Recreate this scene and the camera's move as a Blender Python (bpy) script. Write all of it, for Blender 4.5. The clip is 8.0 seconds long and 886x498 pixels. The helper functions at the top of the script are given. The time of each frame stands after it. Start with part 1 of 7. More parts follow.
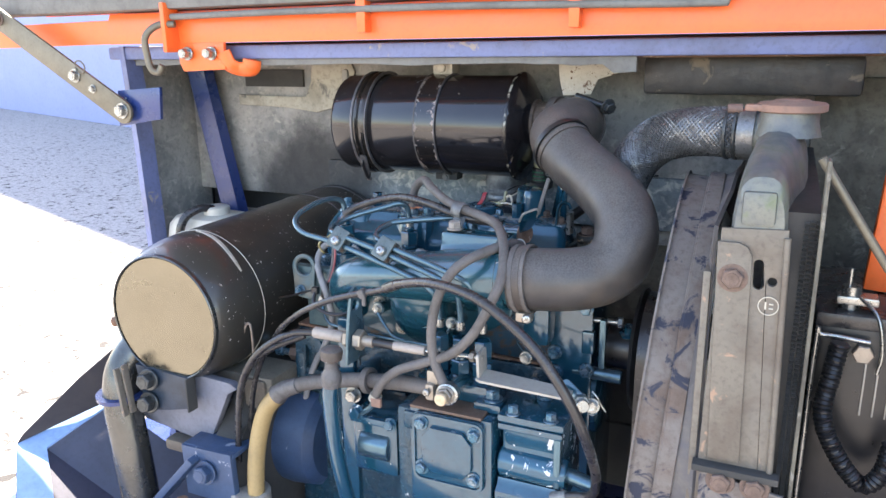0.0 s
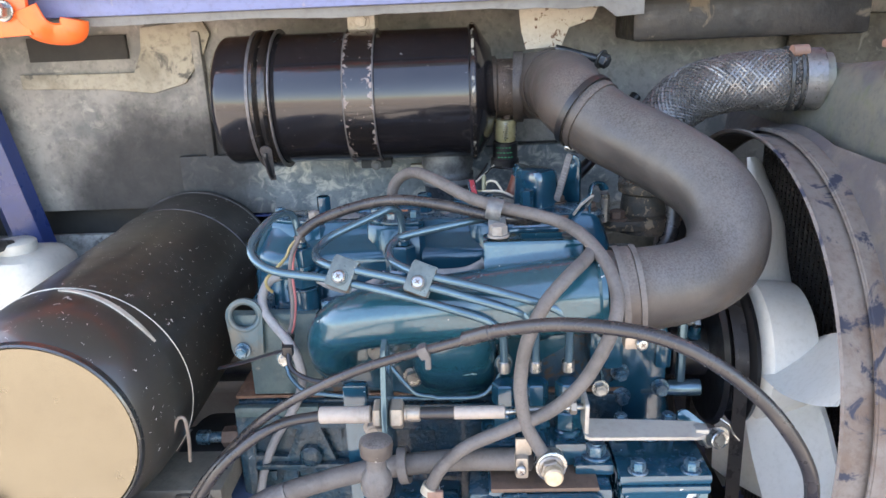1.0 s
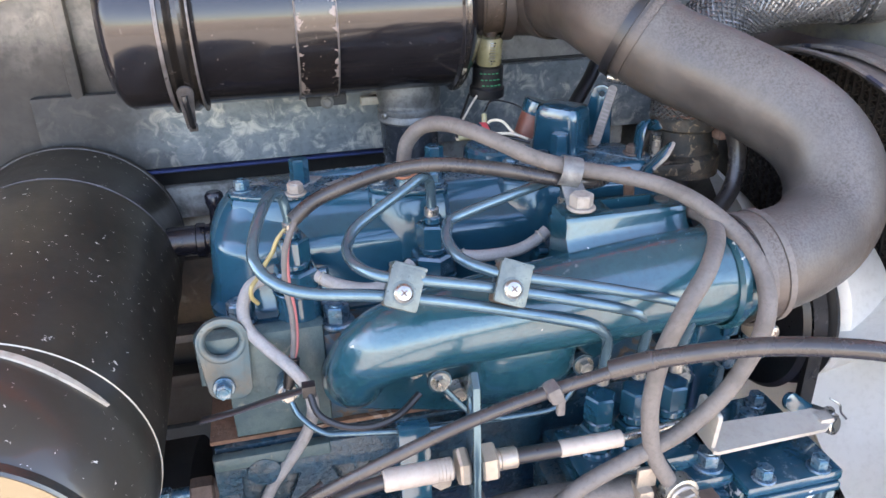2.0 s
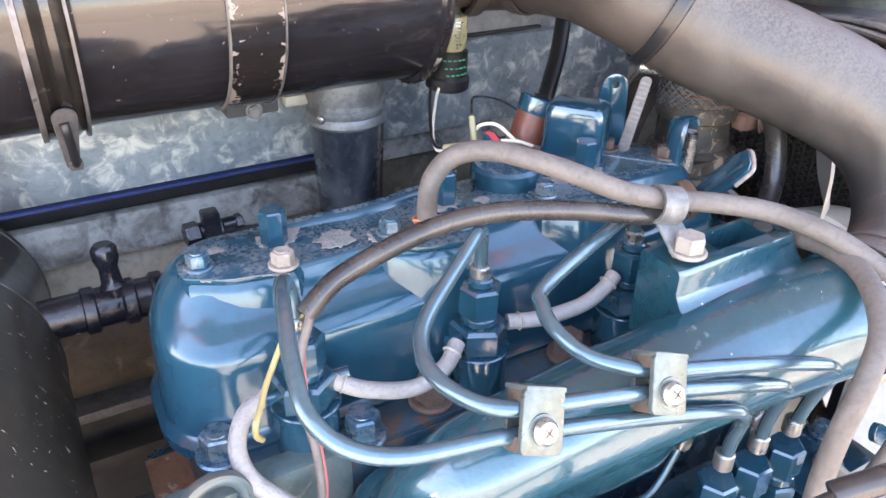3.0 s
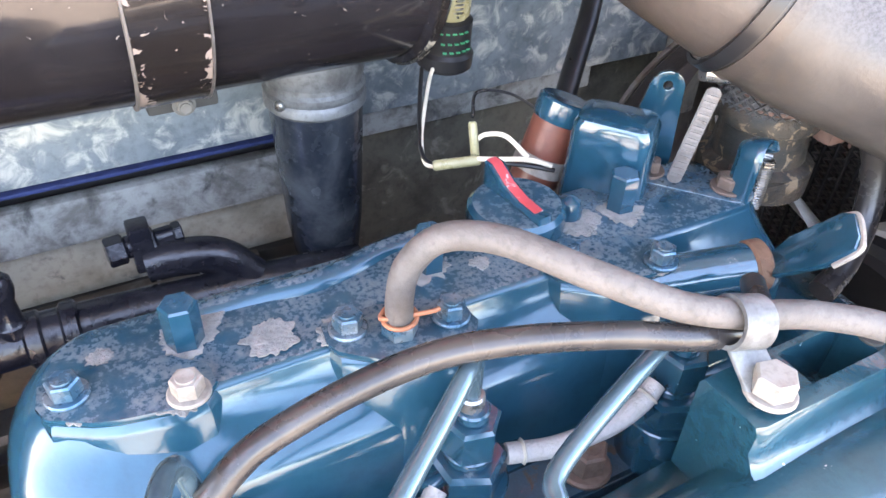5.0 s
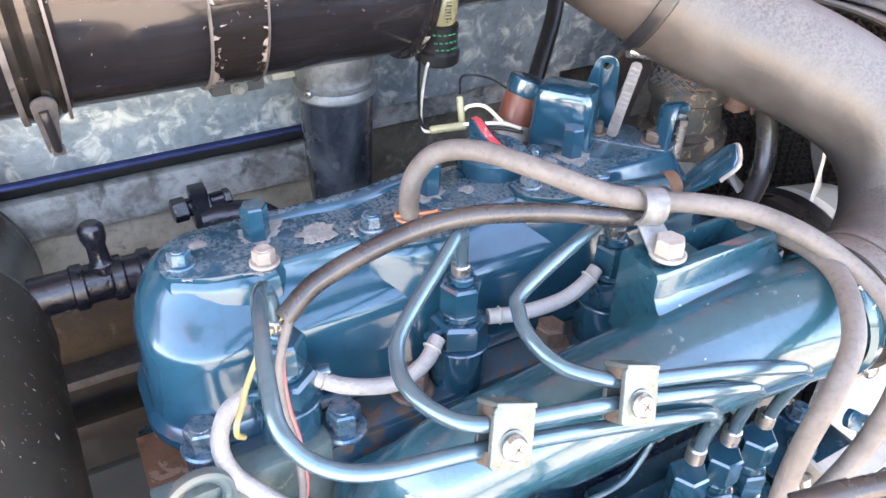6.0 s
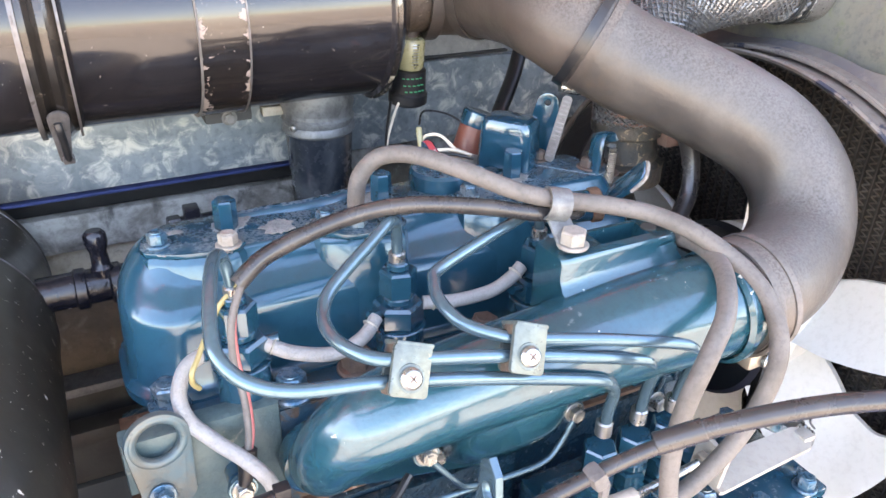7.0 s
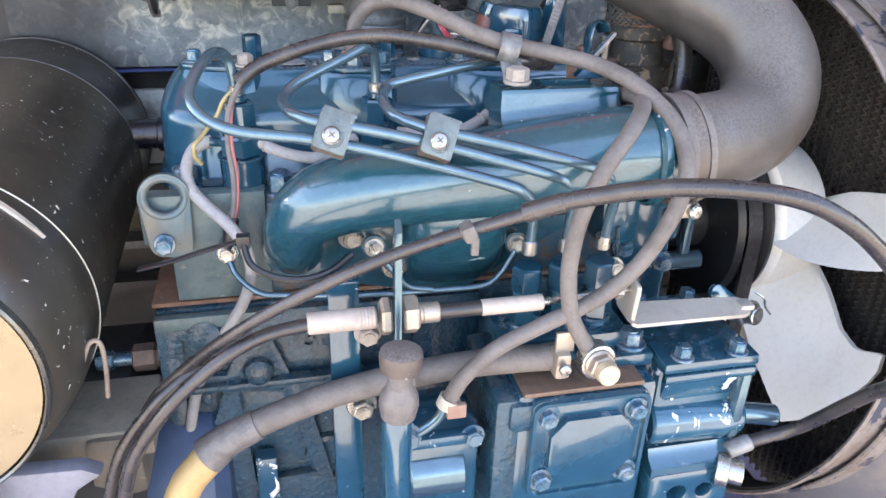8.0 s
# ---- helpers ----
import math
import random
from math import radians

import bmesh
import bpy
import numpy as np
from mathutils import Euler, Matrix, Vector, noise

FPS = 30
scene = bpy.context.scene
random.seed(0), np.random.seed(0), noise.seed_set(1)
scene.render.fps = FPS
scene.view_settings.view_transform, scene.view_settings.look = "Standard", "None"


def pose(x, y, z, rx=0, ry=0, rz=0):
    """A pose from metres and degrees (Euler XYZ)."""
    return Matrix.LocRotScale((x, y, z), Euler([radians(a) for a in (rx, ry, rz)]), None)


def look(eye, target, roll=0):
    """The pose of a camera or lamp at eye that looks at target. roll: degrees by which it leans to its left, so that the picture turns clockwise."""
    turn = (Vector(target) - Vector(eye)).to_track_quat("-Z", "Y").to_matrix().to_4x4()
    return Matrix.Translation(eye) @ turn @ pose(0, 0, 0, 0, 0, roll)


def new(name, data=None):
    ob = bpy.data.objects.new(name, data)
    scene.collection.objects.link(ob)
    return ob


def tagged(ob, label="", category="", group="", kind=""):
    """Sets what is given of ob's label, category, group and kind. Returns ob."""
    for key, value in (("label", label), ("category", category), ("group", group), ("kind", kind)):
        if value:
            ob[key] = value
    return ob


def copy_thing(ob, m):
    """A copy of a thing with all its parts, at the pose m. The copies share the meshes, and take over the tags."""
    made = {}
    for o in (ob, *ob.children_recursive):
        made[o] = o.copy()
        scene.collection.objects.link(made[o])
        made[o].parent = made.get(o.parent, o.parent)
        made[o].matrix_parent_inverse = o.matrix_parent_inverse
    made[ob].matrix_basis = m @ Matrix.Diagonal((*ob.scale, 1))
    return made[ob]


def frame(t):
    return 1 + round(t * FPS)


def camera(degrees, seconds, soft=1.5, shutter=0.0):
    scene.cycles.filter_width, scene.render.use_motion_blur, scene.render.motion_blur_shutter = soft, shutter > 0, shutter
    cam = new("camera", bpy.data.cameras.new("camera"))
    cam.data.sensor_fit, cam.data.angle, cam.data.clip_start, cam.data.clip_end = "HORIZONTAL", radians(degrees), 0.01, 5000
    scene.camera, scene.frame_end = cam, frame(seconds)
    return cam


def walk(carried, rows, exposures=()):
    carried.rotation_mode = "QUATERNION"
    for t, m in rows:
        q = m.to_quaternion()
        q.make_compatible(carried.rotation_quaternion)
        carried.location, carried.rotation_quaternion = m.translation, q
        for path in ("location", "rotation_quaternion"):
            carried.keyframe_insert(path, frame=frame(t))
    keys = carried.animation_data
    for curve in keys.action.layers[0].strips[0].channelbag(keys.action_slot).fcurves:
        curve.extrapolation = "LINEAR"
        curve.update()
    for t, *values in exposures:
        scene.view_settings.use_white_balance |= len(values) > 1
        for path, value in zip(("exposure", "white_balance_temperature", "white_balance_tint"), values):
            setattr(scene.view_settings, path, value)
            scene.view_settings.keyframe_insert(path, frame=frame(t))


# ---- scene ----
cam = camera(61.5, 8.0)
PATH = [
    (0, (0.179, 0.067, 1.592), (-0.633, 1.818, 1.069), -0.8),
    (0.2, (0.114, 0.102, 1.576), (-0.604, 1.887, 1.030), -1.5),
    (0.5, (0.025, 0.164, 1.575), (-0.5, 2.002, 0.986), -1.8),
    (0.7, (-0.036, 0.195, 1.572), (-0.403, 2.065, 0.966), -2.3),
    (1, (-0.16, 0.222, 1.575), (-0.242, 2.123, 0.957), -2.4),
    (1.2, (-0.227, 0.234, 1.582), (-0.141, 2.138, 0.976), -1.7),
    (2.3, (-0.327, 0.474, 1.576), (0.195, 2.138, 0.597), -0.8),
    (2.5, (-0.346, 0.508, 1.574), (0.288, 2.123, 0.579), -0.3),
    (2.7, (-0.372, 0.540, 1.573), (0.368, 2.110, 0.578), 0.0),
    (3, (-0.385, 0.584, 1.573), (0.471, 2.089, 0.571), 0.8),
    (3.2, (-0.371, 0.614, 1.575), (0.520, 2.082, 0.549), 1.1),
    (3.5, (-0.346, 0.65, 1.574), (0.543, 2.112, 0.539), 0.8),
    (4, (-0.317, 0.695, 1.576), (0.533, 2.127, 0.468), 1.2),
    (4.5, (-0.306, 0.707, 1.579), (0.491, 2.097, 0.381), 2.0),
    (5, (-0.312, 0.698, 1.582), (0.456, 2.065, 0.341), 2.4),
    (5.2, (-0.319, 0.688, 1.584), (0.441, 2.052, 0.334), 2.6),
    (6.3, (-0.394, 0.564, 1.605), (0.461, 2.007, 0.516), 1.5),
    (6.5, (-0.405, 0.554, 1.608), (0.492, 1.996, 0.553), 2.3),
    (6.7, (-0.400, 0.540, 1.607), (0.486, 2.010, 0.579), 2.1),
    (7, (-0.362, 0.504, 1.589), (0.436, 2.069, 0.632), 1.3),
    (7.3, (-0.310, 0.449, 1.555), (0.351, 2.111, 0.659), 1.8),
    (7.5, (-0.295, 0.416, 1.537), (0.264, 2.115, 0.643), 1.9),
    (7.7, (-0.289, 0.383, 1.535), (0.200, 2.096, 0.626), 1.8),
    (8, (-0.288, 0.351, 1.518), (0.126, 2.082, 0.607), 1.8),
]
EXPOSURES = [(0, 3.16, 7150, 15), (1, 3.46, 7450, 17), (2.4, 4.04, 8000, 22), (3, 4.46, 8350, 23), (3.5, 4.56, 8400, 23), (4, 4.76, 8400, 22), (5, 4.90, 8400, 22), (6.5, 4.60, 8550, 22), (7.5, 4.13, 8200, 20), (8, 3.89, 8000, 20)]
walk(cam, [(t, look(eye, target, roll)) for t, eye, target, roll in PATH], EXPOSURES)

# ---- world and sun ----
world = bpy.data.worlds.new("sky")
scene.world = world
world.use_nodes = True
wn = world.node_tree
SUN_ELEV, SUN_TURN = radians(57), radians(-38)
sky = wn.nodes.new("ShaderNodeTexSky")
sky.sky_type = "NISHITA"
sky.sun_disc = False
sky.sun_elevation, sky.sun_rotation = SUN_ELEV, SUN_TURN
bg = wn.nodes["Background"]
bg.inputs["Strength"].default_value = 0.115
wn.links.new(sky.outputs["Color"], bg.inputs["Color"])
sun = new("sun", bpy.data.lights.new("sun", "SUN"))
sun.data.energy, sun.data.angle, sun.data.color = 3.7, radians(0.5), (1.0, 0.94, 0.84)
sun_from = Vector((math.sin(SUN_TURN) * math.cos(SUN_ELEV), math.cos(SUN_TURN) * math.cos(SUN_ELEV), math.sin(SUN_ELEV)))
sun.matrix_world = look(sun_from * 20, (0, 0, 0))


# ---- materials ----
def material(name, base, tone=None, amount=0.4, size=14.0, rough=0.5, spread=0.12, metal=0.0, bump=0.15, fine=160.0,
             coat=0.0, chip=None, chips=0.0, chip_size=70.0, dust=None, dusty=0.0, dust_size=45.0, spec=0.5, wave=None, edge=0.015, dark_spot=None, rim=None, veil=0.9, lay=0.60):
    """A painted, worn or rusty surface: two scales of colour change, flakes, dust that lies on upward faces, fine relief."""
    m = bpy.data.materials.new(name)
    m.use_nodes = True
    nt = m.node_tree
    nd, ln = nt.nodes, nt.links
    bsdf = nd["Principled BSDF"]
    geo = nd.new("ShaderNodeNewGeometry")

    def noise_at(scale, detail, distort=0.0):
        n = nd.new("ShaderNodeTexNoise")
        n.inputs["Scale"].default_value, n.inputs["Detail"].default_value, n.inputs["Distortion"].default_value = scale, detail, distort
        n.inputs["Roughness"].default_value = 0.62
        ln.new(geo.outputs["Position"], n.inputs["Vector"])
        return n.outputs["Fac"]

    def ramp(fac, lo, hi, top=1.0):
        r = nd.new("ShaderNodeMapRange")
        r.interpolation_type = "SMOOTHSTEP"
        r.inputs["From Min"].default_value, r.inputs["From Max"].default_value, r.inputs["To Max"].default_value = lo, hi, top
        ln.new(fac, r.inputs["Value"])
        return r.outputs["Result"]

    def mix(fac, a, b):
        x = nd.new("ShaderNodeMix")
        x.data_type = "RGBA"
        ln.new(fac, x.inputs[0])
        for sock, v in ((x.inputs[6], a), (x.inputs[7], b)):
            if isinstance(v, tuple):
                sock.default_value = (*v, 1)
            else:
                ln.new(v, sock)
        return x.outputs[2]

    def times(a, b):
        x = nd.new("ShaderNodeMath")
        x.operation = "MULTIPLY"
        for sock, v in ((x.inputs[0], a), (x.inputs[1], b)):
            if isinstance(v, float):
                sock.default_value = v
            else:
                ln.new(v, sock)
        return x.outputs[0]

    tone = tone or tuple(c * 0.55 for c in base)
    big = noise_at(size, 6, 0.4)
    small = noise_at(fine, 5)
    colour = mix(ramp(big, 0.42, 0.68, amount), base, tone)
    colour = mix(ramp(small, 0.45, 0.75, amount * 0.6), colour, tuple(c * 0.7 for c in tone))
    wear = None
    if chip:
        flaking = noise_at(chip_size, 8, 0.8)
        if rim:
            # paint lifts first along the two edges of a strap that runs round the x axis
            side = nd.new("ShaderNodeSeparateXYZ")
            ln.new(geo.outputs["Position"], side.inputs[0])
            off = nd.new("ShaderNodeMath")
            off.operation = "SUBTRACT"
            ln.new(side.outputs["X"], off.inputs[0])
            off.inputs[1].default_value = rim[0]
            size_x = nd.new("ShaderNodeMath")
            size_x.operation = "ABSOLUTE"
            ln.new(off.outputs[0], size_x.inputs[0])
            lift = nd.new("ShaderNodeMath")
            lift.operation = "ADD"
            ln.new(flaking, lift.inputs[0])
            ln.new(ramp(size_x.outputs[0], rim[1] * 0.45, rim[1], 0.16), lift.inputs[1])
            flaking = lift.outputs[0]
        wear = ramp(flaking, 0.70 - chips * 0.3 - edge * 0.5, 0.70 - chips * 0.3 + edge)
        colour = mix(wear, colour, chip)
    # darkens a ragged round spot: centre, inner and outer radius
    if dark_spot:
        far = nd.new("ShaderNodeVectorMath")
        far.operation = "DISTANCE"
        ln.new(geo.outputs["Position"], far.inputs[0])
        far.inputs[1].default_value = dark_spot[0]
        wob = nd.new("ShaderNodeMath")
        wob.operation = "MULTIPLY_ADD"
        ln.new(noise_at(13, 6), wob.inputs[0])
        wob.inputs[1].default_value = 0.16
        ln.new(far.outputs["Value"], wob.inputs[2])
        colour = mix(ramp(wob.outputs[0], dark_spot[2] + 0.08, dark_spot[1] + 0.08, 0.92), colour, (0.024, 0.023, 0.022))
    film = None
    if dust:
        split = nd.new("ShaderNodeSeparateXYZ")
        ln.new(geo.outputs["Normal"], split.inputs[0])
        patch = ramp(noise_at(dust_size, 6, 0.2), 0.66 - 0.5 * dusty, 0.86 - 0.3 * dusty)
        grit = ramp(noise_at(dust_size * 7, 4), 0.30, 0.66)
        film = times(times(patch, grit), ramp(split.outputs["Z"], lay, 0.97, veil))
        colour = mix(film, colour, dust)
    ln.new(colour, bsdf.inputs["Base Color"])
    r = nd.new("ShaderNodeMapRange")
    r.inputs["From Min"].default_value, r.inputs["From Max"].default_value = 0.3, 0.7
    r.inputs["To Min"].default_value, r.inputs["To Max"].default_value = max(0.03, rough - spread), min(1, rough + spread)
    ln.new(noise_at(size * 2.3, 5), r.inputs["Value"])
    out = r.outputs["Result"]
    for layer in (wear, film):
        if layer is not None:
            x = nd.new("ShaderNodeMix")
            ln.new(layer, x.inputs[0])
            ln.new(out, x.inputs[2])
            x.inputs[3].default_value = 0.8
            out = x.outputs[0]
    ln.new(out, bsdf.inputs["Roughness"])
    bsdf.inputs["Metallic"].default_value = metal
    bsdf.inputs["Specular IOR Level"].default_value = spec
    if coat:
        bsdf.inputs["Coat Weight"].default_value, bsdf.inputs["Coat Roughness"].default_value = coat, 0.06
    b = nd.new("ShaderNodeBump")
    b.inputs["Strength"].default_value, b.inputs["Distance"].default_value = bump, 0.002
    ln.new(small, b.inputs["Height"])
    if wave:
        w = nd.new("ShaderNodeTexWave")
        w.inputs["Scale"].default_value = wave
        ln.new(geo.outputs["Position"], w.inputs["Vector"])
        b2 = nd.new("ShaderNodeBump")
        b2.inputs["Strength"].default_value, b2.inputs["Distance"].default_value = 0.5, 0.001
        ln.new(w.outputs["Fac"], b2.inputs["Height"])
        ln.new(b.outputs["Normal"], b2.inputs["Normal"])
        b = b2
    ln.new(b.outputs["Normal"], bsdf.inputs["Normal"])
    return m


DUST = (0.36, 0.33, 0.28)
M_engine = material("engine blue enamel", (0.008, 0.062, 0.100), (0.005, 0.040, 0.068), 0.5, 22, 0.14, 0.06, 0.2, 0.10, 150, 0.8, spec=0.6,
                    chip=(0.62, 0.66, 0.68), chips=-0.02, chip_size=85, dust=(0.25, 0.27, 0.27), dusty=0.25, dust_size=110)
M_casting = material("blue enamel on the cast manifold", (0.009, 0.066, 0.092), (0.006, 0.044, 0.064), 0.5, 22, 0.17, 0.08, 0.2, 0.22, 260, 0.7, spec=0.6,
                     chip=(0.46, 0.47, 0.43), chips=0.02, chip_size=75, dust=(0.20, 0.23, 0.225), dusty=0.12, dust_size=120)
M_cover = material("dusty engine blue enamel", (0.008, 0.062, 0.100), (0.005, 0.040, 0.068), 0.5, 22, 0.17, 0.07, 0.2, 0.10, 150, 0.40, spec=0.42,
                   dust=(0.235, 0.262, 0.268), dusty=0.66, dust_size=70, veil=0.62, lay=0.90)
M_block = material("engine blue over rough casting", (0.008, 0.050, 0.080), (0.022, 0.044, 0.054), 0.85, 34, 0.24, 0.12, 0.15, 0.8, 260, 0.3,
                   chip=(0.5, 0.53, 0.54), chips=0.03, chip_size=60, dust=(0.16, 0.15, 0.13), dusty=0.5)
M_flaky = material("engine blue flaking to white primer", (0.014, 0.078, 0.125), (0.01, 0.05, 0.085), 0.5, 30, 0.22, 0.08, 0.2, 0.1, 200, 0.5,
                   chip=(0.72, 0.74, 0.75), chips=0.33, chip_size=62, dust=DUST, dusty=0.2)
M_eye = material("weathered grey blue steel", (0.052, 0.100, 0.118), (0.125, 0.108, 0.080), 0.75, 26, 0.36, 0.1, 0.25, 0.1, 260)
M_linepaint = material("thin blue paint on steel pipe", (0.085, 0.150, 0.185), (0.05, 0.105, 0.14), 0.5, 24, 0.20, 0.06, 0.6, 0.01, 300, 0.1)
M_zinc = material("zinc plated steel", (0.36, 0.365, 0.35), (0.22, 0.215, 0.195), 0.5, 60, 0.3, 0.1, 0.9, 0.1, 300)
M_bolt = material("blue painted bolt steel", (0.04, 0.125, 0.19), (0.26, 0.30, 0.32), 0.85, 120, 0.3, 0.1, 0.6, 0.1, 300)
M_brass = material("yellow passivated steel", (0.34, 0.295, 0.245), (0.24, 0.205, 0.17), 0.6, 60, 0.42, 0.1, 0.6, 0.1, 300)
M_whitebolt = material("chalky white bolt", (0.27, 0.243, 0.21), (0.16, 0.13, 0.108), 0.7, 110, 0.6, 0.1, 0.0, 0.1, 300)
M_rust = material("rusty brown steel", (0.22, 0.12, 0.075), (0.10, 0.055, 0.035), 0.7, 40, 0.8, 0.1, 0.2, 0.5, 220, chip=(0.33, 0.24, 0.19), chips=0.3)
M_ledge = material("dark rust brown gasket ledge", (0.125, 0.078, 0.055), (0.070, 0.048, 0.038), 0.8, 40, 0.55, 0.12, 0.1, 0.4, 220)
M_neck = material("brown rusted neck", (0.105, 0.075, 0.055), (0.05, 0.036, 0.028), 0.8, 40, 0.6, 0.12, 0.2, 0.5, 220, chip=(0.22, 0.175, 0.14), chips=0.30, chip_size=110)
M_rustbolt = material("dull rusted bolt", (0.185, 0.130, 0.105), (0.10, 0.07, 0.055), 0.6, 90, 0.7, 0.1, 0.4, 0.3, 300)
M_black = material("black satin enamel", (0.011, 0.010, 0.0115), (0.020, 0.0185, 0.020), 0.5, 16, 0.15, 0.06, 0.0, 0.012, 240, 0.26, spec=0.45,
                   chip=(0.16, 0.145, 0.13), chips=0.03, chip_size=230, dust=(0.095, 0.095, 0.10), dusty=0.22, dust_size=30)
M_muffler = material("glossy black exhaust paint", (0.028, 0.0255, 0.0205), (0.042, 0.037, 0.029), 0.7, 9, 0.40, 0.10, 0.0, 0.03, 260, 0.38, spec=0.5,
                     chip=(0.58, 0.56, 0.52), chips=0.13, chip_size=170)
M_cap = material("bright bare steel end cap", (0.205, 0.187, 0.142), (0.175, 0.158, 0.12), 0.4, 9, 0.23, 0.06, 0.92, 0.02, 200)
M_band = material("flaking black band", (0.012, 0.010, 0.010), (0.02, 0.016, 0.014), 0.5, 20, 0.2, 0.06, 0.0, 0.05, 240, 0.5,
                  chip=(0.22, 0.175, 0.155), chips=0.14, chip_size=130, edge=0.02, rim=(-0.273, 0.0148))
M_bandend = material("bare weathered band end", (0.48, 0.45, 0.38), (0.30, 0.26, 0.2), 0.6, 50, 0.6, 0.1, 0.3, 0.2, 220)
# both duct rubbers grow evenly paler from their sides to the top
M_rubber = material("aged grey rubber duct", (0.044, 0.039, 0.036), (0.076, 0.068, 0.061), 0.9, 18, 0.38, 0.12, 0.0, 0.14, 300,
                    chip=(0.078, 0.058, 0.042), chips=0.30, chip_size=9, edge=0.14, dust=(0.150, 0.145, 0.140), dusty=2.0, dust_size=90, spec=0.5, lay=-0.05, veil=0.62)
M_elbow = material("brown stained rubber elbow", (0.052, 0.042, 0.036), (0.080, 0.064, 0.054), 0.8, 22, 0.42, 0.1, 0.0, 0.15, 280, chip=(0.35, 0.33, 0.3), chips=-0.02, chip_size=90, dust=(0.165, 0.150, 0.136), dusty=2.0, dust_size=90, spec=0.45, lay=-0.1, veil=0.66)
M_hose = material("dusty grey brown hose", (0.116, 0.104, 0.096), (0.072, 0.064, 0.058), 0.85, 48, 0.66, 0.08, 0.0, 0.25, 420)
M_braidthin = material("grey braided hose", (0.27, 0.265, 0.26), (0.19, 0.185, 0.18), 0.6, 60, 0.78, 0.06, 0.0, 0.5, 700)
M_cable = material("dark grey cable sheath", (0.022, 0.021, 0.022), (0.055, 0.048, 0.043), 0.7, 26, 0.28, 0.08, 0.0, 0.06, 300, dust=(0.16, 0.143, 0.125), dusty=0.16, dust_size=40)
M_plastic = material("black plastic", (0.012, 0.012, 0.013), (0.022, 0.02, 0.02), 0.5, 40, 0.35, 0.08, 0.0, 0.08, 300)
M_greasy = material("oily black fittings", (0.010, 0.010, 0.014), (0.03, 0.028, 0.032), 0.6, 50, 0.2, 0.1, 0.0, 0.3, 160)
M_bluebody = material("faded royal blue body paint", (0.016, 0.036, 0.135), (0.030, 0.045, 0.110), 0.6, 12, 0.30, 0.1, 0.0, 0.06, 180, 0.2,
                      chip=(0.42, 0.42, 0.40), chips=0.03, chip_size=26)
M_orange = material("bright orange paint", (0.86, 0.145, 0.028), (0.74, 0.12, 0.03), 0.4, 10, 0.42, 0.08, 0.0, 0.05, 180, 0.15)
M_seal = material("grey weathered rubber seal", (0.17, 0.165, 0.15), (0.10, 0.095, 0.085), 0.6, 18, 0.8, 0.1, 0.0, 0.3, 160)
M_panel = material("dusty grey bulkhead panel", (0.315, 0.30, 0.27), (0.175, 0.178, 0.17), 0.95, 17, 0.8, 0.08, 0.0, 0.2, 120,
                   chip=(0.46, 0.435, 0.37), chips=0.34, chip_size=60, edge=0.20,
                   dark_spot=((-0.545, 1.12, 1.335), 0.085, 0.20))
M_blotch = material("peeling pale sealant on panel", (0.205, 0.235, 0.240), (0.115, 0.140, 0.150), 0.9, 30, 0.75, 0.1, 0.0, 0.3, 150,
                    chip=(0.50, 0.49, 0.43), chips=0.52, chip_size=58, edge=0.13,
                    dark_spot=((-0.545, 1.12, 1.335), 0.085, 0.20))
M_cream = material("stained cream panel", (0.40, 0.37, 0.295), (0.20, 0.18, 0.135), 0.8, 14, 0.8, 0.08, 0.0, 0.2, 150, chip=(0.12, 0.115, 0.10), chips=0.34, chip_size=30, edge=0.07)
M_stain = material("panel stained black and white", (0.38, 0.38, 0.345), (0.17, 0.16, 0.14), 1.0, 36, 0.8, 0.1, 0.0, 0.3, 150,
                   chip=(0.045, 0.045, 0.042), chips=0.42, chip_size=34, edge=0.14)
M_speckle = material("cream paint with rust specks", (0.50, 0.46, 0.38), (0.40, 0.35, 0.28), 0.6, 30, 0.75, 0.1, 0.0, 0.2, 200,
                     chip=(0.12, 0.065, 0.04), chips=0.36, chip_size=110)
M_dirt = material("dried pale dirt", (0.23, 0.23, 0.22), (0.13, 0.14, 0.14), 0.8, 160, 0.95, 0.04, 0.0, 0.8, 500)
M_strap = material("dull ribbed strap", (0.20, 0.21, 0.21), (0.095, 0.095, 0.095), 0.9, 50, 0.5, 0.1, 0.4, 0.2, 300)
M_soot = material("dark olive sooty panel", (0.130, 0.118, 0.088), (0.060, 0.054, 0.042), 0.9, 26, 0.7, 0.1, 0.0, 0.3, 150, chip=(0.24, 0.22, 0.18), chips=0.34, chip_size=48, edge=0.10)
M_thermo = material("greasy casting with tan crust", (0.036, 0.036, 0.032), (0.10, 0.074, 0.05), 0.8, 70, 0.5, 0.15, 0.1, 0.6, 220, chip=(0.27, 0.20, 0.13), chips=0.36, chip_size=110)
# tray lip blue, made paler to carry the sunlight on it
M_lip = material("chalky blue paint paled for sunlight", (0.24, 0.38, 0.62), (0.16, 0.28, 0.50), 0.6, 14, 0.6, 0.1, 0.0, 0.1, 160)
M_foot = material("weathered steel blue paint", (0.034, 0.066, 0.130), (0.026, 0.046, 0.085), 0.6, 24, 0.45, 0.1, 0.0, 0.1, 180, chip=(0.25, 0.27, 0.32), chips=0.08, chip_size=50)
M_darkfoot = material("dark greasy blue plate", (0.022, 0.036, 0.055), (0.012, 0.016, 0.022), 0.7, 30, 0.4, 0.1, 0.1, 0.15, 200)
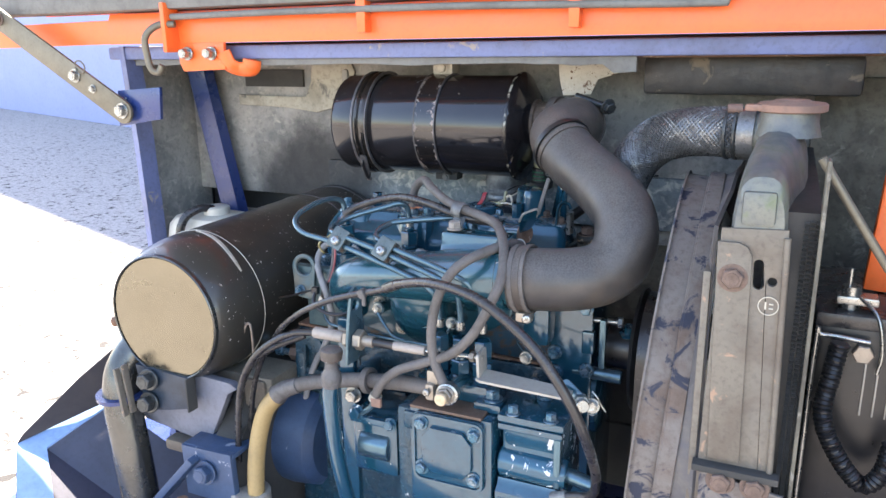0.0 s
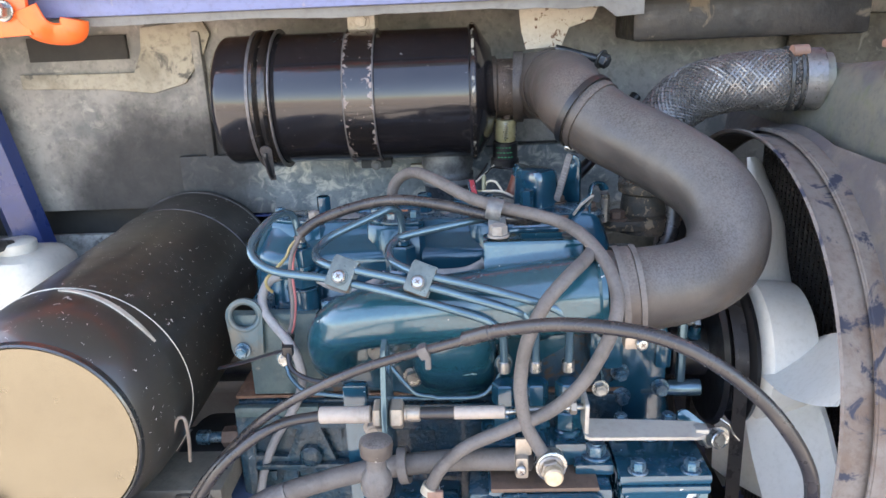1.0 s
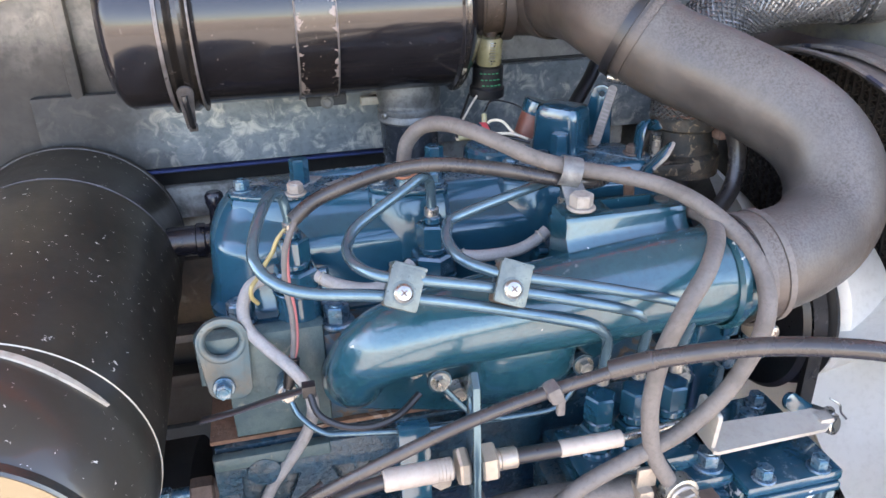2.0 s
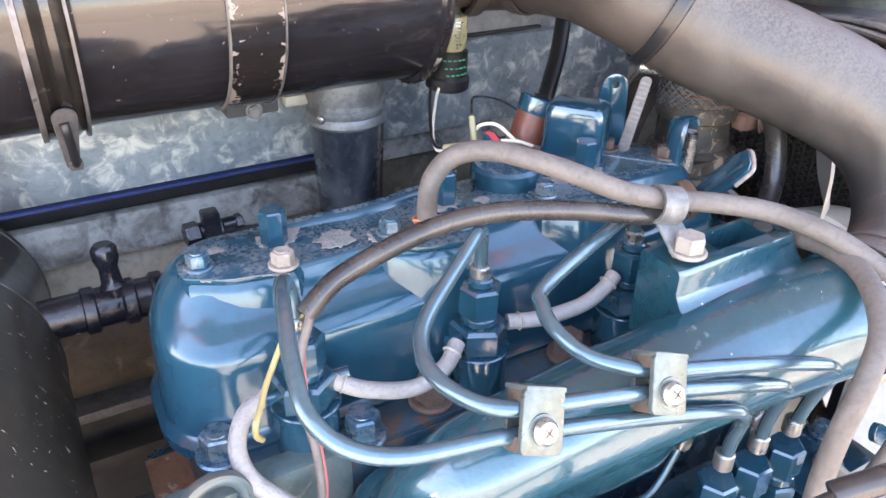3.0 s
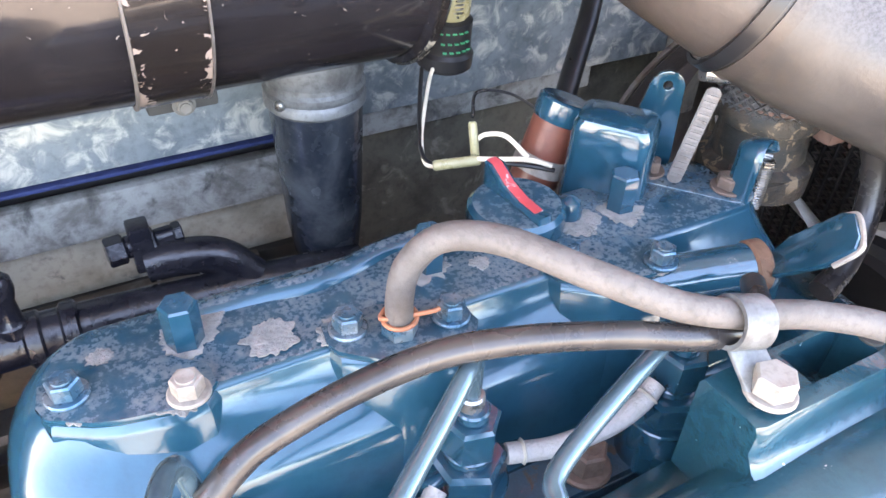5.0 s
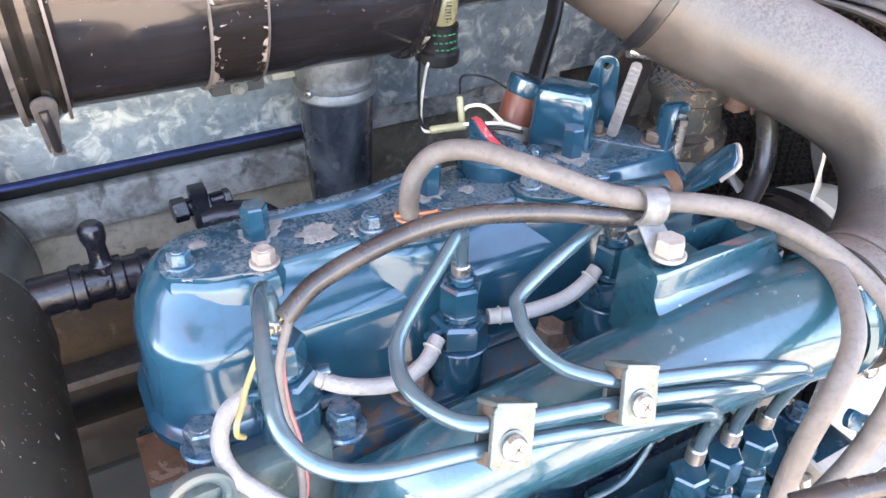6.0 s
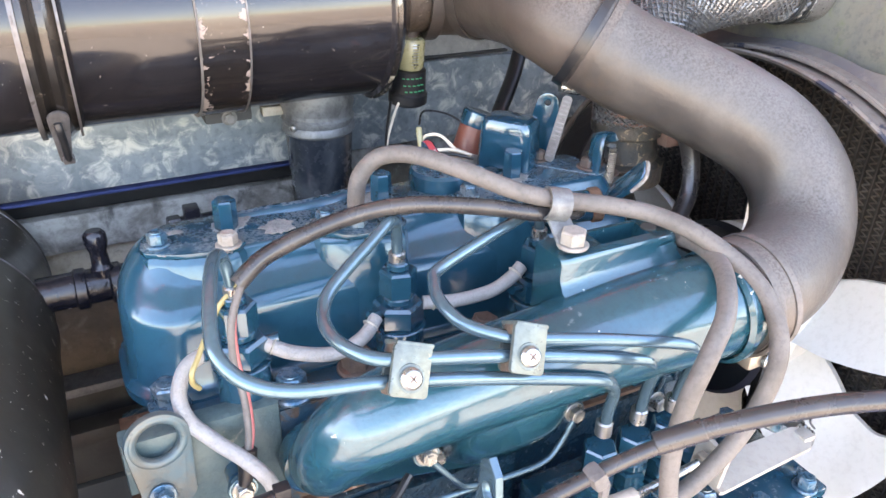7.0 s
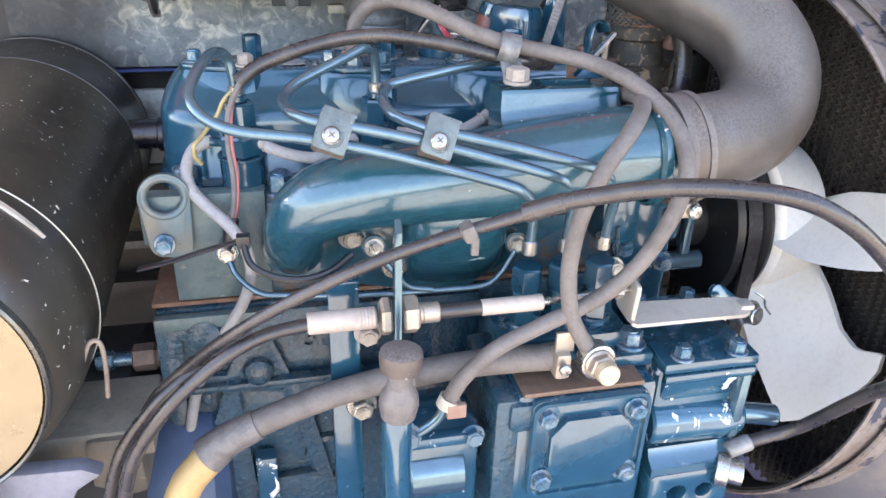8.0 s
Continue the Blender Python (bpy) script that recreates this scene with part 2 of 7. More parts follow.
M_eyebolt = material("dark greasy bolt steel", (0.075, 0.080, 0.080), (0.03, 0.032, 0.034), 0.8, 60, 0.38, 0.1, 0.6, 0.2, 260)
M_cradle = material("tan dusted steel bar", (0.21, 0.19, 0.15), (0.14, 0.125, 0.10), 0.7, 30, 0.6, 0.1, 0.1, 0.15, 200)
# fender colour with the shade on that wall mixed in
M_fender = material("fender paint darkened for shade", (0.020, 0.018, 0.024), (0.035, 0.03, 0.034), 0.7, 14, 0.6, 0.1)
M_headside = material("dusty grey teal head casting", (0.066, 0.108, 0.110), (0.030, 0.064, 0.074), 0.8, 36, 0.45, 0.12, 0.1, 0.25, 320, 0.1,
                      chip=(0.26, 0.25, 0.21), chips=0.22, chip_size=60, edge=0.08)
M_cast = material("pale lavender grey casting", (0.175, 0.183, 0.22), (0.115, 0.12, 0.142), 0.6, 26, 0.6, 0.1, 0.1, 0.3, 180)
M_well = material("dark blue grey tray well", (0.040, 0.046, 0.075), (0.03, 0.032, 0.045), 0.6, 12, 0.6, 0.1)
M_navy = material("navy painted lip", (0.020, 0.036, 0.12), (0.012, 0.02, 0.06), 0.7, 50, 0.8, 0.1, 0.0, 0.2, 200)
M_bowl = material("dark glassy bowl", (0.016, 0.021, 0.028), (0.085, 0.095, 0.10), 0.85, 20, 0.24, 0.1, 0.0, 0.05, 200, dust=(0.2, 0.19, 0.17), dusty=0.3, dust_size=40)
M_clamp = material("dull blue grey clamp plate", (0.112, 0.134, 0.126), (0.072, 0.086, 0.080), 0.7, 90, 0.34, 0.1, 0.45, 0.15, 300, chip=(0.26, 0.24, 0.19), chips=0.16, chip_size=160)
M_wornring = material("black clamp ring worn to bare metal", (0.016, 0.014, 0.013), (0.05, 0.04, 0.032), 0.8, 40, 0.22, 0.08, 0.2, 0.1, 240, 0.3, chip=(0.36, 0.33, 0.27), chips=0.42, chip_size=60, edge=0.06)
M_ring = material("glossy black clamp ring", (0.016, 0.014, 0.013), (0.05, 0.04, 0.032), 0.8, 40, 0.2, 0.08, 0.3, 0.1, 240, 0.3, chip=(0.30, 0.27, 0.23), chips=0.10, chip_size=60, edge=0.05)
M_flange = material("grey worn steel edge", (0.145, 0.135, 0.135), (0.085, 0.075, 0.07), 0.8, 70, 0.42, 0.1, 0.45, 0.15, 260, chip=(0.06, 0.05, 0.045), chips=0.22, chip_size=90, edge=0.05)
M_peel = material("blue paint peeling from rusty casting", (0.014, 0.060, 0.095), (0.03, 0.035, 0.04), 0.6, 34, 0.4, 0.12, 0.1, 0.4, 240, 0.1, chip=(0.085, 0.058, 0.043), chips=0.50, chip_size=85, edge=0.05)
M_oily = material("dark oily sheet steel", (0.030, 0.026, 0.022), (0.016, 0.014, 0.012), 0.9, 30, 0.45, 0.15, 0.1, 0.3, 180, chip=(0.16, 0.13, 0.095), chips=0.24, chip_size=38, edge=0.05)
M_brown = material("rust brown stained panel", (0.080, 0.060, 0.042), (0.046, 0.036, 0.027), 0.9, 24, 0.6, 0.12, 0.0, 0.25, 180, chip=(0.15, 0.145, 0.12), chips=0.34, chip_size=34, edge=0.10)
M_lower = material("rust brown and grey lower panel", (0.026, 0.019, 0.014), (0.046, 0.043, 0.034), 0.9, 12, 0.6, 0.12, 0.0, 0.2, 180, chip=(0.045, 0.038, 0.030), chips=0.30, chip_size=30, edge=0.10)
M_banjo = material("pale worn bolt head", (0.52, 0.42, 0.29), (0.40, 0.27, 0.17), 0.6, 90, 0.45, 0.1, 0.4, 0.1, 300)
# chipped rail paint; its paleness also carries the sunlight on the post
M_pale_lilac = material("pale lilac blue paint", (0.135, 0.165, 0.31), (0.10, 0.115, 0.19), 0.7, 18, 0.5, 0.1, 0.0, 0.1, 160, chip=(0.30, 0.27, 0.25), chips=0.22, chip_size=36, edge=0.04)
M_tan = material("tan stained clamp", (0.26, 0.21, 0.172), (0.17, 0.13, 0.10), 0.7, 60, 0.55, 0.1, 0.2, 0.2, 240)
# near-black that holds the deep shade of gaps, also for dark parts
M_dark = material("near-black for shaded recesses and dark parts", (0.035, 0.035, 0.033), (0.06, 0.056, 0.05), 0.6, 14, 0.85, 0.06)
M_shroud = material("rusted shroud steel with blue remains", (0.165, 0.146, 0.132), (0.112, 0.074, 0.053), 0.8, 22, 0.72, 0.12, 0.1, 0.3, 190,
                    chip=(0.026, 0.031, 0.050), chips=0.43, chip_size=38, edge=0.05)
M_radside = material("grey brown radiator side plate", (0.165, 0.146, 0.118), (0.115, 0.092, 0.072), 0.8, 16, 0.6, 0.1, 0.2, 0.12, 220,
                     chip=(0.34, 0.225, 0.155), chips=0.20, chip_size=58, edge=0.05)
M_tank = material("tarnished brass radiator tank", (0.165, 0.170, 0.145), (0.105, 0.118, 0.130), 1.0, 24, 0.5, 0.12, 0.30, 0.2, 180,
                  chip=(0.15, 0.175, 0.11), chips=0.36, chip_size=26, edge=0.12)
M_cone = material("sooty shroud sheet with blue remains", (0.085, 0.083, 0.092), (0.130, 0.118, 0.106), 0.9, 24, 0.55, 0.12, 0.1, 0.2, 200,
                  chip=(0.17, 0.155, 0.14), chips=0.30, chip_size=40, edge=0.10)
M_fins = material("dusty radiator fins", (0.115, 0.104, 0.090), (0.07, 0.062, 0.053), 0.7, 24, 0.6, 0.1, 0.3, 0.1, 260)
M_core = material("dark radiator core", (0.032, 0.030, 0.027), (0.055, 0.049, 0.043), 0.6, 30, 0.7, 0.08, 0.2, 0.3, 260)
M_caprust = material("orange brown filler cap", (0.26, 0.15, 0.11), (0.17, 0.115, 0.09), 0.6, 40, 0.7, 0.1, 0.1, 0.2, 220)
M_fan = material("milky white nylon", (0.72, 0.72, 0.68), (0.60, 0.58, 0.50), 0.4, 9, 0.42, 0.08, 0.0, 0.05, 200)
M_steelbraid = material("woven silver hose jacket", (0.21, 0.21, 0.208), (0.10, 0.10, 0.10), 0.9, 60, 0.34, 0.12, 0.6, 0.2, 400)
M_strutmetal = material("dull olive steel bar", (0.18, 0.158, 0.118), (0.12, 0.105, 0.075), 0.5, 20, 0.55, 0.1, 0.5, 0.1, 220)
M_pipe = material("grey exhaust pipe", (0.115, 0.115, 0.108), (0.06, 0.058, 0.053), 0.6, 14, 0.27, 0.1, 0.75, 0.1, 200)
M_ochre = material("ochre heat sleeve hose", (0.34, 0.235, 0.10), (0.24, 0.17, 0.08), 0.6, 20, 0.55, 0.1, 0.0, 0.1, 220)
M_tape = material("worn grey tape", (0.105, 0.098, 0.094), (0.06, 0.055, 0.053), 0.8, 80, 0.5, 0.1, 0.0, 0.5, 200)
M_sleeve = material("pale plastic sleeve", (0.34, 0.295, 0.255), (0.24, 0.20, 0.172), 0.6, 40, 0.5, 0.1, 0.0, 0.1, 240)
M_tab = material("pale grey lever paint", (0.38, 0.36, 0.32), (0.28, 0.25, 0.215), 0.5, 40, 0.45, 0.1, 0.3, 0.1, 240)
M_redbrown = material("red brown bakelite", (0.16, 0.05, 0.032), (0.10, 0.03, 0.02), 0.5, 40, 0.4, 0.1, 0.0, 0.1, 240)
M_red = material("red paint mark", (0.42, 0.050, 0.058), (0.30, 0.04, 0.05), 0.5, 60, 0.45, 0.08, chip=(0.45, 0.38, 0.37), chips=0.24, chip_size=140)
M_yellow = material("yellow wire sheath", (0.29, 0.235, 0.10), (0.20, 0.165, 0.08), 0.4, 60, 0.45)
M_pink = material("faded red wire", (0.45, 0.13, 0.12), (0.3, 0.10, 0.10), 0.4, 60, 0.5)
M_cream_wire = material("cream wire", (0.66, 0.58, 0.45), (0.5, 0.44, 0.34), 0.4, 60, 0.5)
M_olive = material("yellowed clear sleeve", (0.30, 0.27, 0.15), (0.22, 0.2, 0.12), 0.5, 60, 0.3)
M_orange_clip = material("orange rusty hose clip", (0.40, 0.16, 0.085), (0.27, 0.11, 0.06), 0.5, 60, 0.6, 0.1, 0.3)
M_green = material("green printed marks", (0.02, 0.30, 0.14), (0.02, 0.22, 0.1), 0.3, 60, 0.6)
M_bottle = material("milky plastic bottle", (0.52, 0.50, 0.43), (0.42, 0.40, 0.34), 0.4, 14, 0.45, 0.08)
M_asphalt = material("pale worn asphalt", (0.33, 0.315, 0.295), (0.17, 0.16, 0.15), 0.95, 26.0, 0.9, 0.06, 0.0, 1.0, 90, chip=(0.018, 0.017, 0.016), chips=0.38, chip_size=11, edge=0.02)
M_plaster = material("pale tan plaster", (0.48, 0.45, 0.42), (0.41, 0.38, 0.35), 0.7, 0.8, 0.85, 0.06, 0.0, 0.2, 20)
M_wall = material("periwinkle painted wall", (0.29, 0.325, 0.51), (0.26, 0.295, 0.48), 0.4, 0.6, 0.8, 0.06, 0.0, 0.1, 12)


# ---- makers ----
def part(name, bm, mat, parent, label="", place=None, sharp=38):
    """One mesh object under a thing or a part. The mesh is given in world metres, or round its own origin when place is given."""
    mesh = bm if isinstance(bm, bpy.types.Mesh) else finish(bm, mat, sharp)
    ob = new(name, mesh)
    ob.parent = parent
    ob.matrix_parent_inverse = Matrix.Translation(-parent.location) if parent.type == "EMPTY" else parent.matrix_basis.inverted()
    if place is not None:
        ob.matrix_basis = place
    if label:
        tagged(ob, label)
    return ob


def finish(bm, mat, sharp=38):
    mesh = bpy.data.meshes.new("mesh")
    bmesh.ops.recalc_face_normals(bm, faces=bm.faces)
    bm.to_mesh(mesh)
    bm.free()
    mesh.materials.append(mat)
    mesh.polygons.foreach_set("use_smooth", [True] * len(mesh.polygons))
    mesh.set_sharp_from_angle(angle=radians(sharp))
    return mesh


def thing(name, label, category, at, group="", kind=""):
    e = new(name)
    e.location, e.empty_display_size = at, 0.02
    return tagged(e, label, category, group, kind)


def solid(name, bm, mat, label, category, at=None, group="", kind="", sharp=38):
    """A thing that is one mesh."""
    mesh = finish(bm, mat, sharp)
    ob = new(name, mesh)
    if at is not None:
        mesh.transform(Matrix.Translation(-Vector(at)))
        ob.location = at
    return tagged(ob, label, category, group, kind)


def axes(d):
    d = Vector(d).normalized()
    u = d.cross(Vector((0, 0, 1)) if abs(d.z) < 0.9 else Vector((1, 0, 0))).normalized()
    return d, u, u.cross(d)


def aim(p, d):
    """The pose of a piece whose own z runs along d, with its base at p."""
    d, u, v = axes(d)
    return Matrix.Translation(p) @ Matrix((u, -v, d)).transposed().to_4x4()


def loft(rings, close=True, bm=None):
    bm = bm or bmesh.new()
    rows = [[bm.verts.new(p) for p in ring] for ring in rings]
    n = len(rows[0])
    for a, b in zip(rows, rows[1:]):
        for i in range(n):
            bm.faces.new((a[i], a[(i + 1) % n], b[(i + 1) % n], b[i]))
    if close:
        bm.faces.new(rows[0][::-1])
        bm.faces.new(rows[-1])
    return bm


def lathe(profile, p=(0, 0, 0), d=(0, 0, 1), seg=32, bm=None, close=True):
    """Turned round the axis d through p: rows of (distance along, radius)."""
    d, u, v = axes(d)
    rings = [[Vector(p) + d * s + r * (math.cos(a) * u + math.sin(a) * v) for a in (2 * math.pi * i / seg for i in range(seg))] for s, r in profile]
    return loft(rings, close, bm)


def rod(a, b, r, seg=16, bm=None, bev=0.0):
    a, b = Vector(a), Vector(b)
    h = (b - a).length
    rows = [(0, r), (h, r)] if not bev else [(0, r - bev), (bev, r), (h - bev, r), (h, r - bev)]
    return lathe(rows, a, b - a, seg, bm)


def smooth_line(pts, sub=8):
    pts = [Vector(p) for p in pts]
    pts = [2 * pts[0] - pts[1], *pts, 2 * pts[-1] - pts[-2]]
    out = []
    for a, b, c, d in zip(pts, pts[1:], pts[2:], pts[3:]):
        for i in range(sub):
            t = i / sub
            out.append(0.5 * (2 * b + (c - a) * t + (2 * a - 5 * b + 4 * c - d) * t * t + (3 * b - a - 3 * c + d) * t ** 3))
    return out + [pts[-2]]


def tube(pts, r, seg=14, sub=8, bm=None, ridge=None, flat=1.0):
    """A hose along a smooth line through pts. r: one radius, or one for each point. ridge: (pitch, height) of corrugations."""
    line = smooth_line(pts, sub)
    if ridge:
        fine = [line[0]]
        for p in line[1:]:
            n = max(1, int((p - fine[-1]).length / (ridge[0] / 4)))
            q = fine[-1]
            fine += [q.lerp(p, (k + 1) / n) for k in range(n)]
        line = fine
    radii = [r] * len(line) if not isinstance(r, (list, tuple)) else np.interp(np.linspace(0, len(r) - 1, len(line)), range(len(r)), r).tolist()
    way = (line[1] - line[0]).normalized()
    _, u, _ = axes(way)
    rings, run = [], 0.0
    for i, p in enumerate(line):
        d = (line[min(i + 1, len(line) - 1)] - line[max(i - 1, 0)]).normalized()
        u = (u - d * u.dot(d)).normalized()
        v = d.cross(u)
        if i:
            run += (p - line[i - 1]).length
        rr = radii[i] + (ridge[1] * math.sin(2 * math.pi * run / ridge[0]) if ridge else 0)
        rings.append([p + rr * (math.cos(a) * u + flat * math.sin(a) * v) for a in (2 * math.pi * k / seg for k in range(seg))])
    return loft(rings, True, bm)


def box(c, size, bev=0.002, turn=None, bm=None, segs=2):
    """A block with rounded edges; turn is a rotation matrix."""
    bm2 = bmesh.new()
    bmesh.ops.create_cube(bm2, size=1, matrix=Matrix.Diagonal((*size, 1)))
    if bev:
        bmesh.ops.bevel(bm2, geom=bm2.edges[:], offset=min(bev, min(size) * 0.45), segments=segs, profile=0.6, affect="EDGES")
    bm2.transform(Matrix.Translation(c) @ (turn.to_4x4() if turn else Matrix()))
    return join(bm, bm2)


def join(bm, other):
    if bm is None:
        return other
    me = bpy.data.meshes.new("tmp")
    other.to_mesh(me)
    other.free()
    bm.from_mesh(me)
    bpy.data.meshes.remove(me)
    return bm


def sheet(outline, frame_m, thick, bev=0.0008, holes=(), bm=None):
    """A cut plate: its outline and holes lie in x and y of frame_m, and it is thick along z, centred."""
    b = bmesh.new()
    edges = []
    for loop in (outline, *holes):
        vs = [b.verts.new((x, y, -thick / 2)) for x, y in loop]
        edges += [b.edges.new((vs[i], vs[(i + 1) % len(vs)])) for i in range(len(vs))]
    bmesh.ops.triangle_fill(b, edges=edges, use_beauty=True)
    bmesh.ops.dissolve_limit(b, angle_limit=0.01, verts=b.verts[:], edges=b.edges[:])
    flat = b.faces[:]
    got = bmesh.ops.extrude_face_region(b, geom=flat)
    bmesh.ops.translate(b, vec=(0, 0, thick), verts=[g for g in got["geom"] if isinstance(g, bmesh.types.BMVert)])
    bmesh.ops.recalc_face_normals(b, faces=b.faces)
    if bev:
        rim = [e for e in b.edges if len(e.link_faces) == 2 and e.calc_face_angle(0) > 1.2 and abs(e.verts[0].co.z - e.verts[1].co.z) < 1e-6]
        bmesh.ops.bevel(b, geom=rim, offset=bev, segments=2, profile=0.6, affect="EDGES")
    b.transform(frame_m)
    return join(bm, b)


def circle(x, y, r, n=24):
    return [(x + r * math.cos(2 * math.pi * i / n), y + r * math.sin(2 * math.pi * i / n)) for i in range(n)]


def rounded(w, h, r, n=5, cx=0.0, cy=0.0):
    out = []
    for sx, sy, a0 in ((1, 1, 0), (-1, 1, 90), (-1, -1, 180), (1, -1, 270)):
        out += [(cx + sx * (w / 2 - r) + r * math.cos(radians(a0 + 90 * k / n)), cy + sy * (h / 2 - r) + r * math.sin(radians(a0 + 90 * k / n))) for k in range(n + 1)]
    return out


def hull2(circles, n=40):
    """The outline round several circles (x, y, r)."""
    pts = [(x + r * math.cos(2 * math.pi * i / n), y + r * math.sin(2 * math.pi * i / n)) for x, y, r in circles for i in range(n)]
    pts = sorted(set(pts))

    def half(seq):
        out = []
        for p in seq:
            while len(out) > 1 and (out[-1][0] - out[-2][0]) * (p[1] - out[-2][1]) - (out[-1][1] - out[-2][1]) * (p[0] - out[-2][0]) <= 1e-12:
                out.pop()
            out.append(p)
        return out[:-1]
    return half(pts) + half(pts[::-1])


def basis(p, x, y):
    """A frame at p whose x and y axes run along x and y."""
    x = Vector(x).normalized()
    y = (Vector(y) - x * Vector(y).dot(x)).normalized()
    return Matrix.Translation(p) @ Matrix((x, y, x.cross(y))).transposed().to_4x4()


def hexes(rows, bm=None, turn=0.0):
    """Hexagon bars on one axis: rows of (from, to, radius over the corners), rounded at their ends; radius < 0 is a round collar."""
    bm = bm or bmesh.new()
    for a, b, r in rows:
        seg = 6 if r > 0 else 24
        r = abs(r)
        c = min(0.12 * r, 0.3 * (b - a))
        rings = []
        for z, rr in ((a, r - c), (a + c, r), (b - c, r), (b, r - c)):
            rings.append([(rr * math.cos(turn + 2 * math.pi * i / seg), rr * math.sin(turn + 2 * math.pi * i / seg), z) for i in range(seg)])
        loft(rings, True, bm)
    return bm


BOLTS = {}


def bolt(parent, p, d, r=0.006, h=0.006, mat=None, name="bolt", flange=1.35, dish=True, label=""):
    """A hexagon bolt head with its washer, a part of its own on shared mesh data."""
    mat = mat or M_bolt
    key = (r, h, mat.name, flange, dish)
    if key not in BOLTS:
        b = bmesh.new()
        if flange:
            hexes([(0, h * 0.25, -r * flange)], b)
        top = h * 1.15
        hexes([(h * 0.2, top, r)], b, 0.3)
        if dish:
            lathe([(top - 0.0002, r * 0.62), (top + 0.0006, r * 0.58), (top + 0.0004, r * 0.3)], (0, 0, 0), (0, 0, 1), 18, b)
        BOLTS[key] = finish(b, mat, 30)
    return part(name, BOLTS[key], mat, parent, label, aim(p, d))


def screw(parent, p, d, r=0.005, mat=None):
    """A round cross-head screw."""
    key = ("screw", r, (mat or M_zinc).name)
    if key not in BOLTS:
        b = lathe([(0, r), (r * 0.5, r), (r * 0.8, r * 0.75), (r * 0.9, r * 0.35)], seg=20)
        BOLTS[key] = finish(b, mat or M_zinc, 30)
        cross = box((0, 0, r * 0.90), (r * 0.85, r * 0.15, r * 0.10), 0)
        box((0, 0, r * 0.90), (r * 0.15, r * 0.85, r * 0.10), 0, bm=cross)
        BOLTS[key + (1,)] = finish(cross, M_rustbolt, 30)
    s = part("screw", BOLTS[key], M_zinc, parent, "", aim(p, d))
    part("cross_recess", BOLTS[key + (1,)], M_dark, s, "", aim(p, d) @ Matrix.Rotation(0.6, 4, "Z"))
    return s


def band(p, d, r, w, thick=0.0015, seg=40, bm=None):
    """A flat strap round a tube."""
    return lathe([(-w / 2, r), (-w / 2, r + thick), (w / 2, r + thick), (w / 2, r)], p, d, seg, bm, close=False)


def X3(*a):
    return Vector(a)


# ---- setting: ground, wall, engine bay ----
def ground_sheet():
    bm = bmesh.new()
    bmesh.ops.create_grid(bm, x_segments=40, y_segments=40, size=400)
    return solid("ground", bm, M_asphalt, "pale worn asphalt yard in hard sunlight", "ground", kind="structure")


def far_wall():
    # a long painted wall across the yard; its shade falls towards the machine
    m = basis((-17.6, 13.9, 3.4), (8.48, -3.06, 0), (0, 0, 1))
    bm = sheet([(-45, -3.4), (45, -3.4), (45, 9.3), (-45, 9.3)], m, 0.3, 0.02)
    return solid("wall_far", bm, M_wall, "periwinkle painted yard wall in shade", "wall", kind="structure")


def near_wall():
    # a plain sunlit building side that closes the yard behind the camera and shows in the glossy paint
    bm = box((-1.0, -7.0, 0.8), (26.0, 0.4, 1.6), 0.03)
    return solid("wall_near", bm, M_plaster, "long pale tan plastered wall across the yard", "wall", kind="structure")


ground_sheet()
far_wall()
near_wall()

Y_BACK = 1.13


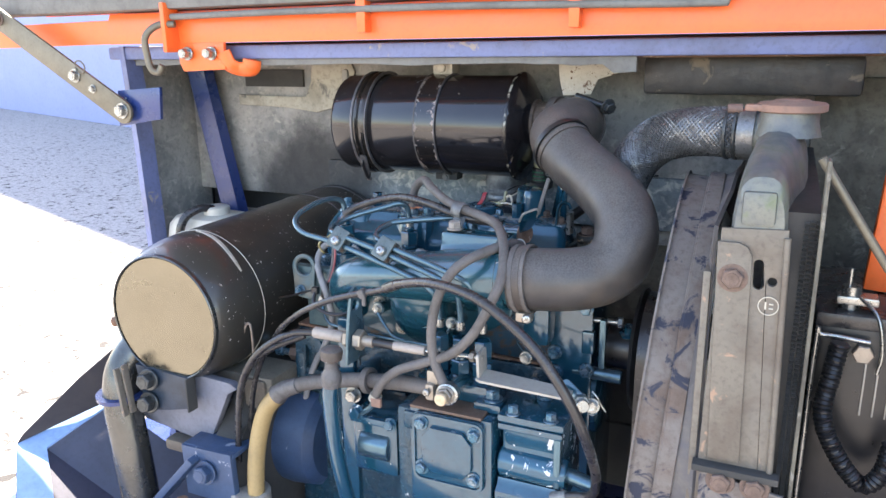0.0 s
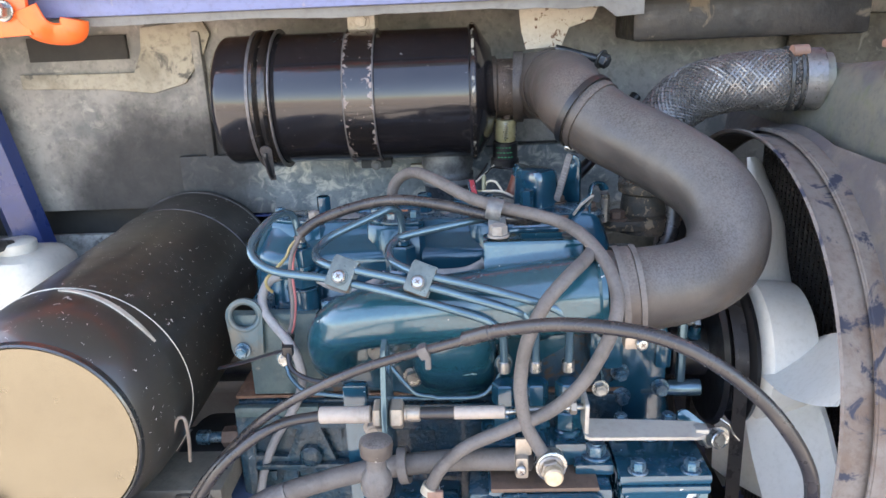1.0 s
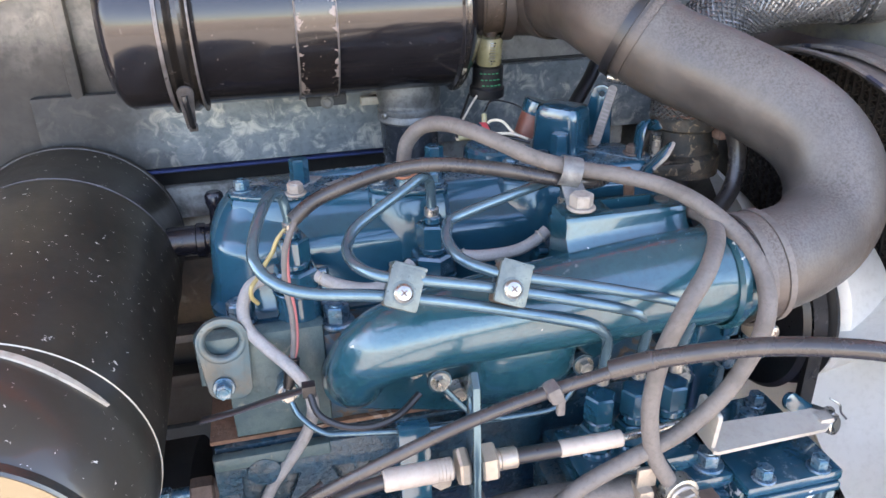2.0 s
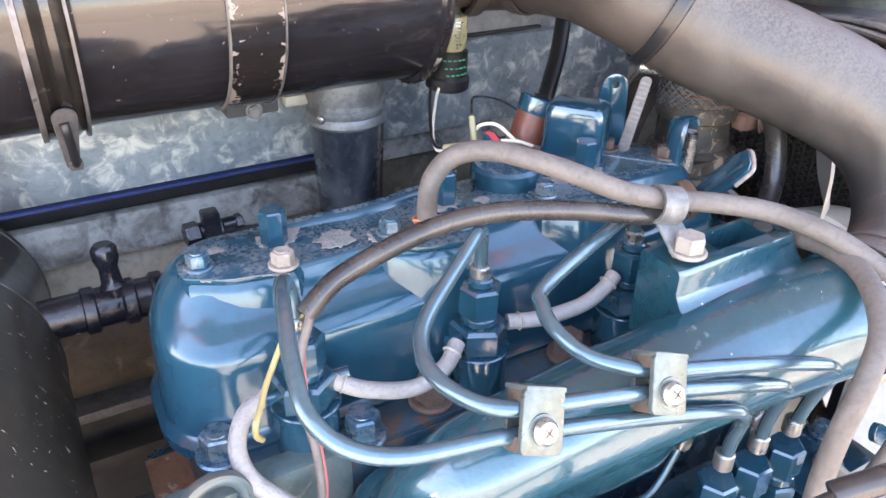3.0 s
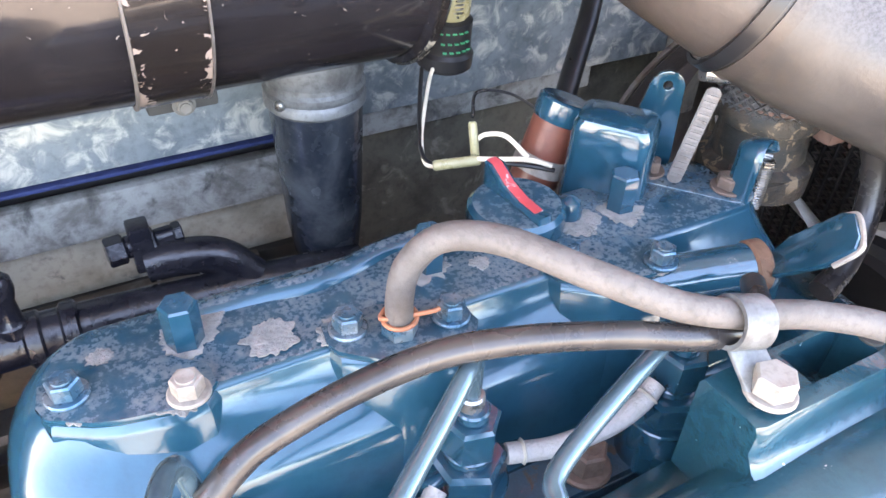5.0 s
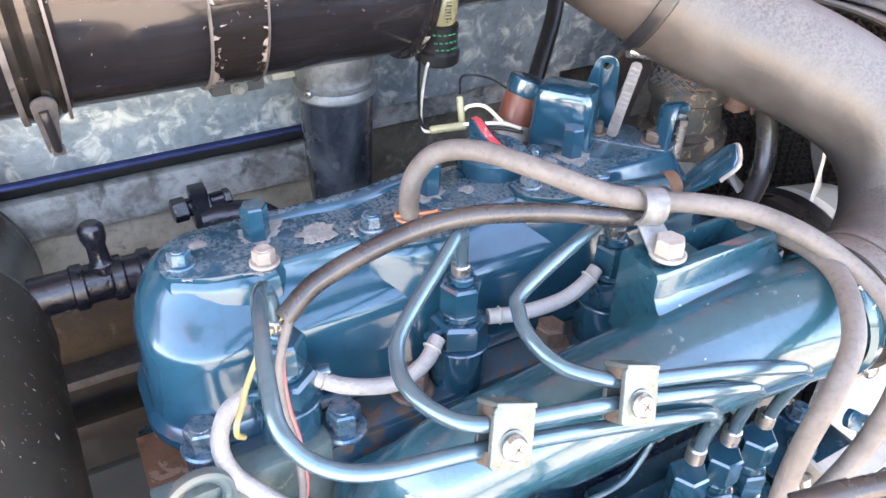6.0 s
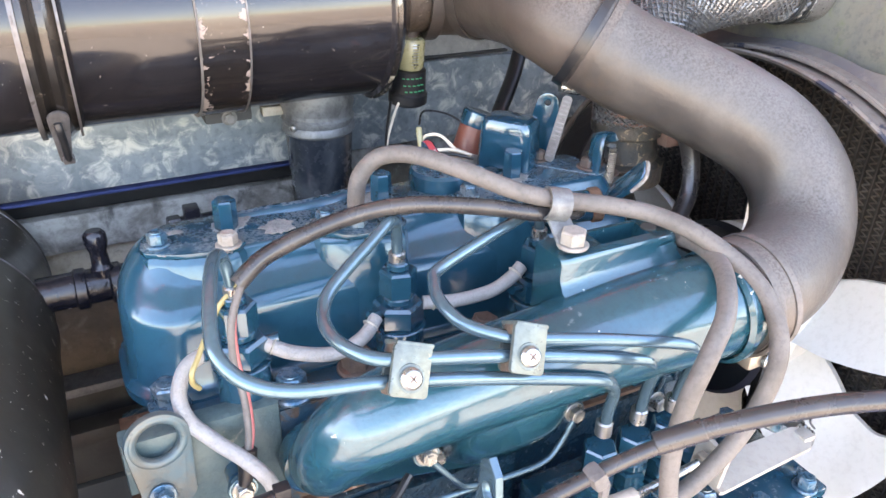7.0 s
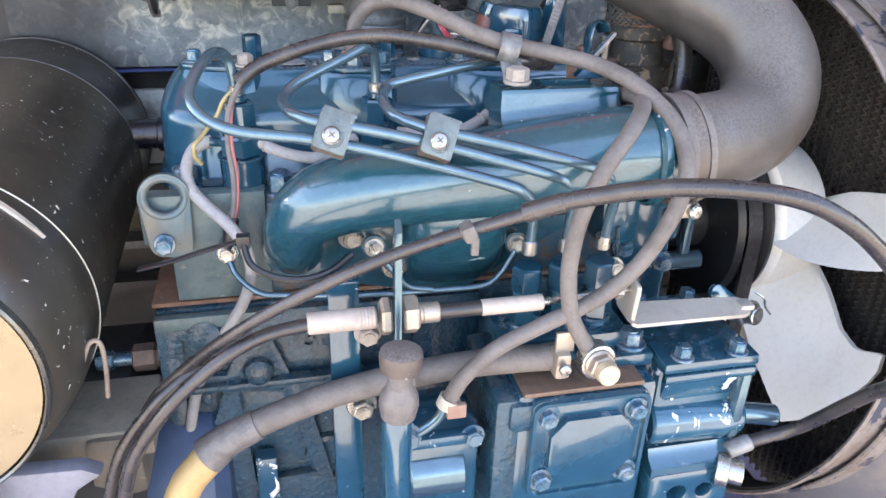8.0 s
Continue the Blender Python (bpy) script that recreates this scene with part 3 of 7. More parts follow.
def bulkhead():
    w = thing("wall_back", "dusty grey sheet steel bulkhead behind the engine", "bulkhead", (-0.25, Y_BACK, 1.0), kind="structure")
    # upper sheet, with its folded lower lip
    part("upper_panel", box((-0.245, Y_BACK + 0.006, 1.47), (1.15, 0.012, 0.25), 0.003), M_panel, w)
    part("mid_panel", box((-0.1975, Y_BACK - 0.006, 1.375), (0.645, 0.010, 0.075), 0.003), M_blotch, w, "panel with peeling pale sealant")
    part("lip", box((-0.33, Y_BACK - 0.008, 1.3345), (0.36, 0.008, 0.0026), 0.0006), M_navy, w, "navy folded lip")
    part("cream_panel", box((0.152, Y_BACK - 0.004, 1.318), (0.050, 0.010, 0.095), 0.003), M_cream, w, "stained cream patch panel")
    part("seam", box((-0.045, Y_BACK - 0.002, 1.4142), (0.13, 0.006, 0.0022), 0.0004), M_dark, w, "open black seam")
    # backing sheets coloured near-black, with the shade behind the panels painted in
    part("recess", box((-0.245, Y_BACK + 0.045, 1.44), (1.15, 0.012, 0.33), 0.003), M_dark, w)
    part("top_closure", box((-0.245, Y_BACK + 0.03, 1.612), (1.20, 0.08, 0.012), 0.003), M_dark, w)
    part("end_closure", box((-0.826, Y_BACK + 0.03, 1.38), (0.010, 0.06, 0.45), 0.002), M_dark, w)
    part("lower_panel", box((-0.245, Y_BACK + 0.03, 1.256), (1.15, 0.014, 0.060), 0.003), M_cream, w, "stained cream lower panel")
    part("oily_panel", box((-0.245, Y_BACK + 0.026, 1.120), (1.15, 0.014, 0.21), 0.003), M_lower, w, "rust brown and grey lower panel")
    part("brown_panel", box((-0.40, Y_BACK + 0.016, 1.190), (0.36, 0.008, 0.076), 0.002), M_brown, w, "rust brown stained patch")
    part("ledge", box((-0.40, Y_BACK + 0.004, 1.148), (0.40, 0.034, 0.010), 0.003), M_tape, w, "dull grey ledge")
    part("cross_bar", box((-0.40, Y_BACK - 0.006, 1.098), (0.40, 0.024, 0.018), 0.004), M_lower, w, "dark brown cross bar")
    part("stained_strip", box((-0.50, Y_BACK + 0.018, 1.292), (0.62, 0.012, 0.034), 0.003), M_stain, w, "strip stained black and white")
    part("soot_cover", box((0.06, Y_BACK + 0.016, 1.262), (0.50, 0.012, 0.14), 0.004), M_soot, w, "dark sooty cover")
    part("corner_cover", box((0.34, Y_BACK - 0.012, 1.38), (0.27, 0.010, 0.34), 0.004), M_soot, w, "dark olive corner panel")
    part("strip_right", box((-0.06, Y_BACK + 0.006, 1.325), (0.24, 0.012, 0.022), 0.003), M_stain, w)
    part("speckled_bracket", sheet([(-0.105, 1.572), (-0.020, 1.572), (-0.028, 1.556), (-0.052, 1.549), (-0.060, 1.530), (-0.098, 1.528), (-0.103, 1.548)], basis((0, 1.052, 0), (1, 0, 0), (0, 0, 1)), 0.004), M_speckle, w, "cream bracket with rust specks")
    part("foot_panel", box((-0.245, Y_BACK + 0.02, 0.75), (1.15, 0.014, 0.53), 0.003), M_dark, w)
    # raised sealed patch along the top of the left half
    part("sealant", sheet([(-0.61, 1.515), (-0.56, 1.515), (-0.548, 1.54), (-0.545, 1.566), (-0.47, 1.572), (-0.463, 1.555), (-0.475, 1.53), (-0.50, 1.50), (-0.54, 1.49), (-0.60, 1.497), (-0.70, 1.50), (-0.70, 1.517)],
                          basis((0, Y_BACK - 0.004, 0), (1, 0, 0), (0, 0, 1)), 0.005), M_cream, w, "cream sealant patch")
    part("slot", box((-0.625, Y_BACK - 0.002, 1.545), (0.12, 0.006, 0.028), 0.001), M_dark, w, "dark slot")
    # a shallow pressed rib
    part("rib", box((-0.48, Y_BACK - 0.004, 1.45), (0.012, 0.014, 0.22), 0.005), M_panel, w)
    return w


def bay():
    b = thing("machine_body", "blue painted steel body shell round the engine bay", "body shell", (-0.25, 1.0, 0.55), kind="structure")
    # top rail with lip, left post, floor pan, right panel
    part("top_rail", box((-0.20, 0.985, 1.589), (1.26, 0.03, 0.020), 0.004), M_pale_lilac, b, "faded blue rail with chipped paint")
    part("rail_underside", box((-0.20, 1.06, 1.580), (1.22, 0.15, 0.006), 0.002), M_rust, b, "brown stained underside")
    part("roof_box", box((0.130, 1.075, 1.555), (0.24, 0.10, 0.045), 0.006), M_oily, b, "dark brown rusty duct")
    # post takes the pale paint in place of sun from the side
    part("left_post", loft([[(x + dx, y, z) for dx, y in ((0.006, 0.972), (0.021, 0.968), (0.023, 1.0), (0.006, 1.0))] for x, z in ((-0.815, 1.60), (-0.806, 1.45), (-0.80, 1.20), (-0.80, 0.6))]), M_pale_lilac, b, "blue corner post in a pale sunlit tone")
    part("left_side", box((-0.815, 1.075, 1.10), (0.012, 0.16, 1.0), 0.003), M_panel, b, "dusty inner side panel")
    part("diagonal_brace", loft([[(x + dx, 1.095 + dy, z) for dx, dy in ((-0.024, 0.012), (0.0, -0.012), (0.030, -0.006), (0.034, 0.014))] for x, z in ((-0.775, 1.565), (-0.72, 1.30), (-0.69, 1.16))]), M_bluebody, b, "royal blue diagonal brace")
    part("floor_pan", box((-0.15, 0.80, 0.90), (1.5, 0.75, 0.012), 0.003), M_bluebody, b)
    # side panel painted as dark as its shaded corner
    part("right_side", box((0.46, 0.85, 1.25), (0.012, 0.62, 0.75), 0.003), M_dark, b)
    part("right_edge", box((0.276, 0.86, 1.47), (0.022, 0.012, 0.22), 0.004, Matrix.Rotation(0.06, 3, "Y")), M_orange, b, "orange panel edge")
    part("skirt", box((-0.2, 1.10, 0.445), (1.3, 0.03, 0.88), 0.005), M_bluebody, b)
    part("plinth", box((-0.15, 0.80, 0.446), (1.30, 0.56, 0.88), 0.01), M_bluebody, b, "plain lower body")
    return b


def seal_strip():
    # wavy weather strip hanging below the rail
    top, low = [], []
    for i in range(61):
        x = -0.78 + i * 0.79 / 60
        w = 0.003 * noise.noise((x * 9, 0, 0)) + 0.0015 * noise.noise((x * 40, 3, 0))
        low.append((x, 1.5705 + w - (0.010 if x > -0.02 else 0) * 1.0))
        top.append((x, 1.579))
    bm = sheet(low + top[::-1], basis((0, 0.978, 0), (1, 0, 0), (0, 0, 1)), 0.003, 0.0005)
    return solid("trim", bm, M_seal, "wavy grey weather strip hanging under the rail", "seal", kind="structure")


bulkhead()
bay()
seal_strip()


def hood():
    h = thing("engine_hood", "orange steel hood swung up over the engine", "hood", (-0.25, 0.93, 1.60))
    part("front_beam", loft([[(x, y, z) for y, z in ((0.950, 1.603), (0.948, 1.632), (0.955, 1.648), (0.99, 1.650), (0.99, 1.606))] for x in (-0.80, -0.4, 0.0, 0.5)]), M_orange, h)
    part("side_arm", loft([[(x, y + dy, z + dz) for dy, dz in ((0, 0), (0, 0.035), (0.02, 0.037), (0.02, 0.0))] for x, y, z in ((-1.35, 0.955, 1.597), (-0.80, 0.955, 1.604))]), M_orange, h)
    part("inner_flange", box((-0.45, 0.955, 1.668), (1.8, 0.05, 0.035), 0.008), M_seal, h, "grey seal edge")
    part("skin", loft([[(x, y, z) for y, z in ((0.985, 1.65), (0.93, 1.80), (0.80, 2.05), (0.60, 2.28), (0.34, 2.46), (0.35, 2.48), (0.61, 2.30), (0.815, 2.065), (0.95, 1.81), (1.005, 1.66))] for x in (-0.98, -0.6, -0.25, 0.10, 0.48)]), M_orange, h)
    part("liner", loft([[(x, y, z) for y, z in ((0.975, 1.69), (0.922, 1.80), (0.792, 2.05), (0.595, 2.272), (0.36, 2.438), (0.357, 2.433), (0.591, 2.266), (0.788, 2.046), (0.918, 1.796), (0.971, 1.688))] for x in (-0.90, -0.25, 0.40)]), M_seal, h, "grey foam liner")
    part("edge_tube", tube([(-0.655, 0.935, 1.640), (-0.5, 0.935, 1.641), (-0.2, 0.935, 1.640), (0.08, 0.935, 1.634), (0.105, 0.935, 1.638), (0.118, 0.938, 1.655)], 0.0045), M_seal, h, "bare grey rod")
    for x in (-0.335, -0.055):
        part("tab", sheet([(-0.006, 0), (0.006, 0), (0.007, 0.042), (-0.007, 0.042)], basis((x, 0.941, 1.612), (1, 0, 0.0), (0, 0, 1)), 0.016, 0.001), M_orange, h)
    br = part("hinge_bracket", sheet([(-0.662, 1.603), (-0.575, 1.603), (-0.577, 1.575), (-0.575, 1.565), (-0.655, 1.562), (-0.661, 1.575)], basis((0, 0.952, 0), (1, 0, 0), (0, 0, 1)), 0.006), M_orange, h)
    part("lip", tube([(-0.578, 0.95, 1.590), (-0.572, 0.955, 1.572), (-0.562, 0.965, 1.565), (-0.545, 0.968, 1.566), (-0.541, 0.968, 1.578)], 0.006, flat=2.2), M_orange, br)
    for x in (-0.641, -0.596):
        bolt(h, (x, 0.946, 1.588), (0, -1, 0), 0.0075, 0.012, M_zinc)
    part("upright_tab", box((-0.662, 0.938, 1.625), (0.008, 0.03, 0.07), 0.002), M_orange, h)
    part("hook", tube([(-0.65, 0.935, 1.630), (-0.675, 0.925, 1.628), (-0.690, 0.915, 1.612), (-0.690, 0.915, 1.585), (-0.684, 0.915, 1.566), (-0.674, 0.918, 1.562), (-0.668, 0.92, 1.572)], 0.005), M_strutmetal, h, "bent steel hook")
    return h


def hood_strut():
    s = thing("hood_strut", "flat olive steel prop bar bolted to the post", "prop", (-0.76, 0.93, 1.48))
    m = basis((-0.752, 0.915, 1.503), (-0.252, 0, 0.144), (0.144, 0, 0.252))
    part("bar", sheet(hull2([(0, 0, 0.018), (0.29, 0, 0.017)]), m, 0.005), M_strutmetal, s)
    for k, r in ((0.0, 0.009), (0.105, 0.008), (0.065, 0.005), (0.285, 0.008)):
        bolt(s, m @ Vector((k, 0.002, 0)) + Vector((0, -0.003, 0)), (0, -1, 0), r, r * 0.9, M_rustbolt if k > 0.2 else M_zinc)
    part("ring", tube([m @ Vector((0.10 + 0.011 * math.cos(a), 0.02 + 0.009 * math.sin(a), -0.004)) for a in np.linspace(0, 5.6, 9)], 0.0012, 8), M_strutmetal, s)
    part("anchor_plate", sheet([(-0.770, 1.534), (-0.683, 1.540), (-0.688, 1.492), (-0.775, 1.479)], basis((0, 0.928, 0), (1, 0, 0), (0, 0, 1)), 0.006), M_bluebody, s, "dark blue anchor plate")
    part("anchor_web", box((-0.752, 0.952, 1.51), (0.036, 0.05, 0.006), 0.001), M_bluebody, s)
    return s


hood()
hood_strut()


# ---- air cleaner ----
def air_cleaner():
    y, z, r = 1.054, 1.4845, 0.0695
    a = thing("air_cleaner", "black glossy steel canister air cleaner with clamp band", "air cleaner", (-0.27, y, z - r))
    X = (1, 0, 0)
    part("end_cover", lathe([(0, 0.045), (0.002, r - 0.010), (0.008, r - 0.002), (0.012, r), (0.047, r)], (-0.431, y, z), X, 64), M_black, a)
    ring = part("clamp_ring", lathe([(0, r + 0.001), (0.001, r + 0.004), (0.005, r + 0.0045), (0.008, r + 0.001), (0.011, r + 0.0045), (0.015, r + 0.005), (0.021, r + 0.001)], (-0.3855, y, z), X, 64), M_ring, a, "worn black clamp ring")
    for x, w in ((-0.3860, 0.0030), (-0.3638, 0.0016)):
        part("ring_flange", band((x, y, z), X, r + 0.0012, w, 0.0042, 64), M_flange, ring, "worn pale ring edge")
    part("end_seam", lathe([(-0.0015, r + 0.002), (-0.001, r + 0.0046), (0.0015, r + 0.0046), (0.002, r + 0.002)], (-0.1555, y, z), X, 64, None, False), M_wornring, a, "scuffed end seam")
    part("canister", lathe([(0, r - 0.002), (0.004, r), (0.207, r), (0.209, r + 0.003), (0.214, r + 0.004), (0.217, r + 0.001), (0.221, r - 0.006), (0.231, r - 0.022), (0.233, 0.036), (0.235, 0.034)], (-0.367, y, z), X, 64), M_black, a)
    part("mounting_band", band((-0.273, y, z), X, r, 0.0295, 0.002, 64), M_band, a, "black strap with paint flaking off")
    for x, mm in ((-0.2885, M_hose), (-0.2575, M_flange)):
        part("strap_bead", lathe([(-0.0008, r + 0.0005), (-0.0005, r + 0.0026), (0.0005, r + 0.0026), (0.0008, r + 0.0005)], (x, y, z), X, 64, None, False), mm, a)
    part("strap_end", box((-0.273, y + 0.010, z + r + 0.012), (0.030, 0.03, 0.022), 0.002), M_bandend, a, "bare strap end")
    bolt(a, (-0.273, y - 0.006, z + r + 0.010), (0, -1, 0), 0.007, 0.005, M_bandend)
    part("strap_foot", box((-0.266, y - 0.002, z - r - 0.004), (0.034, 0.022, 0.010), 0.002), M_dark, a)
    bolt(a, (-0.266, y - 0.014, z - r - 0.005), (0, -1, 0), 0.0042, 0.003, M_seal)
    # over-centre latch hanging from the ring
    hi, lo = Vector((-0.3770, 0.9900, 1.4430)), Vector((-0.3745, 1.0120, 1.4020))
    way = (lo - hi).normalized()
    flat = basis((hi + lo) / 2, (1, 0.05, 0), way)
    out = flat.to_3x3() @ Vector((0, 0, 1))
    out = out if out.y < 0 else -out
    part("latch_plate", sheet(hull2([(0, -0.018, 0.0062), (0, 0.002, 0.0048), (0, 0.017, 0.0036)], 24), flat, 0.0025, 0.0006), M_flange, ring, "worn steel latch plate")
    mid = (hi + lo) / 2 + out * 0.0035
    part("latch_hook", tube([mid + flat.to_3x3() @ Vector((dx, dy, 0)) + out * h for dx, dy, h in ((-0.001, -0.017, -0.001), (-0.0005, -0.012, 0.0015), (0.0005, 0.0, 0.002), (0.001, 0.010, 0.0015), (0.0012, 0.015, -0.001))], 0.0024, 14), M_plastic, ring, "black latch hook")
    part("latch_tip", box((hi + lo) / 2 + way * 0.0165 + out * 0.002, (0.007, 0.006, 0.004), 0.0012, flat.to_3x3()), M_flange, ring)
    part("outlet_neck", lathe([(0, 0.034), (0.004, 0.034), (0.006, 0.031), (0.055, 0.031)], (-0.135, y - 0.003, z + 0.004), X, 48), M_neck, a, "rusty outlet neck")
    part("gauge_stub", rod((-0.118, y - 0.010, z - 0.022), (-0.121, y - 0.010, z - 0.034), 0.006, 16), M_neck, a)
    return a


air_cleaner()


def restriction_switch():
    s = thing("vacuum_switch", "black vacuum switch with green print hanging under the air cleaner", "sensor", (-0.128, 1.035, 1.405))
    d = Vector((-0.03, 0.06, -1))
    p = Vector((-0.121, 1.040, 1.456))
    part("clear_neck", lathe([(0, 0.010), (0.002, 0.0115), (0.022, 0.0115), (0.024, 0.010)], p, d, 24), M_olive, s, "yellowed clear neck")
    part("spring", tube([p + d * (0.002 + 0.0022 * i / 4) + Vector((0.0118 * math.cos(i * 1.57), 0.0118 * math.sin(i * 1.57), 0)) for i in range(36)], 0.0007, 6, 3), M_zinc, s)
    q = p + d * 0.024
    part("body", lathe([(0, 0.0118), (0.001, 0.0135), (0.018, 0.0138), (0.020, 0.0158), (0.027, 0.0158), (0.0285, 0.0145)], q, d, 32), M_plastic, s)
    dn, u, v = axes(d)
    for k, row in enumerate((0.006, 0.0115, 0.0165)):
        for j in range(5):
            a = -2.3 + 0.26 * j + 0.1 * k
            n = (math.cos(a) * X3(1, 0, 0) + math.sin(a) * X3(0, 1, 0)).normalized()
            part("print", box(q + dn * (row - 0.0005) + n * 0.0137, (0.0022, 0.0006, 0.0028 if k else 0.002), 0, basis((0, 0, 0), n.cross(dn), -dn).to_3x3()), M_green, s)
    return s


restriction_switch()


def intake_duct():
    d = thing("intake_duct", "grey rubber intake duct curving to the manifold", "air duct", (0.0, 0.88, 1.33))
    pts = [(-0.108, 1.050, 1.489), (-0.090, 1.047, 1.490), (-0.072, 1.026, 1.492), (-0.0655, 0.975, 1.4945), (-0.0665, 0.927, 1.4905), (-0.0590, 0.9068, 1.4818), (-0.048, 0.8970, 1.4742)]
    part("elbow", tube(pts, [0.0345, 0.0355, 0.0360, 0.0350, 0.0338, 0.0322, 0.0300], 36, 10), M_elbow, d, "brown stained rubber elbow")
    part("elbow_lip", band((-0.106, 1.050, 1.489), (1, -0.1, 0), 0.0348, 0.010, 0.003, 48), M_elbow, d)
    main = [(-0.0585, 0.9065, 1.4815), (-0.0365, 0.8876, 1.4665), (-0.0089, 0.8631, 1.4535), (0.0173, 0.8373, 1.4390), (0.0354, 0.8158, 1.4232), (0.0420, 0.7972, 1.4036), (0.0370, 0.7835, 1.3843), (0.0226, 0.7725, 1.3729), (-0.0013, 0.7605, 1.3680), (-0.0340, 0.7505, 1.3670), (-0.0600, 0.7475, 1.3660)]
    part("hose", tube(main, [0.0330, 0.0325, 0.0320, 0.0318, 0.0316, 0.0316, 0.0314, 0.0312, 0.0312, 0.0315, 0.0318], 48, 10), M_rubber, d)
    way = Vector(main[1]) - Vector(main[0])
    p = Vector(main[0]) + way * 0.08
    part("upper_clamp", band(p, way, 0.0336, 0.006, 0.0022, 48), M_plastic, d, "black worm clamp")
    part("upper_lip", band(Vector(main[0]) + way * 0.34, way, 0.0327, 0.006, 0.0014, 48), M_elbow, d)
    part("clamp_screw", rod(p + Vector((-0.016, 0.0, -0.032)), p + Vector((0.008, -0.010, -0.036)), 0.004, 12), M_zinc, d)
    # bolt lug on top of the elbow
    t = Vector((-0.040, 1.010, 1.526))
    part("elbow_clamp", band((-0.0715, 1.022, 1.4922), (0.020, -0.045, 0.001), 0.0362, 0.009, 0.0015, 48), M_elbow, d)
    part("lug", rod(t + Vector((-0.030, 0.004, 0.004)), t + Vector((0.014, -0.012, -0.008)), 0.0042, 12), M_eyebolt, d)
    bolt(d, t + Vector((0.013, -0.011, -0.007)), (0.7, -0.6, -0.35), 0.0075, 0.008, M_eyebolt)
    for x, w, mm in ((-0.052, 0.005, M_hose), (-0.040, 0.004, M_hose)):
        part("lower_clamp", band((x, 0.7483, 1.3675 + (x + 0.04) * 0.09), (1, 0, 0.10), 0.0328, w, 0.0018, 56), mm, d, "pale wire clamp")
    part("clamp_wear", band((-0.046, 0.748, 1.3672), (1, 0, 0.10), 0.0328, 0.007, 0.0008, 48), M_elbow, d, "rust stained line")
    part("clamp_ear", box((-0.042, 0.735, 1.332), (0.016, 0.012, 0.010), 0.002), M_brass, d)
    screw(d, (-0.038, 0.729, 1.332), (0.2, -0.95, 0.1), 0.0048)
    return d


intake_duct()


# ---- muffler ----
def muffler():
    p, d = Vector((-0.4945, 0.702, 1.2757)), Vector((-0.0238, 1, 0.0018)).normalized()
    m = thing("muffler", "black cylindrical exhaust muffler with bright end cap", "muffler", p + d * 0.2 - Vector((0, 0, 0.094)))
    r = 0.0933
    part("barrel", lathe([(0.004, 0.078), (0.010, 0.083), (0.030, 0.0895), (0.050, 0.0925), (0.070, r), (0.318, r), (0.321, r + 0.0012), (0.324, r), (0.405, r), (0.408, r + 0.0014), (0.411, r), (0.419, 0.090), (0.424, 0.075), (0.426, 0.04)], p, d, 96), M_muffler, m)
    part("end_cap", lathe([(0.002, 0.0), (0.0, 0.03), (-0.001, 0.06), (0.0, 0.0765), (0.003, 0.079)], p, d, 96, None, False), M_cap, m, "bright bare steel end cap")
    part("cap_rim", lathe([(-0.001, 0.0778), (-0.0022, 0.0790), (-0.001, 0.0803), (0.004, 0.0808), (0.006, 0.079)], p, d, 96, None, False), M_pipe, m, "bright rolled rim")
    # bare scrape along the shoulder of the barrel
    scr = []
    for i in range(15):
        k = i / 14
        a = radians(34 + 56 * k)
        out = Vector((math.cos(a), 0, math.sin(a)))
        wide = 0.0020 * math.sin(math.pi * k) ** 0.6 + 0.0004
        s = 0.066 - 0.006 * math.cos(math.pi * k)
        c0 = p + d * s
        scr.append([c0 - d * wide + out * (r - 0.0005), c0 - d * wide + out * (r + 0.0012), c0 + d * wide + out * (r + 0.0014), c0 + d * wide + out * (r - 0.0005)])
    part("scrape", loft(scr), M_bandend, m, "bare metal scrape")
    part("strap_hook", tube([(-0.4090, 0.745, 1.253), (-0.4035, 0.745, 1.266), (-0.3985, 0.745, 1.268), (-0.3965, 0.745, 1.262), (-0.3975, 0.747, 1.245), (-0.4005, 0.750, 1.224)], 0.0015, 10), M_tan, m, "bare steel strap hook")
    for s in (0.078, 0.325, 0.404):
        part("seam", lathe([(-0.0005, r), (0, r + 0.0007), (0.0005, r)], p + d * s, d, 96, None, False), M_bandend if s < 0.1 else M_flange, m, "thin bare seam")
    return m


def exhaust_pipe():
    e = thing("exhaust_pipe", "grey steel exhaust elbow clamped under the muffler", "exhaust pipe", (-0.56, 0.70, 0.95))
    part("pipe", tube([(-0.545, 0.745, 1.235), (-0.567, 0.725, 1.220), (-0.578, 0.705, 1.190), (-0.576, 0.695, 1.150), (-0.566, 0.69, 1.09), (-0.560, 0.69, 1.02), (-0.558, 0.69, 0.93)], 0.0235, 28), M_pipe, e)
    part("clamp", lathe([(-0.0025, 0.024), (-0.0025, 0.032), (0.0025, 0.032), (0.0025, 0.024)], (-0.577, 0.697, 1.163), (0.0, 0.05, -1), 36, None, False), M_bluebody, e, "blue clamp ring")
    part("flange_bolt", rod((-0.60, 0.72, 1.250), (-0.565, 0.725, 1.262), 0.007, 12), M_rust, e)
    part("band", lathe([(-0.008, 0.024), (-0.008, 0.027), (0.008, 0.027), (0.008, 0.024)], (-0.553, 0.74, 1.232), (-0.7, -0.5, -0.5), 36, None, False), M_pipe, e)
    return e


muffler()
exhaust_pipe()


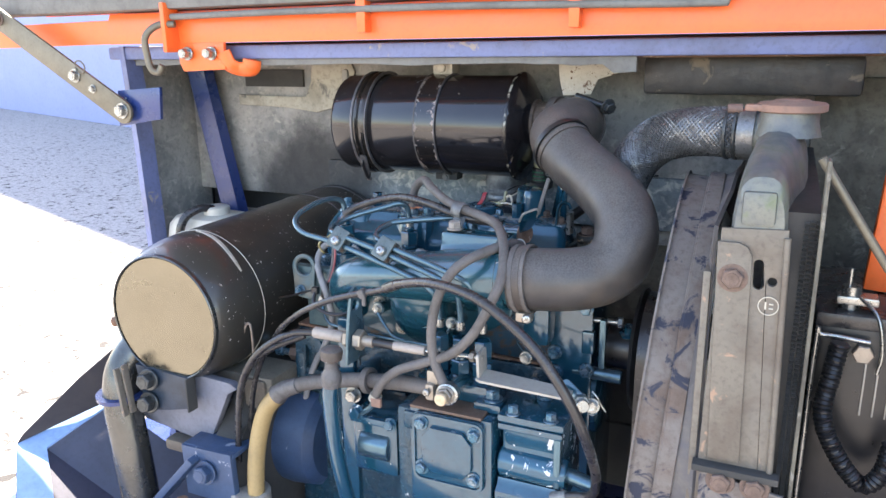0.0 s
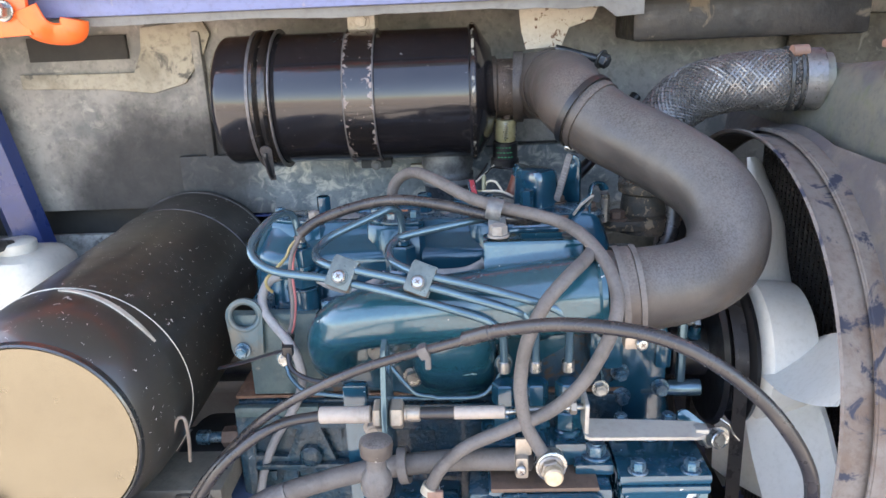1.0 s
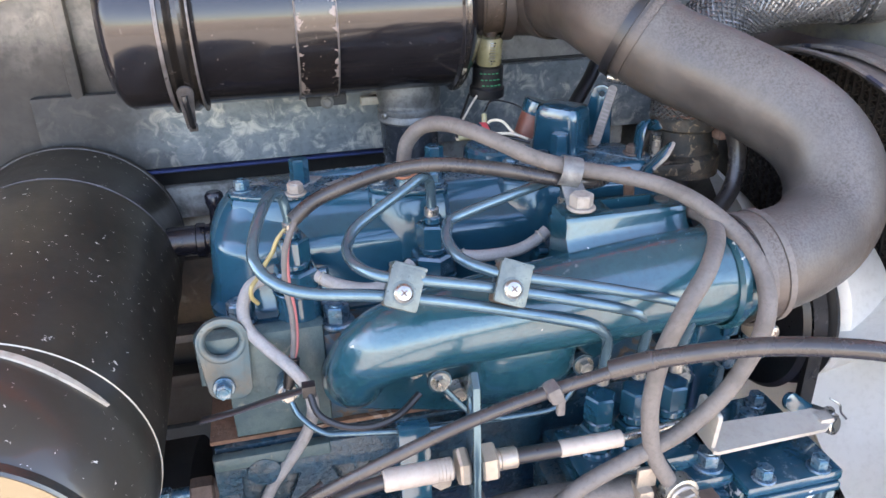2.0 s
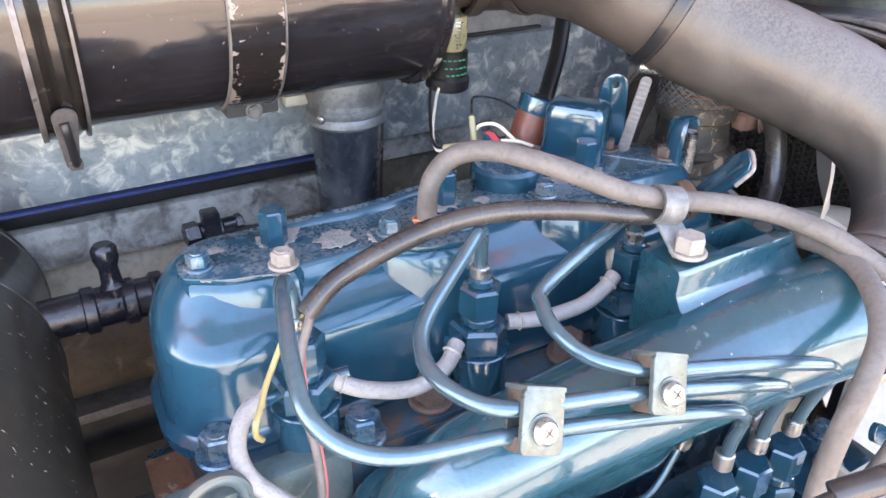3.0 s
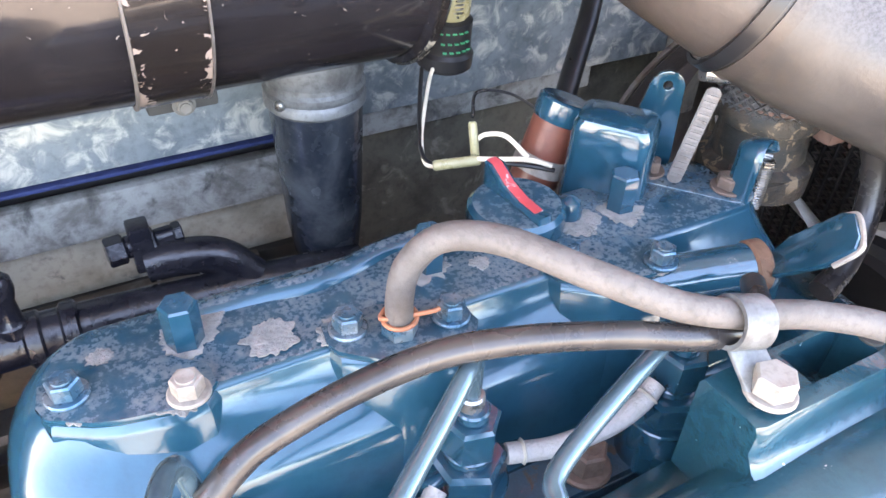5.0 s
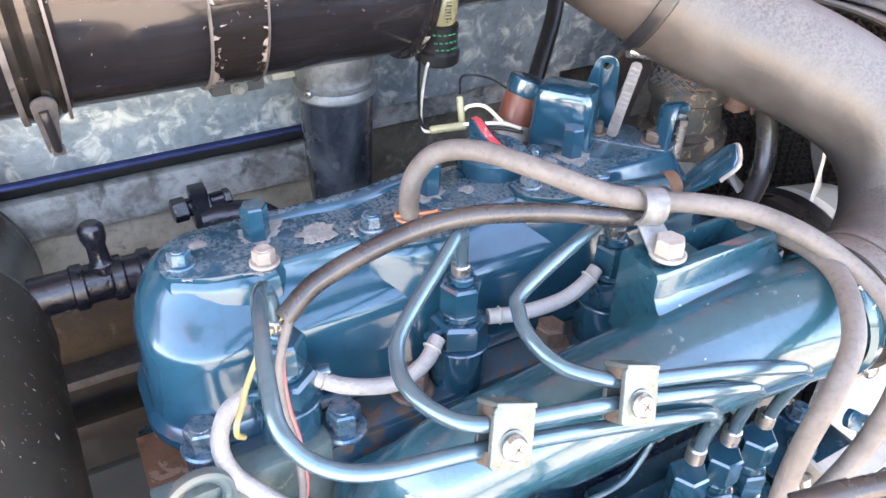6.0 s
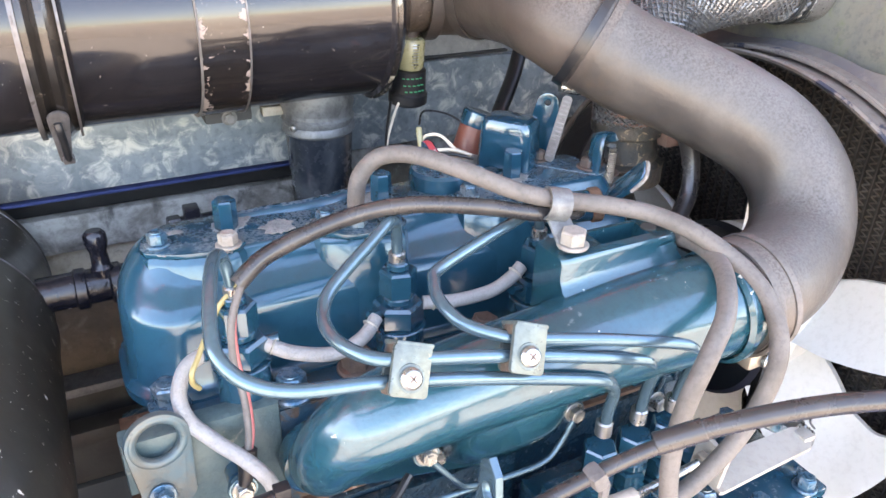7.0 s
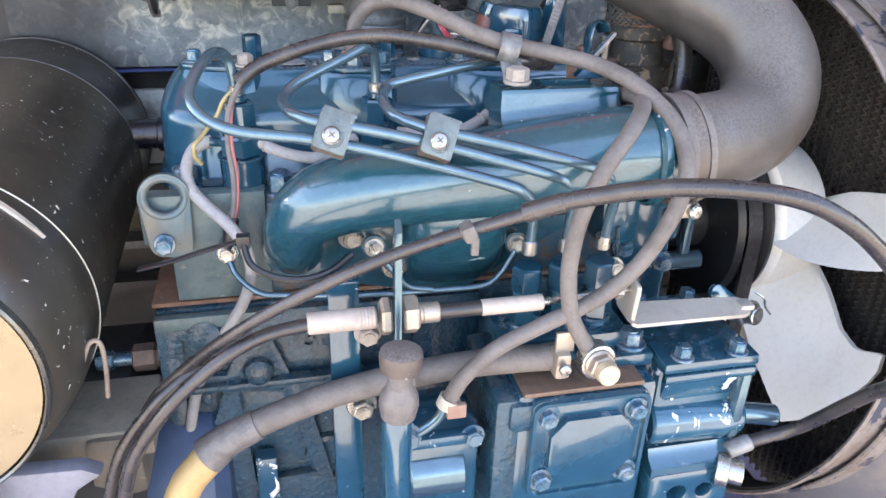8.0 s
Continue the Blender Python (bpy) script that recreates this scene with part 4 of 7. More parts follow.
def rear_mount():
    m = thing("mount_bracket", "pale cast bracket and blue feet under the muffler", "bracket", (-0.45, 0.72, 0.95))
    part("cradle", box((-0.438, 0.785, 1.181), (0.115, 0.060, 0.022), 0.003), M_cradle, m, "tan steel cross bar")
    part("cast_plate", sheet([(-0.575, 1.128), (-0.565, 1.118), (-0.462, 1.104), (-0.455, 1.110), (-0.420, 1.180), (-0.405, 1.190), (-0.415, 1.196), (-0.50, 1.200), (-0.545, 1.19)], basis((0, 0.725, 0), (1, 0, 0), (0, 0, 1)), 0.012, 0.002), M_cast, m, "pale cast plate")
    part("cast_lug", box((-0.495, 0.715, 1.098), (0.05, 0.022, 0.016), 0.005), M_radside, m)
    for y in (0.668, 0.680):
        part("edge_tab", box((-0.549, y + 0.004, 1.180), (0.0045, 0.008, 0.064), 0.001, Matrix.Rotation(-0.10, 3, "Y")), M_radside, m)
    web = part("bolt_web", sheet([(-0.548, 1.208), (-0.463, 1.203), (-0.460, 1.163), (-0.500, 1.153), (-0.538, 1.146)], basis((0, 0.702, 0), (1, 0, 0), (0, 0, 1)), 0.008, 0.001), M_darkfoot, m, "dark blue steel plate")
    part("web_edge", box((-0.4605, 0.700, 1.182), (0.0025, 0.016, 0.044), 0.0006), M_dark, web)
    for x, z in ((-0.522, 1.193), (-0.526, 1.161)):
        bolt(m, (x, 0.694, z), (0.1, -1, 0.1), 0.0105, 0.012, M_eyebolt)
    part("foot", sheet([(-0.472, 1.118), (-0.395, 1.120), (-0.392, 1.05), (-0.470, 1.05)], basis((0, 0.690, 0), (1, 0, 0), (0, 0, 1)), 0.010, 0.002), M_foot, m, "blue foot")
    part("foot_top", box((-0.432, 0.716, 1.116), (0.078, 0.055, 0.007), 0.002), M_foot, m)
    part("foot_arm", box((-0.490, 0.685, 1.06), (0.010, 0.03, 0.13), 0.003, Matrix.Rotation(0.75, 3, "Y")), M_foot, m)
    bolt(m, (-0.432, 0.682, 1.090), (0, -1, 0.1), 0.0115, 0.011, M_foot)
    part("stud", rod((-0.455, 0.66, 1.03), (-0.455, 0.66, 1.06), 0.008, 14), M_rust, m)
    part("housing", lathe([(-0.03, 0.02), (-0.03, 0.060), (-0.022, 0.070), (0.02, 0.074), (0.055, 0.070), (0.065, 0.058), (0.066, 0.02)], (-0.405, 0.835, 1.085), (1, 0, 0), 56), M_foot, m, "smooth blue housing")
    return m


rear_mount()


def fender_tray():
    t = thing("side_tray", "blue sheet steel side tray with a sunlit lip", "tray", (-0.75, 0.70, 0.95))
    # lip folded round the corner of the tray, with its dark well and the fender wall above
    outer = [(-0.560, 0.520, 0.920), (-0.700, 0.606, 0.985), (-0.803, 0.692, 1.040), (-0.765, 0.745, 1.062), (-0.722, 0.795, 1.083)]
    inner = [(-0.535, 0.560, 0.915), (-0.664, 0.638, 0.980), (-0.764, 0.710, 1.034), (-0.738, 0.752, 1.058), (-0.712, 0.790, 1.080)]
    low = [(x + 0.24, y + 0.04, z - 0.15) for x, y, z in inner]
    down = [(x - 0.004, y, z - 0.30) for x, y, z in outer]
    # sunlight is in the lip's pale colour, shade in the well and fender
    part("lip", loft([[a, b, (b[0], b[1], b[2] - 0.004), (a[0], a[1], a[2] - 0.004)] for a, b in zip(outer, inner)]), M_lip, t, "lip in a pale sunlit tone")
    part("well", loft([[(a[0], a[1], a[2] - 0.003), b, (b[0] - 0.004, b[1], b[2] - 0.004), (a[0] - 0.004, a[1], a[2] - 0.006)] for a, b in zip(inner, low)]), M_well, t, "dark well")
    part("outer_wall", loft([[(a[0] + 0.003, a[1], a[2] - 0.003), (a[0] - 0.002, a[1], a[2] - 0.003), b, (b[0] + 0.004, b[1], b[2])] for a, b in zip(outer, down)]), M_bluebody, t)
    wall = [(outer[2], (-0.797, 0.698, 1.052)), ((-0.763, 0.733, 1.060), (-0.738, 0.759, 1.127)), ((-0.722, 0.775, 1.080), (-0.698, 0.800, 1.170)), ((-0.640, 0.860, 1.100), (-0.630, 0.870, 1.195))]
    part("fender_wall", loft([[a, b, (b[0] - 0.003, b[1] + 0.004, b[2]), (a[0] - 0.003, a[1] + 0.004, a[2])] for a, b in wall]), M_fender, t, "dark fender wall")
    return t


fender_tray()


def bottle():
    b = thing("coolant_bottle", "milky plastic expansion bottle beside the muffler", "bottle", (-0.63, 1.03, 1.2))
    part("body", loft([[(x - 0.706, y + 1.035, z) for x, y in rounded(0.145 * s, 0.105 * s, 0.035 * s, 6)] for z, s in ((1.10, 0.90), (1.108, 0.99), (1.20, 1.0), (1.204, 1.02), (1.208, 1.0), (1.285, 1.0), (1.308, 0.94), (1.320, 0.80), (1.325, 0.5), (1.326, 0.36))]), M_bottle, b)
    part("cap", lathe([(0, 0.02), (0.002, 0.022), (0.014, 0.022), (0.016, 0.019)], (-0.690, 1.03, 1.322), (0, 0, 1), 24), M_bottle, b)
    part("overflow_hose", tube([(-0.690, 1.022, 1.334), (-0.700, 1.00, 1.338), (-0.715, 0.978, 1.322), (-0.722, 0.970, 1.28), (-0.722, 0.970, 1.18)], 0.007), M_cable, b, "dark overflow hose")
    return b


bottle()


# ---- radiator, shroud, fan ----
def radiator():
    r = thing("radiator", "tarnished upright radiator with grey side plate", "radiator", (0.165, 0.86, 0.95))
    part("front_strip", sheet([(0.138, 1.446), (0.154, 1.446), (0.160, 1.443), (0.1635, 1.436), (0.1685, 1.262), (0.144, 1.262)], basis((0, 0.6565, 0), (1, 0, 0), (0, 0, 1)), 0.003, 0.001), M_radside, r)
    part("side_plate", sheet([(0.140, 1.456), (0.187, 1.458), (0.196, 1.10), (0.198, 0.98), (0.140, 0.98), (0.136, 1.2)], basis((0, 0.66, 0), (1, 0, 0), (0, 0, 1)), 0.004, 0.001,
                             holes=[hull2([(0.1685, 1.430, 0.0035), (0.1695, 1.414, 0.0040)], 16), circle(0.179, 1.417, 0.0035, 14)]), M_radside, r)
    part("plate_fold", box((0.132, 0.675, 1.20), (0.006, 0.03, 0.44), 0.002), M_radside, r)
    part("edge_bead", tube([(0.1865, 0.657, 1.452), (0.192, 0.657, 1.25), (0.197, 0.657, 1.0)], 0.0025), M_radside, r)
    part("core", box((0.192, 0.87, 1.22), (0.034, 0.40, 0.50), 0.003), M_core, r)
    for i in range(40):
        part("tube", box((0.1740, 0.677 + i * 0.01, 1.22), (0.006, 0.0022, 0.50), 0.0006), M_core, r)
    # folded fin ribbon between the flat tubes
    fins = bmesh.new()
    for i in range(39):
        rows = []
        for k in range(170):
            y = 0.682 + i * 0.01 + (0.0034 if k % 2 else -0.0034)
            z = 0.975 + k * 0.0029
            rows.append([fins.verts.new(p) for p in ((0.1722, y, z), (0.1722, y, z + 0.0011), (0.1775, y, z + 0.0011), (0.1775, y, z))])
        for a, b in zip(rows, rows[1:]):
            for j in (0, 1, 3):
                fins.faces.new((a[j], a[(j + 1) % 4], b[(j + 1) % 4], b[j]))
    tagged(part("fin_pack", fins, M_fins, r), "folded dusty fin ribbon", kind="stuff")
    # stacked fin ends along the outer side of the core
    edge = bmesh.new()
    for k in range(140):
        for j in range(3):
            x, z = 0.1985 + j * 0.0042, 0.975 + k * 0.0035 + (0.0012 if j == 1 else 0)
            corners = [edge.verts.new((x + dx, y, z + dz)) for dx, y, dz in ((-0.0017, 0.6690, 0), (0.0017, 0.6690, 0), (0.0017, 0.6640, 0.0009), (-0.0017, 0.6640, 0.0009), (-0.0017, 0.6690, 0.0018), (0.0017, 0.6690, 0.0018))]
            for f in ((0, 1, 2, 3), (3, 2, 5, 4), (0, 3, 4), (1, 5, 2)):
                edge.faces.new([corners[i] for i in f])
    tagged(part("fin_edge", edge, M_fins, r), "stacked dusty fin ends", kind="stuff")
    part("lower_strip", box((0.166, 0.653, 1.255), (0.066, 0.012, 0.006), 0.001), M_dark, r)
    part("lower_plate", sheet([(0.139, 1.252), (0.204, 1.242), (0.206, 1.10), (0.142, 1.10)], basis((0, 0.652, 0), (1, 0, 0), (0, 0, 1)), 0.004), M_shroud, r)
    for x, z in ((0.151, 1.418), (0.156, 1.246), (0.182, 1.246)):
        bolt(r, (x, 0.656 if z > 1.3 else 0.650, z), (0, -1, 0), 0.0085, 0.005, M_rustbolt)
    part("mark", lathe([(0, 0.0076), (0.0005, 0.0076), (0.0005, 0.0068), (0, 0.0068)], (0.178, 0.6575, 1.398), (0, -1, 0), 24, None, False), M_bandend, r, "stamped pale ring")
    for dx, dz, w, h in ((-0.002, 0.0, 0.0012, 0.006), (0.002, 0.0015, 0.0030, 0.0010), (0.002, -0.0020, 0.0030, 0.0010)):
        part("mark_bar", box((0.178 + dx, 0.6576, 1.398 + dz), (w, 0.0008, h), 0), M_bandend, r)
    # top tank
    tank = part("top_tank", loft([[(x + w, y, 1.446), *[(x - w * math.copysign(abs(math.cos(a)) ** 0.7, math.cos(a)), y, 1.452 + h * math.sin(a) ** 0.8) for a in np.linspace(math.pi - 0.01, 0.01, 15).tolist()], (x - w, y, 1.446)]
                                for x, y, w, h in ((0.166, 0.660, 0.0175, 0.036), (0.166, 0.664, 0.0195, 0.044), (0.1665, 0.69, 0.0205, 0.050), (0.168, 0.73, 0.0225, 0.058), (0.172, 0.775, 0.025, 0.066), (0.174, 0.83, 0.026, 0.070), (0.172, 0.90, 0.026, 0.062), (0.168, 1.0, 0.026, 0.060), (0.166, 1.055, 0.023, 0.045))], True), M_tank, r)
    part("tank_boss", box((0.165, 0.6605, 1.4725), (0.024, 0.008, 0.026), 0.0035), M_tank, tank)
    part("neck", lathe([(0, 0.027), (0.012, 0.024), (0.024, 0.024)], (0.179, 0.80, 1.512), (0, 0, 1), 32), M_tank, tank)
    part("filler_cap", lathe([(0, 0.027), (0.001, 0.0290), (0.0065, 0.0290), (0.008, 0.027), (0.0088, 0.016), (0.0105, 0.014)], (0.180, 0.80, 1.533), (0, 0, 1), 36), M_caprust, r, "orange brown filler cap")
    part("cap_ear", box((0.152, 0.79, 1.537), (0.020, 0.012, 0.006), 0.002), M_caprust, r)
    part("inlet", rod((0.158, 0.905, 1.500), (0.120, 0.912, 1.500), 0.024, 28), M_tank, tank)
    part("outer_edge", box((0.2085, 0.67, 1.24), (0.003, 0.02, 0.54), 0.001), M_soot, r)
    part("top_stay", tube([(0.204, 0.690, 1.508), (0.228, 0.690, 1.471), (0.258, 0.690, 1.426)], 0.0034), M_strutmetal, r, "olive stay rod")
    return r


radiator()


def shroud():
    s = thing("fan_shroud", "rusty steel fan shroud ring with blue paint remains", "fan shroud", (0.1, 0.863, 1.06))
    c, r = Vector((0.0695, 0.887, 1.2345)), 0.2256
    d = Vector((1, 0.0496, -0.0763)).normalized()
    part("ring", lathe([(0.0008, r + 0.0005), (-0.0012, r - 0.0008), (0.0004, r - 0.003), (0.034, r - 0.004), (0.0345, r - 0.001), (0.024, r), (0.0236, r + 0.0014), (0.0222, r + 0.0014), (0.0218, r)], c, d, 128, None, False), M_shroud, s)
    part("back_band", lathe([(0.0225, r - 0.001), (0.0240, r + 0.0022), (0.037, r + 0.0024), (0.0385, r - 0.002), (0.034, r - 0.003)], c, d, 128, None, False), M_shroud, s, "overlapping second band")
    part("inner_band", lathe([(0.003, r - 0.0036), (0.003, r - 0.0050), (0.034, r - 0.0052), (0.034, r - 0.0042)], c, d, 128, None, False), M_core, s, "dark inner face")
    # sheet steel transition from the round band to the oblong radiator flange
    y0, y1, z0, z1 = 0.6635, 1.085, 1.00, 1.456
    round_edge, flange, back, inner = [], [], [], []
    for i in range(144):
        a = 2 * math.pi * i / 144
        cy, sz = -math.cos(a), math.sin(a)
        out = Vector((0, cy, sz))
        out = (out - d * out.dot(d)).normalized()
        p = c + d * 0.036 + out * (r - 0.0005)
        k = min((y1 - c.y if cy > 0 else c.y - y0) / max(1e-4, abs(cy)), (z1 - c.z if sz > 0 else c.z - z0) / max(1e-4, abs(sz)))
        k = max(k, (p - c).length)
        q = Vector((0.134, c.y + cy * k, c.z + sz * k))
        round_edge.append(p)
        flange.append(q)
        back.append(q + Vector((0.003, 0, 0)) - Vector((0, cy, sz)) * 0.002)
        inner.append(p - out * 0.004 + d * 0.002)
    part("transition", loft([round_edge, [p.lerp(q, 0.22) for p, q in zip(round_edge, flange)], flange, back, inner, round_edge], False), M_cone, s, "dark sloping sheet with blue paint remains", sharp=30)
    return s


def fan():
    f = thing("cooling_fan", "milky white nylon cooling fan behind a black pulley", "fan", (0.09, 0.863, 1.26))
    c = Vector((0.114, 0.863, 1.262))
    part("hub", lathe([(-0.034, 0.030), (-0.030, 0.058), (-0.022, 0.066), (0.018, 0.060), (0.024, 0.046), (0.026, 0.02)], c, (1, 0, 0), 48), M_fan, f)
    for angle in (-36, 24, 112, 168, 216, 264):
        a0 = radians(angle)
        rings = []
        for j in range(19):
            t = j / 18
            low = a0 - radians(float(np.interp(t, (0, 0.36, 0.7, 1), (23, 21, 16, 12))))
            high = a0 + radians(float(np.interp(t, (0, 0.29, 0.59, 0.8, 0.93, 1), (10, 9, 5, 8, 14.5, 16))))
            row = []
            for i in range(9):
                q = i / 8 * 2 - 1
                a = low + (high - low) * (q + 1) / 2
                rr = 0.050 + t * (0.129 - 0.009 * (q + 1)) - (0.003 * max(0, -q) ** 6 + 0.006 * max(0, q) ** 6) * t ** 6
                row.append(Vector((c.x - 0.002 + q * (0.027 - 0.005 * t) + 0.006 * (1 - q * q), c.y - rr * math.cos(a), c.z + rr * math.sin(a))))
            th = 0.0024 - 0.0008 * t
            rings.append([p - Vector((th, 0, 0)) for p in row] + [p + Vector((th, 0, 0)) for p in row[::-1]])
        part("blade", loft(rings), M_fan, f, sharp=50)
    part("pulley", lathe([(-0.016, 0.02), (-0.016, 0.066), (-0.012, 0.070), (-0.005, 0.058), (0.003, 0.058), (0.010, 0.070), (0.014, 0.068), (0.014, 0.02)], (0.066, 0.863, 1.262), (1, 0, 0), 56), M_plastic, f, "black belt pulley")
    part("nose", lathe([(-0.05, 0.020), (-0.048, 0.024), (0.03, 0.026)], (0.066, 0.863, 1.262), (1, 0, 0), 28), M_plastic, f)
    return f


def fan_belt():
    c1, r1, c2, r2 = (0.863, 1.262), 0.067, (0.855, 1.03), 0.062
    loop = [(c1[0] + r1 * math.cos(a), c1[1] + r1 * math.sin(a)) for a in np.linspace(0, math.pi, 24)] + [(c2[0] + r2 * math.cos(a), c2[1] + r2 * math.sin(a)) for a in np.linspace(math.pi, 2 * math.pi, 24)]
    inner = [((y - 0.859) * (1 - 0.009 / max(0.03, math.hypot(y - 0.859, 0.03))) + 0.859, z + (0.008 if z < 1.1 else -0.008)) for y, z in loop]
    rings = []
    for (y, z), (yi, zi) in zip(loop, inner):
        rings.append([(0.0585, y, z), (0.0705, y, z), (0.068, yi, zi), (0.061, yi, zi)])
    rings.append(rings[0])
    bm = loft(rings, False)
    solid("fan_belt", bm, M_cable, "dusty grey rubber drive belt on the pulley", "belt", (0.038, 0.86, 0.97))
    bm = lathe([(-0.012, 0.03), (-0.012, 0.064), (-0.005, 0.056), (0.002, 0.056), (0.009, 0.064), (0.009, 0.03)], (0.066, 0.855, 1.03), (1, 0, 0), 40)
    solid("crank_pulley", bm, M_plastic, "black crank pulley below the fan", "pulley", (0.04, 0.855, 0.966))


shroud()
fan()
fan_belt()


def coolant_hose():
    h = thing("coolant_hose", "silver braided coolant hose to the radiator tank", "hose", (0.06, 0.93, 1.44))
    pts = [(0.008, 0.926, 1.400), (0.010, 0.930, 1.430), (0.022, 0.938, 1.462), (0.044, 0.936, 1.486), (0.072, 0.926, 1.497), (0.105, 0.916, 1.501), (0.140, 0.908, 1.501)]
    line = smooth_line(pts, 10)
    part("core", tube(pts, 0.0252, 28, 10), M_tape, h)
    # woven strands in both directions
    way, u = (line[1] - line[0]).normalized(), None
    _, u, _ = axes(way)
    seats, run = [], 0.0
    for i, p in enumerate(line):
        d = (line[min(i + 1, len(line) - 1)] - line[max(i - 1, 0)]).normalized()
        u = (u - d * u.dot(d)).normalized()
        run += (p - line[i - 1]).length if i else 0
        seats.append((p, u.copy(), d.cross(u), run))
    total = seats[-1][3]
    bm = bmesh.new()
    for turn in (1, -1):
        for k in range(30):
            pts2 = []
            for j in range(49):
                s = j / 48 * total
                i = min(len(seats) - 2, max(0, int(np.searchsorted([q[3] for q in seats], s)) - 1))
                p0, u0, v0, r0 = seats[i]
                p1, u1, v1, r1 = seats[i + 1]
                t = (s - r0) / max(1e-6, r1 - r0)
                a = turn * s * 52 + k * 2 * math.pi / 30
                rr = 0.0256 + 0.0006 * math.sin(s * 52 * 8 + k * math.pi + (0 if turn > 0 else math.pi))
                pts2.append(p0.lerp(p1, t) + rr * (math.cos(a) * u0.lerp(u1, t) + math.sin(a) * v0.lerp(v1, t)))
            tube(pts2, 0.00125, 4, 1, bm, flat=0.6)
    tagged(part("braid", bm, M_steelbraid, h), "woven silver jacket", kind="stuff")
    for x in (0.122, 0.131):
        part("clamp", band((x, 0.911, 1.5015), (1, -0.12, 0), 0.0268, 0.0026, 0.0018, 40), M_eyebolt, h)
    part("hose_end", band((0.142, 0.908, 1.501), (1, -0.12, 0), 0.0262, 0.016, 0.0012, 40), M_steelbraid, h)
    part("clamp_screw", rod((0.120, 0.896, 1.527), (0.134, 0.898, 1.527), 0.005, 12), M_caprust, h)
    return h


coolant_hose()


def right_corner():
    c = thing("conduit", "black corrugated wiring conduit hanging beside the radiator", "conduit", (0.30, 0.75, 1.1))
    part("sleeve", tube([(0.238, 0.755, 1.340), (0.234, 0.754, 1.311), (0.231, 0.752, 1.271), (0.247, 0.750, 1.235), (0.268, 0.750, 1.212), (0.282, 0.750, 1.226), (0.287, 0.752, 1.255)], 0.0075, 16, 8, None, (0.0042, 0.0009)), M_plastic, c)
    b = thing("battery", "black battery with slotted side in the dark corner", "battery", (0.285, 0.86, 1.1))
    part("case", box((0.285, 0.86, 1.24), (0.13, 0.16, 0.22), 0.008), M_plastic, b)
    part("lid", box((0.285, 0.86, 1.352), (0.135, 0.165, 0.014), 0.004), M_cable, b)
    for i in range(4):
        part("slot", box((0.262 + i * 0.010, 0.779, 1.296), (0.0016, 0.003, 0.062), 0.0005), M_tab, b)
    part("terminal", rod((0.245, 0.80, 1.358), (0.245, 0.80, 1.380), 0.008, 16), M_zinc, b)
    part("clamp", box((0.250, 0.80, 1.368), (0.034, 0.020, 0.008), 0.002), M_zinc, b)
    part("post", rod((0.243, 0.80, 1.376), (0.243, 0.80, 1.396), 0.0022, 10), M_zinc, b)
    part("cell_cap", hexes([(0, 0.008, 0.009)]), M_brass, b, "", aim((0.258, 0.778, 1.326), (0, -1, 0)))
    part("holder", tube([(0.219, 0.772, 1.16), (0.220, 0.772, 1.332), (0.225, 0.772, 1.340), (0.262, 0.772, 1.338)], 0.0022), M_zinc, b)
    part("earth_wire", tube([(0.252, 0.79, 1.372), (0.266, 0.775, 1.360), (0.272, 0.770, 1.330), (0.270, 0.770, 1.310)], 0.0016), M_zinc, b)
    return c


right_corner()


# ---- engine ----
engine = thing("engine", "blue painted three-cylinder diesel engine, dusty and chipped", "engine", (-0.2, 0.85, 0.93))


